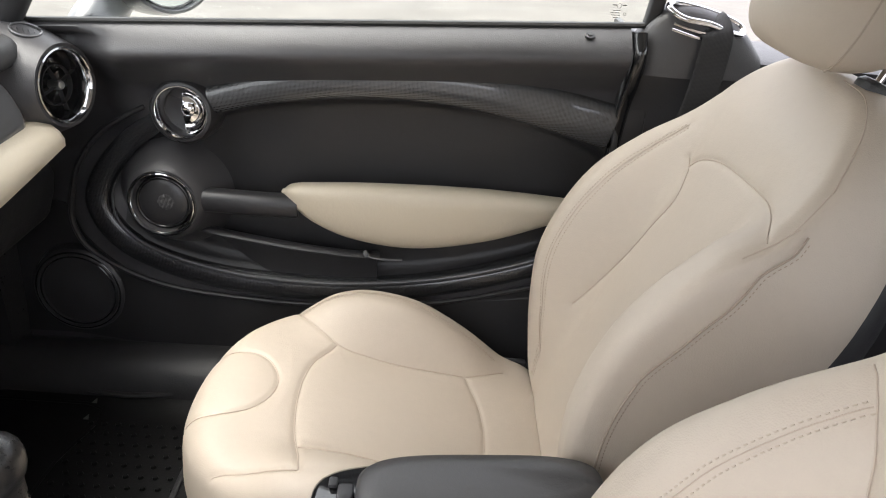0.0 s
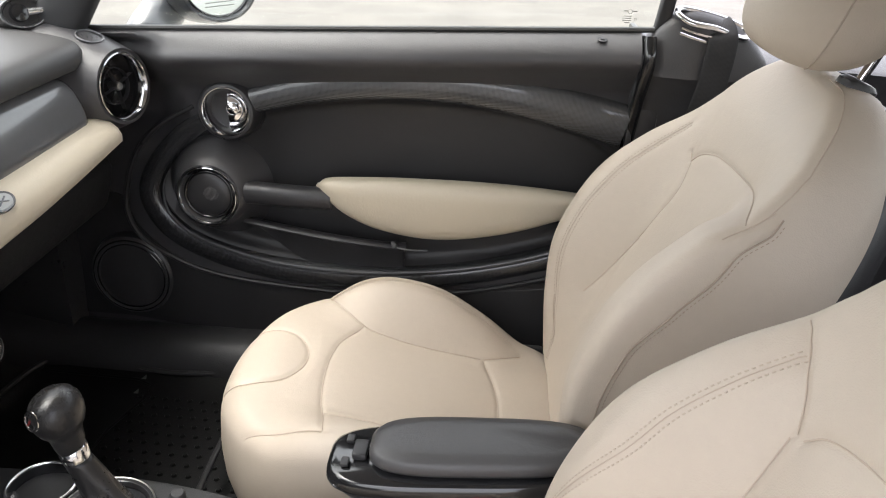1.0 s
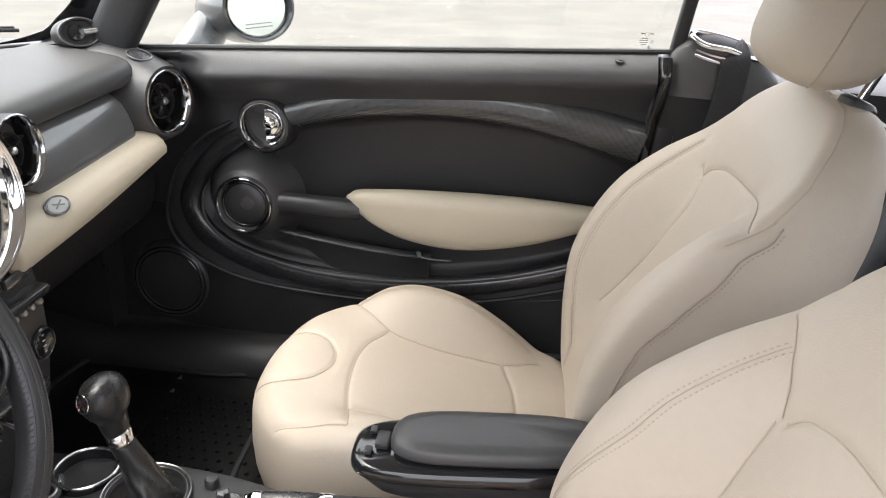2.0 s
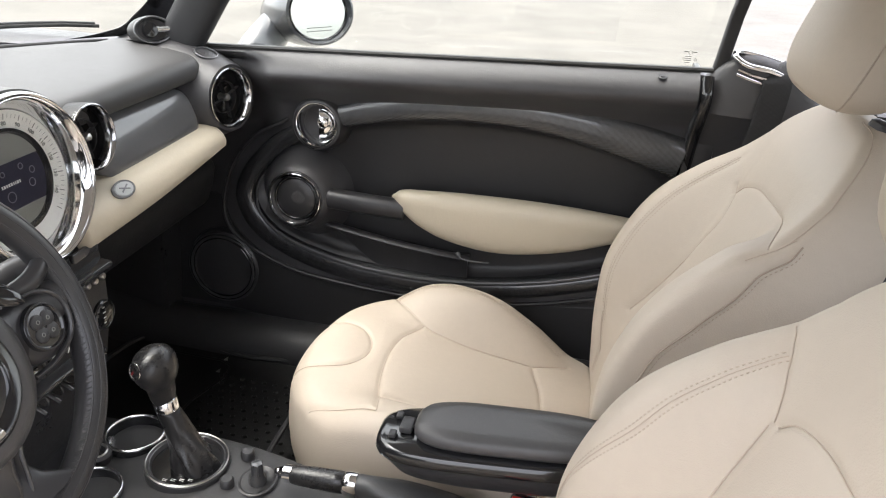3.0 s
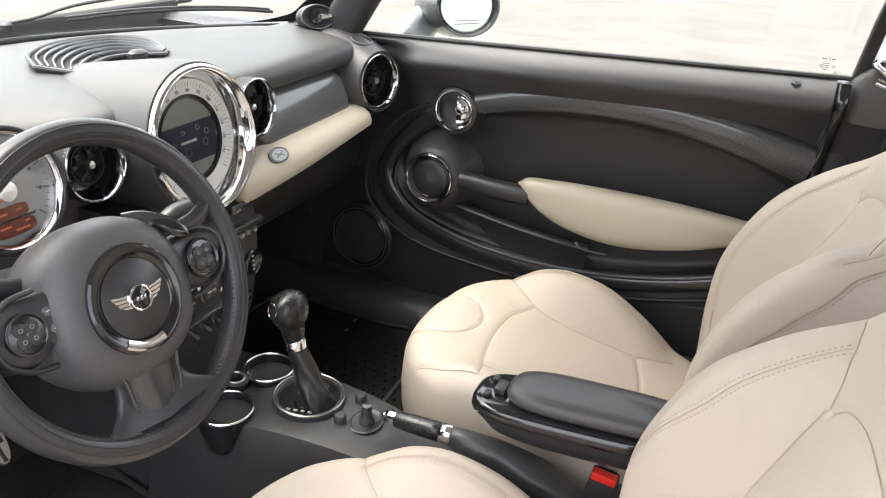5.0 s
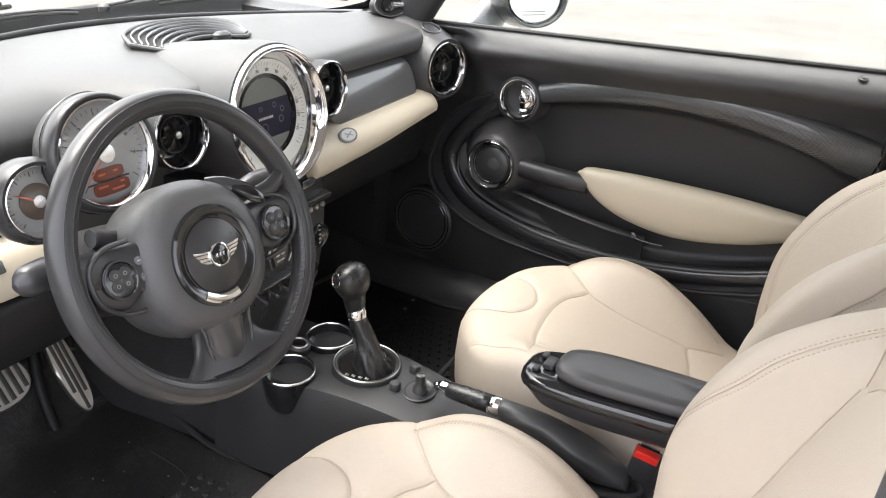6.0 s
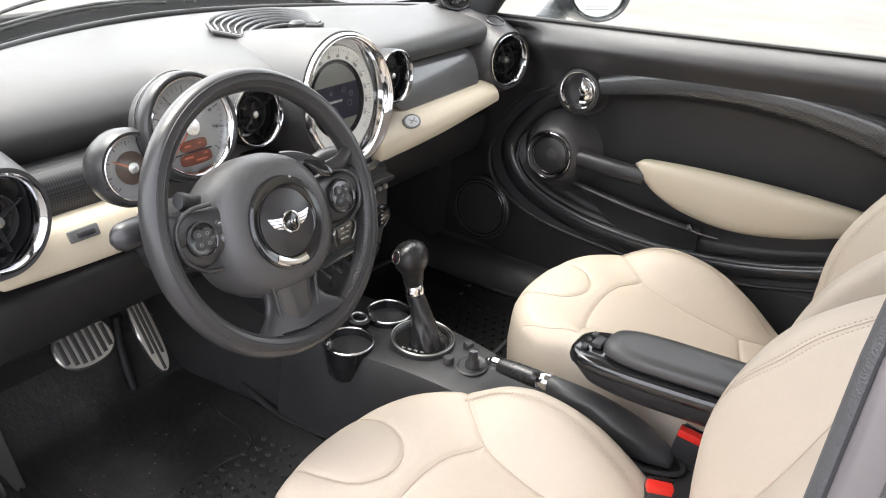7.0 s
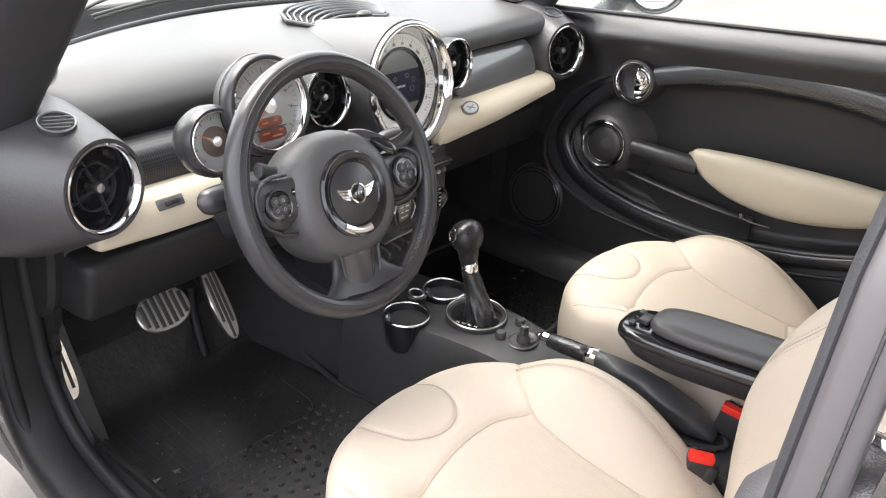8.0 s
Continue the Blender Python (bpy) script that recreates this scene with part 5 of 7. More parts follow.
part("amber_display", plate(oval(0.026, 0.0085, 24, 4), 0.001, lambda a, b, h: at + e * (a - 0.002) + f * (b - 0.042) + ax * (-0.0094 + h)), AMBER, dial, "dim amber display")
for a0, b0, l0 in ((-0.012, -0.024, 0.010), (0.008, -0.023, 0.006), (-0.014, -0.039, 0.014), (0.006, -0.045, 0.018), (0.014, -0.038, 0.006)):
    part("amber_line", plate([(-l0 / 2, -0.0012), (l0 / 2, -0.0012), (l0 / 2, 0.0012), (-l0 / 2, 0.0012)], 0.0004, lambda a, b, h: at + e * (a + a0) + f * (b + b0) + ax * (-0.0083 + h)), AMBERTEXT, dial)
part("display_bar", plate([(-0.030, -0.001), (0.030, -0.001), (0.030, 0.001), (-0.030, 0.001)], 0.0006, lambda a, b, h: at + e * (a - 0.004) + f * (b - 0.0330) + ax * (-0.0090 + h)), INK, dial)
fuel, dial, e, f, ax, at = gauge((-0.432, -0.457, 0.903), (1, -0.03, 0.22), 0.040, "fuel_gauge", "small chrome-ringed fuel gauge beside the rev counter", [(0.006, -0.068), (0.028, -0.063), (0.043, -0.049), (0.0505, -0.030), (0.0515, -0.014), (0.049, -0.003), (0.046, 0.002), (0.0425, 0.001), (0.041, -0.008)], GREYFACE, 150)
part("inner_disc", lathe([(0.0215, -0.0098), (0.0215, -0.0090), (0.0, -0.0090)], at, ax, 40), mat("brown_disc", (0.075, 0.050, 0.036), 0.4), dial, "dark brown inner disc")

# the wheel stands turned a few degrees to the right
TURN = radians(-4.5)
WC = WC - WA * 0.010
WE, WU = WE * math.cos(TURN) + WU * math.sin(TURN), WU * math.cos(TURN) - WE * math.sin(TURN)
wheel = thing("steering_wheel", tuple(WC), "black leather three-spoke steering wheel with chrome-ringed hub", "steering wheel")
RIM = 0.1745
rings_ = []
for i in range(120):
    w = 2 * math.pi * i / 120
    d = WE * math.cos(w) + WU * math.sin(w)
    rings_.append([on_wheel(0, 0) + d * (RIM + 0.0150 * math.cos(k)) + WA * (0.0175 * math.sin(k)) for k in lin(0, 2 * math.pi, 21)[:-1]])
rings_.append(rings_[0])
bm = loft(rings_, caps=False)
bmesh.ops.remove_doubles(bm, verts=bm.verts, dist=1e-6)
rim = part("rim", bm, BLACKLEATHER, wheel, "worn black leather rim", 180)
for off, r in ((0.0115, 0.0118),):
    seam = []
    for w in lin(0, 2 * math.pi, 200)[:-1]:
        d = WE * math.cos(w) + WU * math.sin(w)
        seam.append(WC + d * (RIM - 0.0105) + WA * 0.0128)
    part("seam", sweep(seam, 0.0009, 6, closed=True, up=WA), HARD, rim)
for rr, hh in ((RIM + 0.0055, 0.0164), (RIM - 0.0035, 0.0172)):
    part("seam", sweep([WC + (WE * math.cos(w) + WU * math.sin(w)) * rr + WA * hh for w in lin(0, 2 * math.pi, 161)[:-1]], 0.0006, 6, closed=True, up=WA), HARD, rim)
cross = []
for w in lin(0, 2 * math.pi, 170):
    d = WE * math.cos(w) + WU * math.sin(w)
    t = WA.cross(d)
    if -0.6 < math.sin(w) < 0.35 and math.cos(w) > 0 or math.sin(w) < -0.55:
        cross.append(sweep([WC + d * (RIM - 0.0142) + WA * 0.0070 + t * -0.0012, WC + d * (RIM - 0.0118) + WA * 0.0118 + t * 0.0012], 0.0007, 4, up=WA))
part("stitching", join(*cross), BLACKLEATHER, rim, "cross stitching on the inner edge")

dots = []
for i in range(46):
    w = radians(-58 + 1.05 * i)
    d = WE * math.cos(w) + WU * math.sin(w)
    for k in range(7):
        q = radians(52 + 11 * k + (5.5 if i % 2 else 0))
        n = d * (math.cos(q) / 0.0150) + WA * (math.sin(q) / 0.0175)
        p = WC + d * (RIM + 0.0150 * math.cos(q)) + WA * (0.0175 * math.sin(q))
        dots.append(lathe([(0.00075, -0.0004), (0.0006, 0.00015), (0, 0.00015)], p, n, 6))
tagged(part("perforation", join(*dots), INK, rim, "small holes in the grip leather"), kind="stuff")

# hub
rows = []
for h, r, dy in ((-0.078, 0.076, 0.0), (-0.062, 0.090, 0.0), (-0.042, 0.094, 0.0), (-0.022, 0.095, 0.0), (-0.004, 0.091, 0.0), (0.010, 0.082, 0.0), (0.017, 0.072, 0.0), (0.0195, 0.064, 0.0), (0.0195, 0.058, 0.0)):
    rows.append([on_wheel(a, b - 0.014, h) for a, b in oval(r * 1.06, r, 64, 2.3)])
hub = part("hub", loft(rows), HUB, wheel, "smooth black airbag cover", 180)
HC = on_wheel(0, -0.014, 0.0)
part("gloss_ring", lathe([(0.0625, 0.016), (0.0612, 0.0225), (0.0585, 0.0245), (0.0520, 0.0240), (0.0455, 0.0215), (0.0440, 0.019)], HC, WA, 72), GLOSS, hub, "glossy black ring")
# chrome strip laid in as the bright reflection low on the gloss ring
part("reflection_arc", sweep([HC + (WE * math.cos(w) + WU * math.sin(w)) * 0.0530 + WA * 0.0240 for w in lin(radians(232), radians(288), 30)], [(0.0058, 0.0012)] * 30, 10, up=WA), CHROME, hub, "chrome inlay for the reflection on the lower arc of the ring")
part("centre_disc", lathe([(0.0450, 0.018), (0.0446, 0.0215), (0.041, 0.0235), (0.0, 0.0250)], HC, WA, 64), HOUSING, hub, "black centre disc")
for k in (-0.0052, 0.0, 0.0052):
    part("badge_bar", block(HC + WE * k + WA * 0.0288, (0.0008, 0.0034, 0.0050), 0.0002, (0, -22, 0)), SMOKE, hub)
badge = part("badge_disc", lathe([(0.0135, 0.023), (0.0135, 0.0275), (0.012, 0.0285), (0.0, 0.0285)], HC, WA, 40), GLOSS, hub, "small round emblem with wings")
part("badge_ring", ring(HC + WA * 0.028, WA, 0.0135, 0.0016, 40, 8), CHROME, badge)
for s in (1, -1):
    wing_pts = [(0.012, 0.0075), (0.024, 0.0090), (0.036, 0.0115), (0.034, 0.0070), (0.031, 0.0025), (0.028, -0.0020), (0.022, -0.0060), (0.012, -0.0085)]
    w_ = plate([(s * a, b) for a, b in wing_pts], 0.002, lambda a, b, h: HC + WE * a + WU * b + WA * (0.0243 + h), 0.0006)
    part("wing", w_, CHROME, badge, "bright wing")
    for k in range(3):
        part("wing_bar", sweep([HC + WE * (s * 0.015) + WU * (0.0045 - 0.0042 * k) + WA * 0.0264, HC + WE * (s * (0.034 - 0.004 * k)) + WU * (0.0070 - 0.0048 * k) + WA * 0.0264], (0.0005, 0.0004), 4, up=WA), INK, badge)

# spokes with buttons
for s in (1, -1):
    rows = []
    for a, b, hw, h, t in ((0.060, -0.004, 0.034, -0.004, 0.014), (0.090, 0.000, 0.030, -0.008, 0.013), (0.115, 0.006, 0.026, -0.008, 0.012), (0.140, 0.012, 0.022, -0.004, 0.011), (0.162, 0.016, 0.020, 0.0, 0.010)):
        rows.append([on_wheel(s * a, b + y, h + z) for y, z in oval(hw, t, 24, 3.2)])
    spoke = part("spoke", loft(rows), HOUSING, wheel, "black side spoke", 60)
    padc = on_wheel(s * 0.121, -0.004, 0.008)
    small = 1.0 if s > 0 else 0.86
    if s > 0:
        part("thumb_rest", sweep(spline([on_wheel(s * 0.086, 0.044, -0.012), on_wheel(s * 0.108, 0.040, 0.000), on_wheel(s * 0.132, 0.043, 0.005), on_wheel(s * 0.152, 0.054, 0.005), on_wheel(s * 0.160, 0.068, 0.002)], 24), [(0.004 + 0.007 * math.sin(math.pi * min(0.85, i / 24)), 0.008) for i in range(24)], 14, up=WA), BLACKLEATHER, spoke, "black leather thumb rest")
    part("spoke_edge", sweep(spline([on_wheel(s * 0.098, 0.034, 0.004), on_wheel(s * 0.130, 0.032, 0.0075), on_wheel(s * 0.1515, 0.018, 0.0085), on_wheel(s * 0.156, -0.004, 0.0085), on_wheel(s * 0.148, -0.026, 0.0065), on_wheel(s * 0.124, -0.042, 0.001), on_wheel(s * 0.096, -0.048, -0.004)], 48), (0.0030, 0.0036), 10, up=WA), BLACKLEATHER, spoke, "raised leather edge round the buttons")
    part("button_pod", lathe([(0.040, -0.030), (0.039, -0.016), (0.035, -0.008), (0.028, -0.0045), (0.0, -0.004)], padc, WA, 44, 1.0, 0.95), HOUSING, spoke, "rounded black pod round the buttons", 180)
    for da, db in ((0.030, 0.013), (0.032, -0.006)) if s < 0 else ():
        part("side_button", lathe([(0.0070, -0.012), (0.0066, -0.0015), (0.005, 0.0), (0.0, 0.0)], padc + WE * da + WU * db - WA * 0.003, WA, 20), GLOSS, spoke, "small black side button")
        part("side_mark", block(padc + WE * da + WU * db - WA * 0.0028, (0.0006, 0.0042, 0.0012), 0.0, (0, -22, 0)), PALE, spoke)
    button = part("button_pad", lathe([(0.026 * small, -0.008), (0.025 * small, 0.001), (0.0225 * small, 0.003), (0.021 * small, 0.001), (0.0, 0.002)], padc, WA, 40), GLOSS, spoke, "round glossy button pad")
    part("pad_ring", ring(padc + WA * 0.0020, WA, 0.0238 * small, 0.0010, 40, 8), HARD, button, "thin black ring")
    for k in range(4):
        w = radians(45 + 90 * k)
        c = padc + WE * (0.0098 * small * math.cos(w)) + WU * (0.0098 * small * math.sin(w)) + WA * 0.0015
        part("button", lathe([(0.0085 * small, -0.002), (0.0082 * small, 0.0009), (0.0076 * small, 0.0012), (0.0, 0.0012)], c, WA, 20), HARD, button)
        part("button_mark", ring(c + WA * 0.0013, WA, 0.0020, 0.0005, 12, 6), SCREENTOP, button)
    paddle = spline([on_wheel(s * 0.080, 0.030, -0.030), on_wheel(s * 0.100, 0.036, -0.026), on_wheel(s * 0.120, 0.044, -0.016), on_wheel(s * 0.132, 0.046, -0.004)], 16)
    if s > 0:
        lobe = spline([on_wheel(0.050, 0.068, -0.022), on_wheel(0.068, 0.062, -0.010), on_wheel(0.088, 0.050, 0.000), on_wheel(0.104, 0.038, 0.004), on_wheel(0.112, 0.030, 0.003)], 20)
        part("paddle_frame", sweep(lobe, [(0.005 + 0.006 * math.sin(math.pi * min(1.0, 0.15 + 0.85 * i / 19)) ** 0.7, 0.006) for i in range(20)], 12, up=WA), SPOKEGREY, wheel, "satin grey edge behind the paddle")
        part("paddle", sweep([p + WA * 0.0045 - WU * 0.004 for p in lobe[6:18]], [(0.004 + 0.006 * math.sin(math.pi * i / 11), 0.005) for i in range(12)], 12, up=WA), GLOSS, wheel, "black thumb paddle")
        continue
    part("paddle", sweep(paddle, [(0.015 - 0.005 * i / 15, 0.006) for i in range(16)], 12, up=WA), HARD, wheel, "black thumb paddle")
rows = []
for b, hw, h, t in ((-0.070, 0.056, -0.004, 0.010), (-0.088, 0.048, -0.010, 0.010), (-0.105, 0.044, -0.013, 0.010), (-0.120, 0.046, -0.013, 0.010), (-0.135, 0.054, -0.010, 0.010), (-0.148, 0.068, -0.006, 0.010), (-0.158, 0.082, -0.002, 0.009)):
    rows.append([on_wheel(x, b - 0.20 * max(0.0, abs(x) - 0.03) * (-1 if b > -0.1 else -1.3), h + z + 0.10 * abs(x)) for x, z in oval(hw, t, 32, 3)])
low = part("lower_spoke", loft(rows), HOUSING, wheel, "black forked lower spoke", 60)
rows = []
for b, hw, h, t in ((-0.080, 0.040, 0.000, 0.008), (-0.096, 0.034, -0.0030, 0.010), (-0.112, 0.031, -0.005, 0.0115), (-0.126, 0.031, -0.0055, 0.011), (-0.138, 0.028, -0.0045, 0.009), (-0.147, 0.018, -0.002, 0.005)):
    rows.append([on_wheel(x, b, h + z) for x, z in oval(hw, t, 32, 2.2)])
part("insert", loft(rows), SPOKEGREY, low, "satin grey shield-shaped insert", 60)
part("insert_rim", sweep(spline([on_wheel(-0.043, -0.082, 0.006), on_wheel(-0.037, -0.100, 0.004), on_wheel(-0.035, -0.122, 0.002), on_wheel(-0.031, -0.139, 0.0015), on_wheel(-0.018, -0.1495, 0.0025), on_wheel(0.0, -0.1525, 0.003), on_wheel(0.018, -0.1495, 0.0025), on_wheel(0.031, -0.139, 0.0015), on_wheel(0.035, -0.122, 0.002), on_wheel(0.037, -0.100, 0.004), on_wheel(0.043, -0.082, 0.006)], 60), (0.0022, 0.0022), 8, up=WA), SPOKEGREY, low, "bright edge round the insert")


# ---- centre console ----
CY = -0.012
console = thing("centre_console", (-0.30, CY, 0.36), "black plastic centre console with cup holders", "console")


def console_top(x):
    return interp(x, [-0.52, -0.40, -0.30, -0.20, -0.10, 0.0, 0.15, 0.30], [0.446, 0.452, 0.462, 0.462, 0.450, 0.432, 0.425, 0.425])


rows = []
for x in lin(-0.535, 0.34, 50):
    half = interp(x, [-0.53, -0.44, -0.36, -0.28, -0.18, -0.05, 0.15, 0.34], [0.105, 0.104, 0.098, 0.090, 0.080, 0.066, 0.058, 0.055])
    t = console_top(x)
    rows.append([(x, CY + half * a, 0.26 + (t - 0.26) * b) for a, b in ((-1.25, 0), (-1.16, 0.35), (-1.08, 0.72), (-1.0, 0.92), (-0.93, 0.985), (-0.80, 1.0), (-0.4, 1.0), (0, 1.0), (0.4, 1.0), (0.80, 1.0), (0.93, 0.985), (1.0, 0.92), (1.08, 0.72), (1.16, 0.35), (1.25, 0))])
part("body", loft(rows), CONSOLE, console, "black grained console body", 40)
for y, x, r in ((-0.078, -0.392, 0.047), (0.052, -0.398, 0.045)):
    at = Vector((x, CY + y, 0.464))
    cup = part("cup_holder", lathe([(r * 0.66, -0.074), (r * 0.84, -0.062), (r * 0.98, -0.025), (r * 1.03, 0.0), (r * 0.93, 0.002), (r * 0.90, -0.015), (r * 0.76, -0.055), (0.0, -0.060)], at, (0, 0, 1), 48), GLOSS, console, "round black cup holder")
    part("chrome_ring", ring(at + Vector((0, 0, 0.002)), (0, 0, 1), r * 0.98, 0.0028, 56, 10), CHROME, cup, "chrome cup holder rim")
    part("tongue", block(at + Vector((-r * 0.70, -r * 0.35, -0.016)), (0.008, 0.022, 0.022), 0.003, (0, -20, 25)), BRIGHT, cup, "bright spring tongue")
sock = Vector((-0.428, CY - 0.005, 0.466))
part("socket", lathe([(0.022, -0.03), (0.022, 0.0), (0.018, 0.004), (0.013, 0.003), (0.012, -0.01), (0, -0.012)], sock, (0.1, 0, 1), 32), HARD, console, "round power socket")
part("socket_ring", ring(sock + Vector((0, 0, 0.003)), (0.1, 0, 1), 0.0155, 0.0022, 32, 8), SATIN, console)

# gear lever
gear = thing("gear_lever", (-0.29, CY, 0.452), "black leather gear lever with chrome collar", "gear lever")
gb = Vector((-0.285, CY + 0.010, 0.468))
plate_ = part("shift_plate", lathe([(0.064, -0.02), (0.063, 0.004), (0.060, 0.007), (0.056, 0.005), (0.052, -0.002), (0.0, -0.003)], gb, (0.03, 0, 1), 56, 0.98, 0.98, up=(0, 1, 0)), HARD, gear, "oval shift plate")
part("plate_ring", ring(gb + Vector((0, 0, 0.006)), (0.03, 0, 1), 0.0605, 0.0014, 64, 8, 0.98, 0.98, up=(0, 1, 0)), SATIN, gear, "bright ring round the shift plate")
part("inner_ring", ring(gb + Vector((0, 0, 0.0045)), (0.03, 0, 1), 0.0555, 0.0009, 64, 8, 0.98, 0.98, up=(0, 1, 0)), GREYGLOSS, gear, "thin grey inner ring")
part("well", lathe([(0.0535, 0.0), (0.0, 0.0)], gb + Vector((0, 0, -0.0012)), (0.03, 0, 1), 48, 0.98, 0.98, up=(0, 1, 0)), GLOSS, plate_, "glossy dark well round the boot")
marks_ = bmesh.new()
for k in range(4):
    c = gb + Vector((-0.012 + 0.012 * k, -0.046 + 0.003 * k, 0.0012))
    for dx, dy, l, w in ((0, 0, 0.007, 0.0012), (0, 0.003, 0.007, 0.0012), (-0.003, 0.0015, 0.0012, 0.005)):
        q = [marks_.verts.new(c + Vector((dx + px * l / 2, dy + py * w / 2, 0))) for px, py in ((-1, -1), (1, -1), (1, 1), (-1, 1))]
        marks_.faces.new(q)
part("shift_marks", marks_, PALE, plate_, "small pale shift marks")
path = spline([(-0.270, CY + 0.010, 0.455), (-0.278, CY + 0.010, 0.49), (-0.295, CY + 0.011, 0.53), (-0.308, CY + 0.010, 0.562)], 26)
rows = []
for i, p in enumerate(path):
    q = i / 25
    r = interp(q, [0, 0.2, 0.5, 0.8, 1.0], [0.031, 0.027, 0.021, 0.0175, 0.0155])
    ring_ = []
    for k in range(40):
        w = 2 * math.pi * k / 40
        fold = 1 + 0.16 * (1 - q) ** 0.6 * math.sin(5 * w + 7 * q) * math.sin(math.pi * min(1, q * 1.3 + 0.1)) + 0.05 * math.sin(11 * w - 9 * q) * (1 - q)
        ring_.append(p + Vector((r * fold * math.cos(w) * 1.15, r * fold * math.sin(w), 0.006 * math.sin(3 * w + 5 * q) * (1 - q))))
    rows.append(ring_)
part("boot", loft(rows), BOOT, gear, "folded black leather boot", 180)
KD = Vector((-0.16, 0.0, 1)).normalized()
k0 = Vector((-0.309, CY + 0.010, 0.566))
part("collar", lathe([(0.0150, -0.006), (0.0172, -0.004), (0.0176, 0.012), (0.0160, 0.014), (0.0, 0.014)], k0, KD, 36), CHROME, gear, "chrome collar")
knob = part("knob", lathe([(0.0150, 0.012), (0.0172, 0.02), (0.0186, 0.034), (0.0198, 0.040), (0.0250, 0.047), (0.0285, 0.056), (0.0298, 0.067), (0.0285, 0.079), (0.0235, 0.089), (0.0145, 0.0955), (0.0, 0.098)], k0, KD, 48, 1.0, 1.18, up=(0, 1, 0)), BOOT, gear, "black leather ball-topped knob", 180)
KC = k0 + KD * 0.066
KN = Vector((-0.40, -0.88, 0.25)).normalized()
disc = part("emblem", lathe([(0.0125, -0.012), (0.0120, 0.0), (0.008, 0.0015), (0, 0.002)], KC + KN * 0.0325, KN, 28), GLOSS, knob, "small round emblem on the knob")
ke, kf, ka = frame_of(KN)
part("emblem_ring", ring(KC + KN * 0.0328, KN, 0.0120, 0.0013, 28, 8), CHROME, disc)
part("emblem_mark", plate([(-0.005, -0.006), (-0.002, -0.006), (0.002, 0.002), (-0.001, 0.002)], 0.001, lambda a, b, h: KC + KN * (0.0342 + h) + ke * a + kf * b), DARKRED, disc, "small red mark")

# small controls behind the lever
for x, y in ((-0.210, -0.014), (-0.207, 0.050)):
    c = Vector((x, CY + y, console_top(x)))
    part("console_button", lathe([(0.0105, -0.004), (0.0105, 0.010), (0.008, 0.013), (0, 0.0135)], c, (0, 0, 1), 24), HARD, console, "small black push button")
jc = Vector((-0.172, CY + 0.008, console_top(-0.172)))
bowl = part("joystick_bowl", lathe([(0.031, -0.004), (0.031, 0.002), (0.028, 0.003), (0.022, -0.001), (0.0, -0.002)], jc, (0, 0, 1), 40, 0.9, 1.1, up=(0, 1, 0)), HARD, console, "shallow bowl round the mirror switch")
part("mirror_switch", lathe([(0.014, 0.0), (0.013, 0.010), (0.009, 0.016), (0.0085, 0.028), (0.0075, 0.034), (0, 0.035)], jc, (0, 0, 1), 28), SPOKEGREY, bowl, "black mirror adjuster")
for k in range(6):
    w = math.pi / 3 * k
    part("rib", block(jc + Vector((0.0085 * math.cos(w), 0.0085 * math.sin(w), 0.025)), (0.0025, 0.0025, 0.018), 0.0008), HARD, bowl)

# handbrake
brake = thing("handbrake", (-0.03, CY, 0.44), "black leather handbrake with chrome button and ring", "handbrake")
hb = [Vector((-0.132, CY + 0.004, 0.489)), Vector((-0.026, CY + 0.000, 0.497))]
d = (hb[1] - hb[0]).normalized()
part("release_button", lathe([(0.0055, -0.009), (0.0070, -0.007), (0.0070, -0.003), (0.0085, -0.002), (0.0105, 0.004), (0.0128, 0.006), (0.0130, 0.018), (0, 0.02)], hb[0], d, 28), CHROME, brake, "chrome button and end cap")
part("grip", lathe([(0.0125, 0.016), (0.0140, 0.022), (0.0155, 0.05), (0.0160, 0.085), (0.0155, 0.104), (0, 0.105)], hb[0], d, 32), BOOT, brake, "black leather grip", 180)
part("ring", lathe([(0.0158, 0.098), (0.0172, 0.100), (0.0174, 0.117), (0.0160, 0.119), (0, 0.12)], hb[0], d, 32), CHROME, brake, "bright chrome ring")
rows = []
bp = spline([hb[0] + d * 0.116, (0.02, CY - 0.004, 0.498), (0.08, CY + 0.000, 0.492), (0.15, CY + 0.008, 0.468), (0.205, CY + 0.017, 0.438)], 30)
for i, p in enumerate(bp):
    q = i / 29
    hw = interp(q, [0, 0.15, 0.5, 0.8, 1], [0.0155, 0.018, 0.026, 0.029, 0.019])
    top_ = interp(q, [0, 0.2, 0.6, 1], [0.016, 0.018, 0.016, 0.008])
    low_ = max(0.010, (p.z - 0.428) * smooth(0.02, 0.25, q) + 0.016 * (1 - smooth(0.02, 0.25, q)))
    ring_ = []
    for k in range(28):
        w = 2 * math.pi * k / 28
        s_ = math.sin(w)
        wide = hw * (1 + (0.25 * -s_ if s_ < 0 else 0)) * (1 + 0.05 * math.sin(18 * q + 3 * w))
        ring_.append(p + Vector((0, wide * math.cos(w), top_ * s_ if s_ > 0 else low_ * s_)))
    rows.append(ring_)
part("boot", loft(rows), BRAKEBOOT, brake, "creased black leather boot", 180)
part("boot_frame", sweep([(0.10 + 0.125 * math.cos(w), CY + 0.012 + 0.043 * math.sin(w), 0.4310) for w in lin(0, 2 * math.pi, 60)[:-1]], (0.005, 0.004), 8, closed=True), HARD, brake, "oval boot frame")

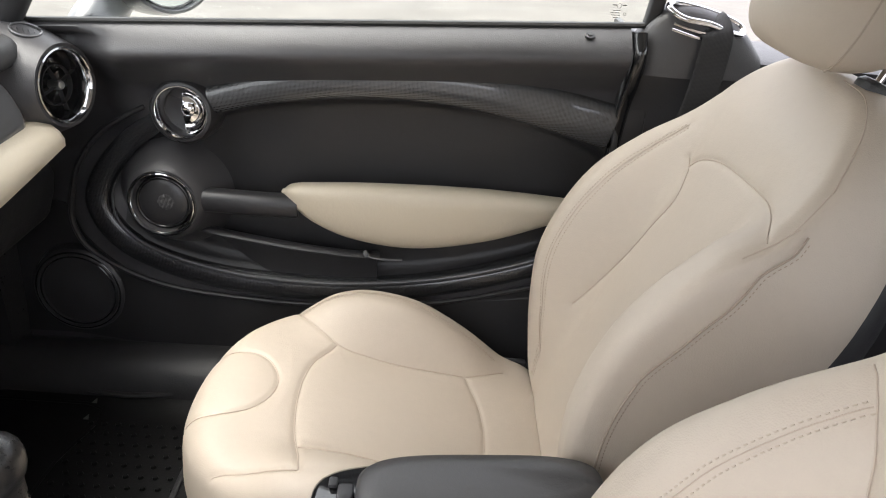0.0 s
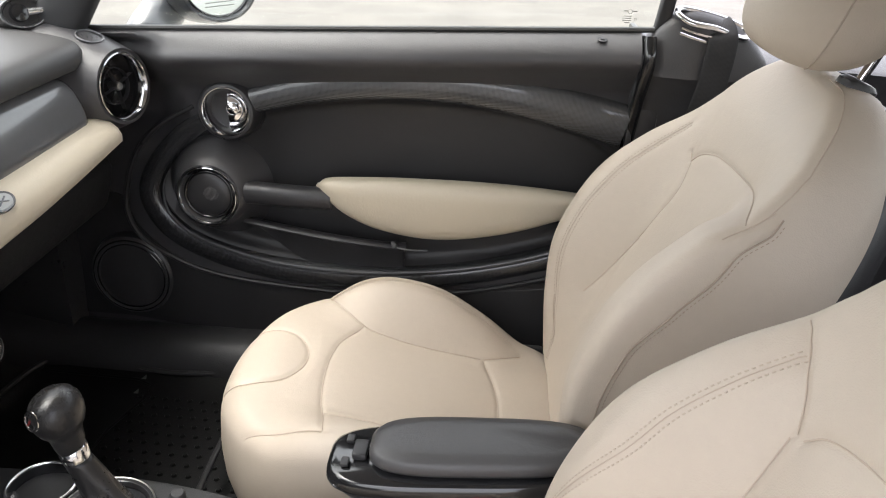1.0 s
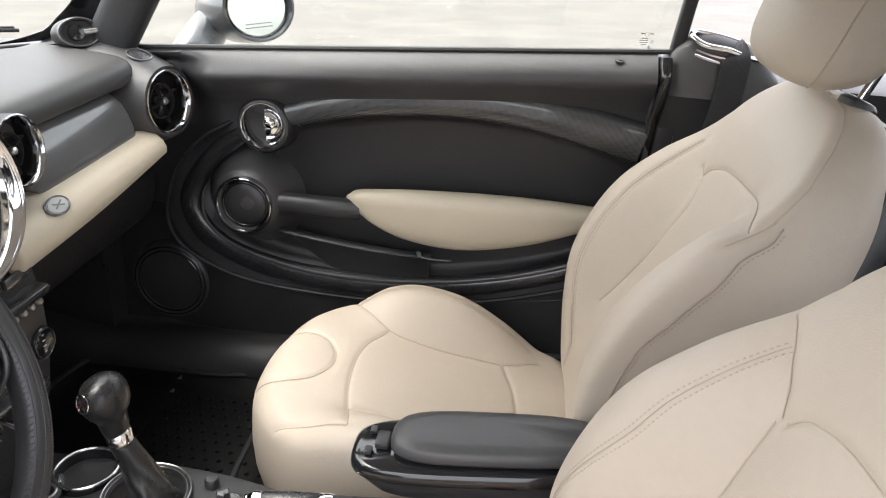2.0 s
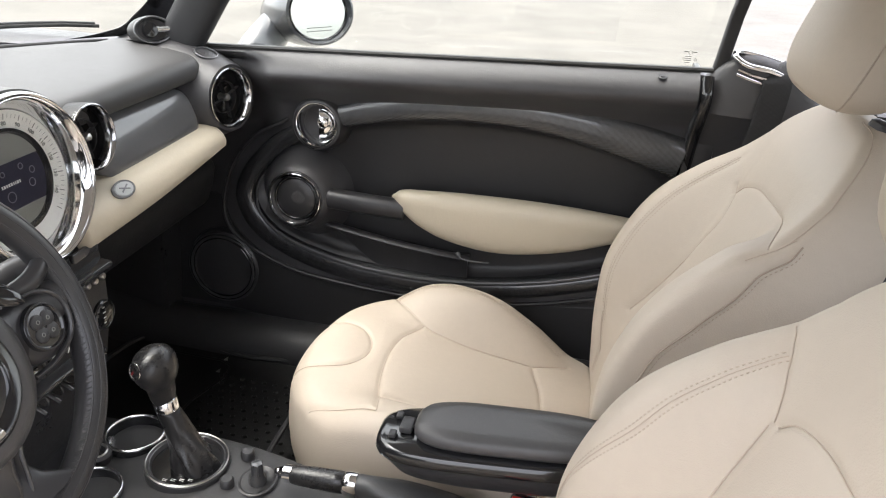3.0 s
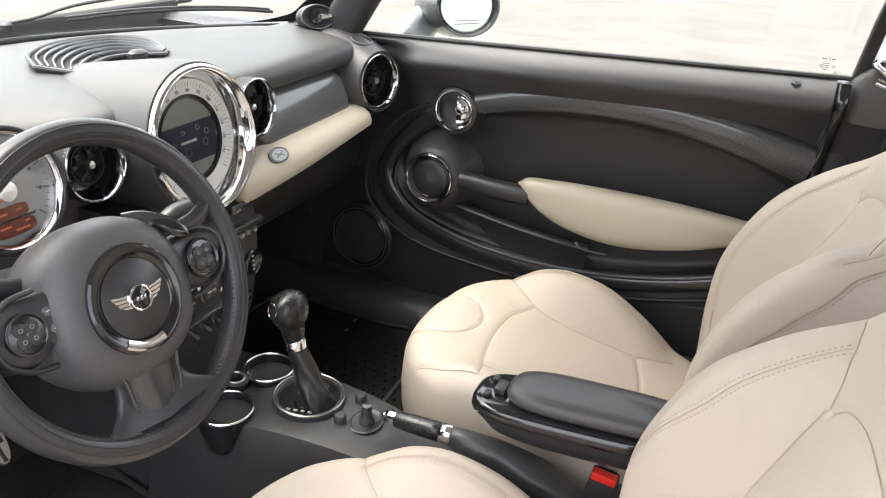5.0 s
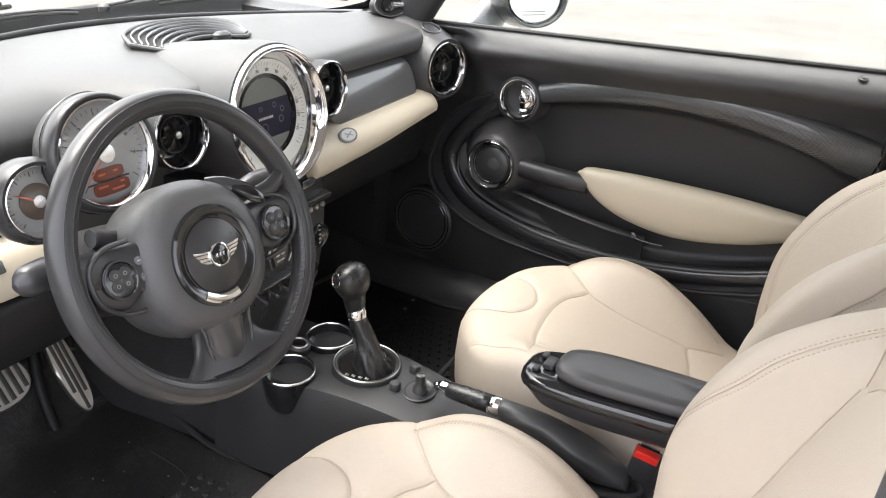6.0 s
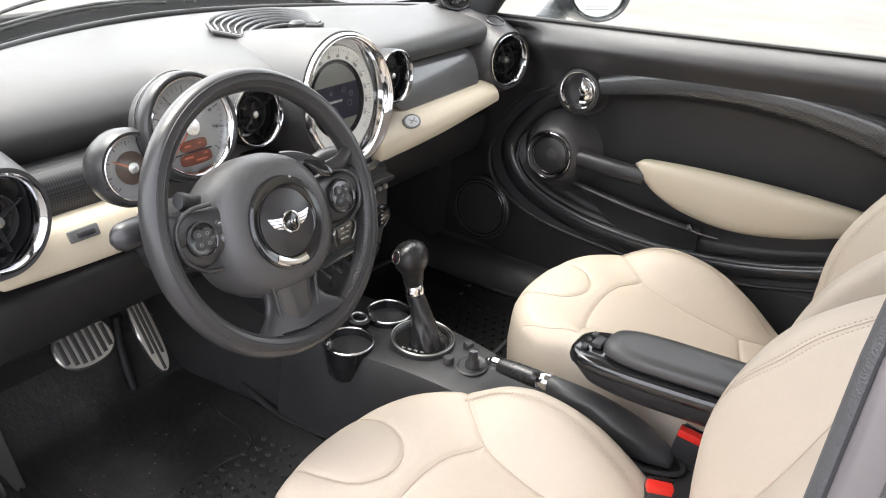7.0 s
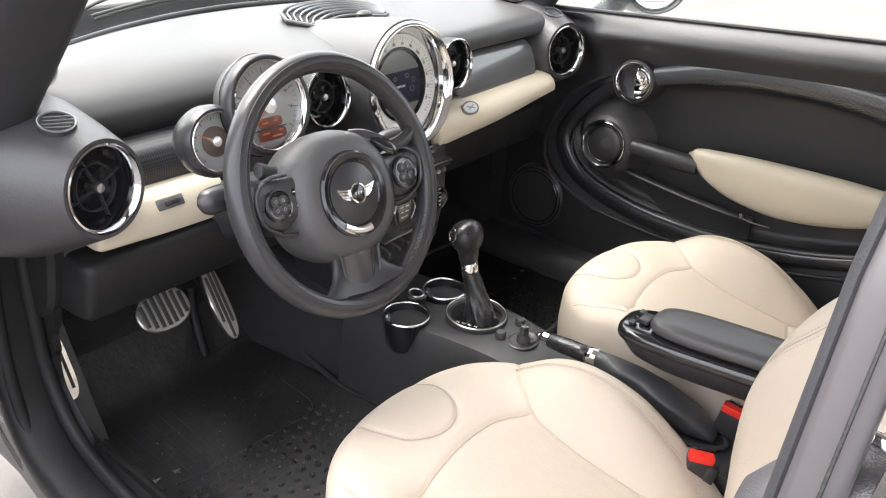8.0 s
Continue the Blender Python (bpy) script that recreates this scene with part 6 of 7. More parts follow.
# armrest between the seats
rest = thing("armrest_box", (0.20, 0.030, 0.50), "black armrest box with padded lid between the seats", "armrest")
AY = 0.022


def tub(rows_):
    """A long rounded box that rises and narrows slightly towards the rear."""
    return loft([[(x, AY + y + (0.055 * (x - 0.02) if y < 0 else 0.02 * (x - 0.02)), z + 0.045 * (x - 0.02)) for x, y in [(cx + a, b) for a, b in oval(l, w, 56, 3.4)]] for cx, l, w, z in rows_])


part("box", tub([(0.190, 0.130, 0.040, 0.523), (0.182, 0.148, 0.050, 0.534), (0.174, 0.160, 0.0565, 0.557), (0.172, 0.163, 0.058, 0.566)]), HARD, rest, "black plastic box", 60)
part("frame", tub([(0.172, 0.165, 0.0595, 0.563), (0.172, 0.167, 0.061, 0.570), (0.172, 0.165, 0.0595, 0.580), (0.172, 0.159, 0.054, 0.583)]), GLOSS, rest, "glossy black frame", 60)
part("lid", tub([(0.195, 0.133, 0.046, 0.586), (0.195, 0.137, 0.050, 0.592), (0.195, 0.137, 0.050, 0.600), (0.196, 0.132, 0.045, 0.607), (0.198, 0.112, 0.030, 0.610)]), ARMLEATHER, rest, "padded grey-black lid", 180)
part("latch", block((0.046, AY, 0.590), (0.018, 0.030, 0.010), 0.003), HARD, rest, "black lid latch")
part("hinge_pin", block((0.030, AY - 0.020, 0.587), (0.010, 0.014, 0.006), 0.002), HARD, rest)
part("hinge_pin", block((0.030, AY + 0.022, 0.587), (0.010, 0.014, 0.006), 0.002), HARD, rest)
part("stalk", block((0.31, AY + 0.01, 0.487), (0.04, 0.05, 0.115), 0.012), HARD, rest)

# belt buckles
for x, y, lab in ((0.2135, 0.024, "passenger"), (0.210, -0.103, "driver")):
    b_ = thing("belt_buckle", (x, y, 0.40), "black seat belt buckle with red release button", "belt buckle", "belt buckles")
    up_, yaw = (0.013, 4) if lab == "passenger" else (0.0, 30)
    part("stem", block((x + 0.014, y, 0.415 + up_ / 2), (0.022, 0.018, 0.10 + up_), 0.005, (0, 12, yaw)), HARD, b_)
    part("body", block((x + 0.004, y, 0.452 + up_), (0.042, 0.026, 0.055), 0.004, (0, 8, yaw)), HARD, b_)
    part("release", block((x + 0.006, y - 0.006, 0.4765 + up_), (0.038, 0.016, 0.014), 0.002, (0, 8, yaw)), RED, b_, "red release button")
    part("slot", block((x + 0.007, y + 0.009, 0.4800 + up_), (0.030, 0.005, 0.006), 0.001, (0, 8, yaw)), GLOSS, b_)

# pedals
def pedal(name, label, at, along, half_a, half_b, slots, arm_to):
    at = Vector(at)
    root = thing(name, at, label, "pedal", "pedals")
    e, f, a = frame_of(along)
    part("pad", plate(oval(half_a, half_b, 40, 2.3), 0.010, lambda p, q, h: at + e * p + f * q + a * h, 0.003), SATIN, root, "brushed steel pad")
    for c, l, turn_ in slots:
        if turn_:
            part("rubber_slot", sweep([at + e * c + f * (-l) + a * 0.010, at + e * c + f * l + a * 0.010], (0.0043, 0.0024), 10, up=a, power=3), RUBBER, root)
        else:
            part("rubber_slot", sweep([at + e * c[0] + f * c[1] + a * 0.010 - f * l, at + e * c[0] + f * c[1] + a * 0.010 + f * l], (0.0034, 0.0022), 8, up=a), RUBBER, root)
    part("arm", sweep(spline([at - a * 0.002, at - a * 0.03 + Vector((0, 0, 0.03)), Vector(arm_to)], 14), (0.010, 0.006), 8), HARD, root)
    return root


pedal("brake_pedal", "oval steel brake pedal with rubber ribs", (-0.765, -0.392, 0.458), (0.80, 0.0, 0.60), 0.056, 0.043, [(-0.042 + 0.014 * k, 0.034 * math.sqrt(max(0.1, 1 - ((-0.042 + 0.014 * k) / 0.056) ** 2)), True) for k in range(7)], (-0.90, -0.38, 0.64))
gas = pedal("accelerator_pedal", "long steel accelerator pedal with rubber ribs", (-0.755, -0.272, 0.430), (0.85, 0.02, 0.50), 0.022, 0.088, [((-0.010, 0.005), 0.050, False), ((0.0, -0.002), 0.080, False), ((0.010, 0.005), 0.056, False)], (-0.90, -0.27, 0.50))
part("linkage", sweep(spline([(-0.885, -0.250, 0.40), (-0.865, -0.262, 0.352), (-0.835, -0.272, 0.300), (-0.810, -0.279, 0.268)], 16), [(0.011, 0.008)] * 14 + [(0.010, 0.008), (0.0075, 0.006)], 12), FRAMEBLACK, gas, "black lever down to the floor")
foot = thing("foot_rest", (-0.86, -0.555, 0.30), "steel-faced foot rest beside the door post", "foot rest")
FN = Vector((0.92, 0, 0.39)).normalized()
FE, FF, FA = frame_of(FN)
FC = Vector((-0.785, -0.596, 0.425))
part("wedge", block(FC - FN * 0.050 + Vector((-0.01, -0.004, -0.03)), (0.09, 0.105, 0.34), 0.012, (0, -23, 0)), mat("grey_moulding", (0.085, 0.086, 0.085), 0.5, vary=0.1, grain=0.3), foot, "grey moulded wedge")
part("plate", plate(oval(0.022, 0.070, 40, 3.0), 0.006, lambda a, b, h: FC + Vector((0, a, 0)) + Vector((-0.39, 0, 0.92)) * b + FN * h, 0.002), BRIGHT, foot, "brushed steel plate")
for a in (-0.006, 0.010):
    part("rubber_slot", sweep([FC + Vector((-0.39 * b, a, 0.92 * b)) + FN * 0.006 for b in (-0.048, 0.048)], (0.0030, 0.0016), 8, up=FN), RUBBER, foot)

# rubber mats with raised studs
def mat_thing(y0, y1, x0, x1, label, seed, mx, my, rubber):
    root = thing("floor_mat", ((x0 + x1) / 2, (y0 + y1) / 2, FLOOR), label, "floor mat", "floor mats")
    def fz(x, y):
        return floor_height(x, y) + 0.006 + 0.003 * math.sin(9 * x + 4 * y)
    def f(u, v):
        return (u, v, fz(u, v))
    part("sheet", sheet(f, lin(x0, x1, 40), lin(y0, y1, 24), 0.006, (0, 0, -1)), rubber, root, "ribbed black rubber sheet", 60)
    part("raised_edge", sweep(spline([(x0, y0, fz(x0, y0) + 0.006), ((x0 + x1) / 2, y0, fz((x0 + x1) / 2, y0) + 0.006), (x1, y0, fz(x1, y0) + 0.006), (x1, y1, fz(x1, y1) + 0.006), ((x0 + x1) / 2, y1, fz((x0 + x1) / 2, y1) + 0.006), (x0, y1, fz(x0, y1) + 0.006)], 80, True), (0.006, 0.005), 8, closed=True), RUBBER, root)
    studs = bmesh.new()
    random.seed(seed)
    nx, ny = int((x1 - x0 - 0.06) / 0.026), int((y1 - y0 - 0.05) / 0.026)
    for i in range(nx):
        for j in range(ny):
            x, y = x0 + 0.04 + i * 0.026 + (0.013 if j % 2 else 0), y0 + 0.03 + j * 0.026
            if x < (-0.525 if seed == 2 else -0.505):
                continue
            z = fz(x, y)
            sr = 0.0072 if seed == 2 else 0.006
            base_ = [studs.verts.new((x + sr * math.cos(w), y + sr * math.sin(w), z - 0.001)) for w in lin(0, 2 * math.pi, 9)[:-1]]
            tip_ = [studs.verts.new((x + 0.68 * sr * math.cos(w), y + 0.68 * sr * math.sin(w), z + 0.7 * sr)) for w in lin(0, 2 * math.pi, 9)[:-1]]
            for k in range(8):
                studs.faces.new((base_[k], base_[(k + 1) % 8], tip_[(k + 1) % 8], tip_[k]))
            studs.faces.new(tip_)
    tagged(part("studs", studs, STUDRUBBER if seed == 2 else rubber, root, "small raised studs"), kind="stuff")
    if seed == 1:
        part("heel_edge", sweep([(x, y, fz(x, y) + 0.003) for x, y in ((-0.72, 0.555), (-0.53, 0.555), (-0.50, 0.545), (-0.495, 0.50), (-0.52, 0.40), (-0.53, 0.20))], (0.0030, 0.0026), 8), rubber, root, "raised edge of the heel pad")
    if seed == 2:
        part("heel_edge", sweep(spline([(x, y, fz(x, y) + 0.0015) for x, y in ((-0.548, -0.535), (-0.536, -0.46), (-0.528, -0.38), (-0.522, -0.30), (-0.512, -0.245), (-0.545, -0.215), (-0.64, -0.205))], 60), (0.0028, 0.0024), 8), rubber, root, "raised edge of the heel pad")
        for k in range(7):
            y = -0.560 + 0.022 * k
            part("rib", sweep([(x, y - 0.10 * (x + 0.66) * k / 7, fz(x, y) + 0.001) for x in lin(-0.80 + 0.01 * k, -0.545, 24)], (0.0036, 0.0030), 8), rubber, root)
    for k in range(2):
        x, y = mx, my + 0.040 * k
        part("mark", plate([(-0.007, -0.005), (0.007, 0.0), (-0.007, 0.005)], 0.002, lambda a, b, h: Vector((x + b, y + a, fz(x, y) + 0.004 + h))), SCREENTOP, root, "small pale moulded mark")
    return root


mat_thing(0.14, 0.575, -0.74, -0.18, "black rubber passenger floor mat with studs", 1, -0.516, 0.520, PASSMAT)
mat_thing(-0.575, -0.14, -0.90, -0.20, "worn black rubber driver floor mat with studs and grit", 2, -0.575, -0.555, MATRUBBER)
random.seed(0)


# ---- seats ----
def padded(outline, centre, top, wall, place, seams, nt=400, nr=120, roll=0.045, groove=0.0024, width=0.0040, puff=0.0045, creases=()):
    """A stitched cushion: outline (a, b) round centre, top(a, b) its height, wall the depth of its sides, seams sunk into the top.
    Returns the bmesh and a function that gives the height of the finished top."""
    ring_pts = dense(outline, nt, True)
    c = np.array(centre)
    lines = np.concatenate(seams) if seams else np.zeros((0, 2))
    soft = np.concatenate(creases) if creases else np.zeros((0, 2))

    rim_angle = np.unwrap(np.arctan2(ring_pts[:, 1] - c[1], ring_pts[:, 0] - c[0]))
    rim_order = np.argsort(np.mod(rim_angle, 2 * math.pi))
    rim_sorted = np.mod(rim_angle, 2 * math.pi)[rim_order]
    rim_length = np.hypot(ring_pts[:, 0] - c[0], ring_pts[:, 1] - c[1])[rim_order]

    def full(a, b):
        """The finished top with its rounded edge."""
        p, q = a - c[0], b - c[1]
        e = float(np.interp(math.atan2(q, p) % (2 * math.pi), rim_sorted, rim_length, period=2 * math.pi)) - math.hypot(p, q)
        z = height(a, b, e)
        if e < roll:
            z -= roll - math.sqrt(max(0.0, roll * roll - (roll - max(0.0, e)) ** 2))
        return z

    def height(a, b, edge):
        z = top(a, b)
        if len(lines):
            d = float(np.min(np.hypot(lines[:, 0] - a, lines[:, 1] - b)))
            z += puff * (1 - math.exp(-d / 0.022)) - groove * math.exp(-(d / width) ** 2)
        if len(soft):
            d = float(np.min(np.hypot(soft[:, 0] - a, soft[:, 1] - b)))
            z -= 0.5 * groove * math.exp(-(d / (2.2 * width)) ** 2)
        return z

    rows = []
    inner = [((i + 0.02) / (nr - 1)) ** 0.85 for i in range(nr)]
    for r in inner:
        row = []
        for k in range(nt):
            v = ring_pts[k] - c
            length = float(np.hypot(*v))
            e = (1 - r) * length
            a, b = c + v * r
            z = height(a, b, e)
            if e < roll:
                z -= roll - math.sqrt(max(0.0, roll * roll - (roll - e) ** 2))
            row.append(place(a, b, z))
        rows.append(row)
    edge_low = []
    for k in range(nt):
        a, b = ring_pts[k]
        edge_low.append(top(a, b) - roll)
    for d, inset in ((0.15, -0.002), (0.4, -0.004), (0.7, -0.002), (0.92, 0.004), (1.0, 0.016)):
        row = []
        for k in range(nt):
            v = ring_pts[k] - c
            length = float(np.hypot(*v))
            a, b = c + v * (1 - inset / length)
            lo = wall(a, b)
            row.append(place(a, b, edge_low[k] + (lo - edge_low[k]) * d))
        rows.append(row)
    return loft(rows), full


def stitches(line, height, place, offset=0.0, step=0.0055, long=0.0027, thick=0.00042, lift=0.0008):
    """Short threads along a line on a cushion, beside it by offset."""
    out_v, out_f = [], []
    seg = np.hypot(*np.diff(line, axis=0).T)
    total = np.concatenate([[0], np.cumsum(seg)])
    s = step
    while s < total[-1] - step:
        ends = []
        for q in (s - long / 2, s + long / 2):
            i = min(int(np.searchsorted(total, q)), len(line) - 1) - 1
            f = (q - total[i]) / max(1e-9, total[i + 1] - total[i])
            d = (line[i + 1] - line[i]) / max(1e-9, np.hypot(*(line[i + 1] - line[i])))
            ends.append((line[i] + (line[i + 1] - line[i]) * f + offset * np.array((-d[1], d[0])), np.array((-d[1], d[0]))))
        base = len(out_v)
        for p, nrm in ends:
            for w in (-1, 1):
                a, b = p + nrm * thick * w
                z = height(a, b)
                out_v += [place(a, b, z - 0.0015), place(a, b, z + lift)]
        out_f += [tuple(base + i for i in f) for f in ((0, 1, 3, 2), (4, 6, 7, 5), (0, 4, 5, 1), (2, 3, 7, 6), (1, 5, 7, 3), (0, 2, 6, 4))]
        s += step
    me = bpy.data.meshes.new("threads")
    me.from_pydata([tuple(v) for v in out_v], [], out_f)
    bm = bmesh.new()
    bm.from_mesh(me)
    bpy.data.meshes.remove(me)
    return bm


def thread(line, height, place, r=0.0008):
    """A thin sunk seam thread along a line on a cushion."""
    return sweep([place(a, b, height(a, b) + 0.0011) for a, b in line[1:-1:2]], r, 6, up=(0.3, 0.1, 1))


def seat(centre, lean, shift, label, grow=0.0):
    """A bucket seat; lean: degrees by which its back stands more upright; grow: 1 for the squarer, longer cushion."""
    root = thing("car_seat", (0.05, centre, FLOOR), label, "car seat", "front seats")

    # cushion: a is x, b is the way across
    cz = ([-0.24, -0.17, -0.10, -0.02, 0.10, 0.20, 0.34], [0.478, 0.502, 0.497, 0.484, 0.452, 0.424, 0.390])
    crest = ([-0.16, -0.10, -0.04, 0.02, 0.10, 0.18, 0.26, 0.33], [0.0, 0.010, 0.040, 0.058, 0.062, 0.040, 0.004, 0.0])

    def top(a, b):
        w = abs(b)
        z = interp(a, *cz) - 0.006 * (1 - min(1, (w / 0.118) ** 2)) * smooth(-0.08, 0.02, a)
        z += interp(a, *crest) * smooth(0.105, 0.205, w)
        return z - 0.012 * smooth(-0.05, -0.2, a) * (w / 0.2) ** 2

    half = [(-0.232, 0.0), (-0.226, 0.07), (-0.205, 0.125), (-0.165, 0.175), (-0.10, 0.222), (-0.02, 0.248), (0.08, 0.254), (0.18, 0.25), (0.26, 0.238), (0.33, 0.20)]
    half = [(a - 0.012 * grow * smooth(0.0, -0.15, a), b + (0.004 + 0.005 * grow) * smooth(0.05, 0.2, b)) for a, b in half]
    outline = half + [(0.345, 0.0)] + [(a, -b) for a, b in reversed(half[1:])]
    side_seam = [(-0.125, 0.235), (-0.087, 0.175), (-0.027, 0.127), (0.03, 0.117), (0.10, 0.119), (0.192, 0.131)]
    arc = [(-0.027, 0.127), (-0.056, 0.076), (-0.065, 0.03), (-0.066, 0.0), (-0.064, -0.04), (-0.057, -0.090), (-0.046, -0.131), (-0.035, -0.172), (-0.027, -0.211)]
    rear = [(0.192, 0.131), (0.214, 0.07), (0.222, 0.0), (0.214, -0.07), (0.192, -0.131)]
    front = [(-0.150, -0.184), (-0.103, -0.193), (-0.062, -0.203), (-0.027, -0.211)]
    pad = [(-0.222, 0.075), (-0.175, 0.078), (-0.130, 0.062), (-0.104, 0.022), (-0.104, -0.022), (-0.130, -0.062), (-0.175, -0.078), (-0.222, -0.075)]
    pad = [(a, b * (1 - 0.14 * grow) if b > 0 else b) for a, b in pad]
    seams = []
    for s in (1, -1):
        seams.append(dense([(a, s * b) for a, b in side_seam] if s > 0 else [(-0.046, -0.131)] + [(a, -b) for a, b in side_seam[3:]]))
        seams.append(dense([(0.192, s * 0.131), (0.225, s * 0.150), (0.262, s * 0.178)], 60))
    seams += [dense(arc, 220), dense(rear), dense(pad, 220), dense(front)]

    def place(a, b, z):
        return Vector((a, centre + b, z))

    def low(a, b):
        return 0.315 + 0.02 * smooth(0.1, 0.3, a)

    far = [(-0.105, 0.186), (-0.055, 0.205), (0.0, 0.218), (0.05, 0.222), (0.12, 0.217), (0.19, 0.207), (0.25, 0.193)]
    edge = [dense(far),
            dense([(0.06, -0.235), (0.12, -0.236), (0.18, -0.233), (0.25, -0.214)])]
    body, high = padded(outline, (0.05, 0.0), top, low, place, seams, roll=0.036 - 0.004 * grow, creases=edge)
    cushion = part("cushion", body, LEATHER, root, "beige leather seat cushion", 180)
    for line in seams:
        part("seam", thread(line, high, place), SEAM, cushion)
    for e, o in ((edge[0], 0.0042), (edge[0], -0.0042), (edge[1], 0.0042), (edge[1], -0.0042)):
        tagged(part("stitching", stitches(e, high, place, o), THREAD, cushion, "fine row of stitching on the bolster"), kind="stuff")
    for line in edge:
        part("bolster_seam", thread(line, high, place, 0.0005), SEAM, cushion)
    # a welt round the lower front edge
    welt = [place(a * 1.0, b, 0.405 + 0.012 * (a + 0.23)) for a, b in [(-0.05, 0.246), (-0.10, 0.224), (-0.165, 0.178), (-0.206, 0.127), (-0.2275, 0.07), (-0.2335, 0.0), (-0.2275, -0.07), (-0.206, -0.127), (-0.165, -0.178), (-0.10, -0.224), (-0.05, -0.246)]]
    part("welt", sweep(spline(welt, 60), 0.0025, 8), LEATHER, cushion)

    # seat base and rail
    part("base", block((0.08, centre, 0.30), (0.46, 0.42, 0.06), 0.02), HARD, root, "black plastic seat base")
    for s in (1, -1):
        part("rail", block((0.05, centre + s * 0.17, 0.262), (0.56, 0.03, 0.03), 0.006), SATIN, root)
        part("side_cover", block((0.16, centre + s * 0.247, 0.355), (0.30, 0.02, 0.075), 0.009), HARD, root)
    part("adjuster_loop", sweep(spline([(-0.16, centre + 0.21, 0.30), (-0.235, centre + 0.195, 0.305), (-0.262, centre + 0.12, 0.305), (-0.262, centre - 0.12, 0.305), (-0.235, centre - 0.195, 0.305), (-0.16, centre - 0.21, 0.30)], 40), 0.006, 8), HARD, root, "black tube under the front edge")

    # backrest: a runs up the back, b across, height out of it
    t = radians(23 - lean)
    up = Vector((math.sin(t), 0, math.cos(t)))
    out = Vector((-math.cos(t), 0, math.sin(t)))
    foot = Vector((0.325 + shift, centre, 0.42))

    def back(a, b, z):
        return foot + up * a + out * z + Vector((0, b, 0))

    swell = ([-0.02, 0.03, 0.11, 0.20, 0.29, 0.37, 0.45, 0.51, 0.56], [0.015, 0.030, 0.062, 0.088, 0.090, 0.078, 0.048, 0.018, 0.0])

    def top2(a, b):
        w = abs(b)
        z = 0.006 + 0.012 * math.sin(math.pi * min(1, max(0, a / 0.65)))
        z += interp(a, *swell) * smooth(0.10, 0.205, w) * (0.40 if lean and b < 0 else 1.0)
        if b < 0 and not lean:
            z += 0.014 * smooth(0.12, 0.205, w) * smooth(0.495, 0.45, a) * smooth(0.10, 0.34, a)
        return z - 0.020 * smooth(0.55, 0.66, a)

    half2 = [(-0.03, 0.0), (-0.028, 0.12), (-0.005, 0.19), (0.06, 0.225), (0.15, 0.245), (0.26, 0.25), (0.36, 0.243), (0.44, 0.222), (0.51, 0.198), (0.57, 0.172), (0.62, 0.145), (0.652, 0.10), (0.658, 0.05)]
    outline2 = [(a, b - (0.0 if lean else 0.006) * smooth(0.05, 0.15, b)) for a, b in half2] + [(0.659, 0.0)] + [(a, -b - 0.024 * smooth(0.30, 0.46, a) * smooth(0.655, 0.56, a)) for a, b in reversed(half2[1:])]
    if lean:
        panel = [(0.02, 0.10), (0.09, 0.125), (0.18, 0.118), (0.27, 0.112), (0.36, 0.114), (0.453, 0.118)]
    else:
        panel = [(0.165, 0.137), (0.204, 0.127), (0.278, 0.112), (0.352, 0.096), (0.411, 0.082), (0.455, 0.105)]
    seams2 = []
    arch = [(0.454, 0.108), (0.474, 0.088), (0.491, 0.040), (0.498, -0.015), (0.502, -0.080), (0.503, -0.130), (0.499, -0.180), (0.484, -0.222)]
    seams2 += [dense(panel), dense(arch, 220)]
    seams2.append(dense([(0.453, 0.115), (0.482, 0.133), (0.513, 0.166), (0.520, 0.180)] if lean else [(0.454, 0.106), (0.459, 0.112), (0.464, 0.118)], 160 if lean else 30))
    seams2.append(dense([(0.462, -0.232), (0.484, -0.224), (0.502, -0.219), (0.512, -0.217)]))
    if not lean:
        seams2.append(dense([(0.118, 0.178), (0.085, 0.172), (0.050, 0.160)], 60))
    loop = dense(outline2, 400, True)
    shoulder = np.array([(a - 0.006 * (a - 0.30) / math.hypot(a - 0.30, b), b - 0.006 * b / math.hypot(a - 0.30, b)) for a, b in loop if b < -0.03 and a > 0.505])
    seams2.append(shoulder)
    side = np.array(sorted((a, b) for a, b in loop if b < -0.1))

    def flank(q, lift=0.0):
        """The stitched seam that runs from the shoulder down the side of the bolster; q from 0 at its foot to 1."""
        a = 0.02 + 0.49 * q
        b = float(np.interp(a, side[:, 0], side[:, 1]))
        drop = 0.024 + 0.020 * smooth(0.50, 0.40, a) - 0.010 * smooth(0.36, 0.29, a) - 0.008 * smooth(0.485, 0.52, a)
        return back(a, b - 0.0040 - lift, top2(a, b) - drop)

    def deep(a, b):
        return -0.105 + 0.02 * smooth(0.5, 0.66, a)

    low_edge = [(0.0, 0.222), (0.10, 0.226), (0.20, 0.214), (0.275, 0.194)] if lean else [(0.0, 0.150), (0.10, 0.168), (0.20, 0.180), (0.285, 0.182)]
    inner = low_edge + [(0.34, 0.179), (0.40, 0.175), (0.455, 0.166), (0.505, 0.153)]
    edge2 = [dense(inner)]
    body, high2 = padded(outline2, (0.30, 0.0), top2, deep, back, seams2, roll=0.021, creases=edge2[:1])
    rest = part("backrest", body, LEATHER, root, "beige leather backrest with deep side bolsters", 180)
    for line in seams2:
        part("seam", thread(line, high2, back), SEAM, rest)
    for e, o in ((edge2[0], 0.0042), (edge2[0], -0.0042)):
        tagged(part("stitching", stitches(e, high2, back, o), THREAD, rest, "fine row of stitching on the bolster"), kind="stuff")
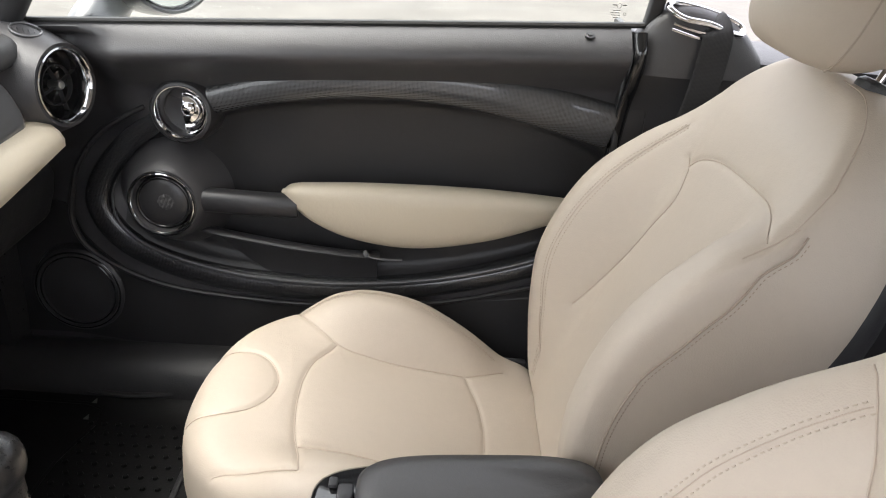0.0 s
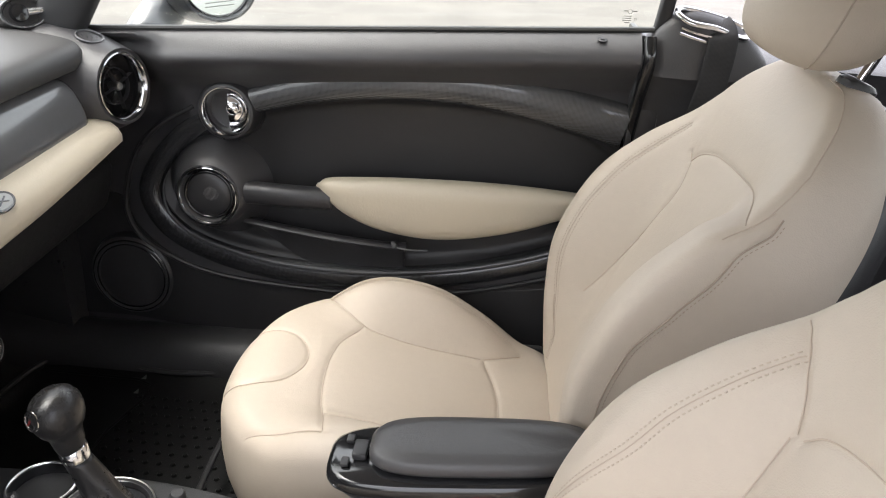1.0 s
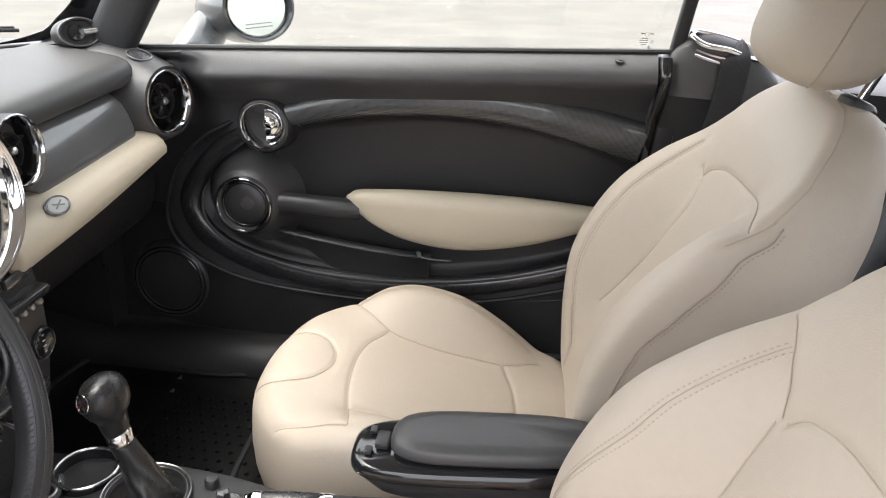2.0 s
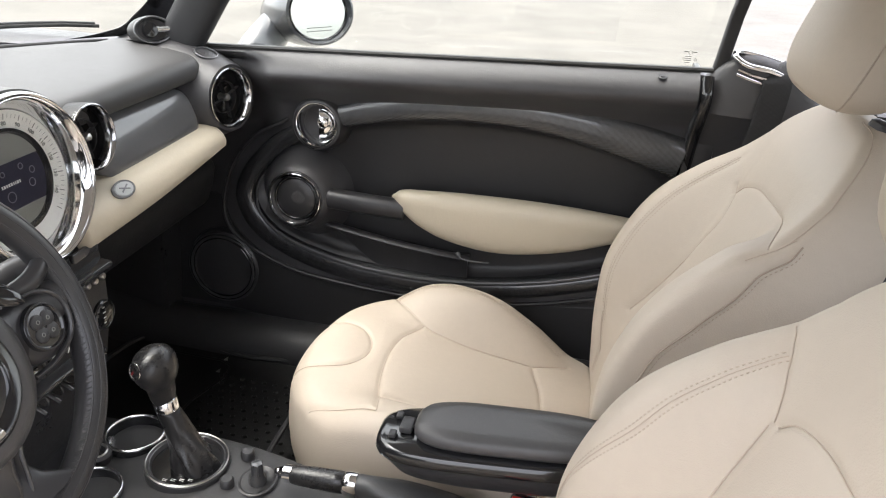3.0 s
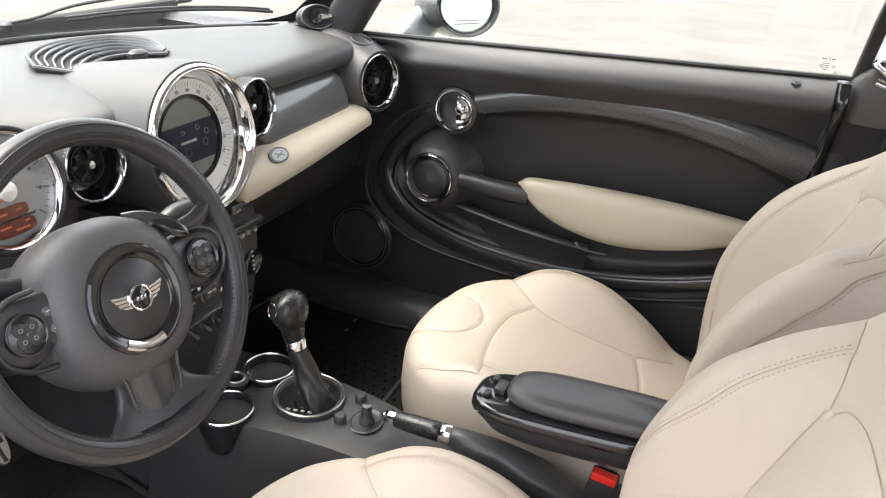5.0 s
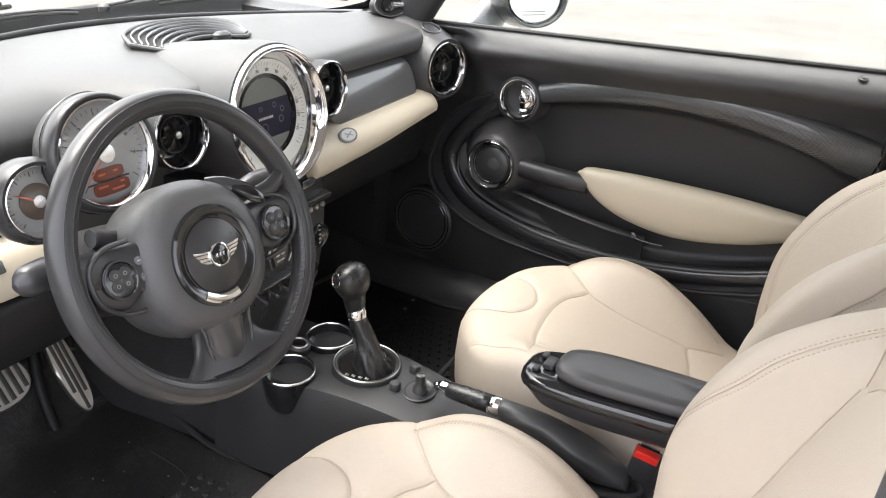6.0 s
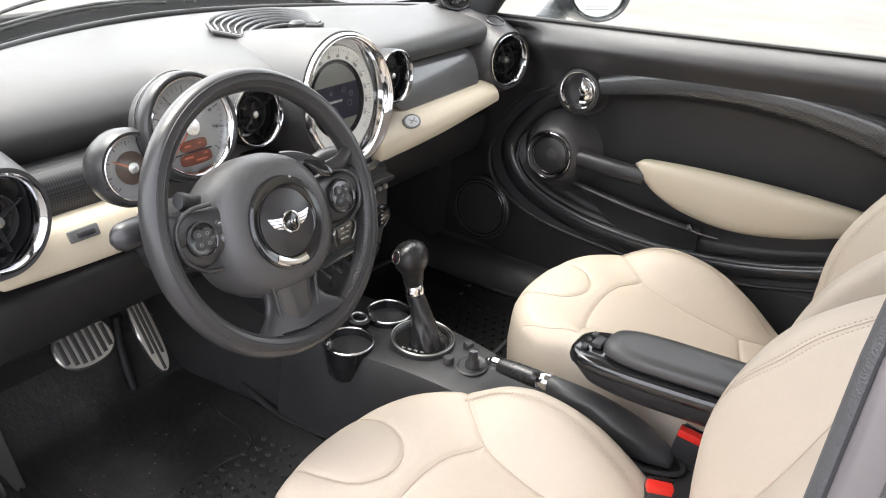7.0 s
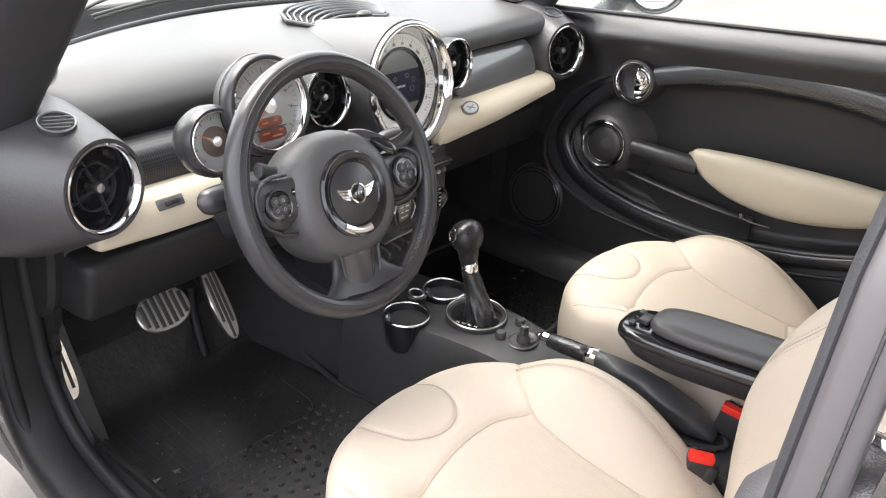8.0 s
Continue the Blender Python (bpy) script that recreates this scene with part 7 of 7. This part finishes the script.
    for line in edge2[:1]:
        part("bolster_seam", thread(line, high2, back, 0.0005), SEAM, rest)
    # the darker thread colour holds the shade of seam and stitches
    part("flank_seam", sweep([flank(q) for q in lin(0, 1, 120)], 0.0013, 6, up=(0, 1, 0)), FLANKSHADE, rest, "seam down the side of the bolster")
    dashes = [sweep([flank(q + d, 0.0004) - out * 0.0055 for d in (-0.0026, 0.0026)], 0.0006, 4, up=(0, 1, 0)) for q in lin(0.01, 0.985, 92)]
    tagged(part("stitching", join(*dashes), FLANKSHADE, rest, "fine row of stitching on the bolster"), kind="stuff")
    part("back_shell", loft([[back(a * k + 0.31 * (1 - k), b * k, z) for a, b in dense(outline2, 80, True)] for k, z in ((0.985, -0.09), (0.985, -0.108), (0.93, -0.13), (0.70, -0.14))]), HARD, root, "black plastic back shell")

    # headrest on two posts
    for s in (1, -1):
        part("headrest_post", sweep([back(0.64, s * 0.063, -0.045), back(0.76, s * 0.063, -0.040)], 0.0062, 12, up=(0, 1, 0)), CHROME, root, "chrome headrest post")
        part("post_sleeve", lathe([(0.022, 0.0), (0.022, 0.008), (0.017, 0.013), (0.009, 0.014)], back(0.655, s * 0.063, -0.045), up, 24, 0.8, 1.2, up=out), HARD, root, "black plastic sleeve")
    rows = []
    for i in range(33):
        q = -1 + 2 * i / 32
        k = max(0.02, (1 - abs(q) ** 3.0)) ** (1 / 2.4)
        a = 0.757 + 0.108 * q
        mid = 0.036 + 0.010 * q
        ring_ = []
        for x, y in oval(0.138 * (0.80 + 0.20 * k) * (k ** 0.4), 0.072 * k, 64, 2.7):
            ring_.append(back(a + 0.010 * (x / 0.138) ** 2 * (1 if q > 0 else -0.3) - 0.40 * (y - 0.012), x, mid + y - 0.022 * (x / 0.138) ** 2))
        rows.append(ring_)
    head = part("headrest", loft(rows), LEATHER, root, "beige leather headrest", 180)
    for k in (4, 28):
        line = [r[k] + (r[k] - back(0.757, 0, 0.036)).normalized() * 0.0004 for r in rows[1:-1]]
        part("seam", sweep(spline(line, 60), 0.0013, 6, up=(0, 1, 0)), THREAD, head)
    return root


seat(0.33, 0.0, 0.0, "beige leather passenger bucket seat with stitched bolsters")
seat(-0.33, 3.5, -0.030, "beige leather driver bucket seat beside the handbrake", 1.0)


# driver's belt guide, the same piece on the other side
mirror_guide = copy_thing(guide, Matrix.Translation((0.450, -0.675, 0.905)))
mirror_guide.scale = (1, -1, 1)
tagged(mirror_guide, "black seat belt guide housing beside the driver's seat", "belt guide", "belt guides")

# grit and dry leaf crumbs on the driver's mat
grit = bmesh.new()
random.seed(11)
for k in range(70):
    x, y = random.uniform(-0.70, -0.25), random.uniform(-0.54, -0.18)
    z = floor_height(x, y) + 0.0095 + 0.003 * math.sin(9 * x + 4 * y)
    r = random.uniform(0.001, 0.0032)
    w0 = random.uniform(0, 6.3)
    low = [grit.verts.new((x + r * random.uniform(0.5, 1.2) * math.cos(w0 + w), y + r * random.uniform(0.5, 1.2) * math.sin(w0 + w), z)) for w in (0, 1.3, 2.6, 3.9, 5.1)]
    tip = grit.verts.new((x, y, z + r * 0.7))
    for a in range(5):
        grit.faces.new((low[a], low[(a + 1) % 5], tip))
    grit.faces.new(list(reversed(low)))
single("grit", grit, mat("dry_grit", (0.20, 0.17, 0.13), 0.9, vary=0.4, vsize=60), "pale grit and leaf crumbs on the mat", "grit", kind="stuff")
random.seed(0)
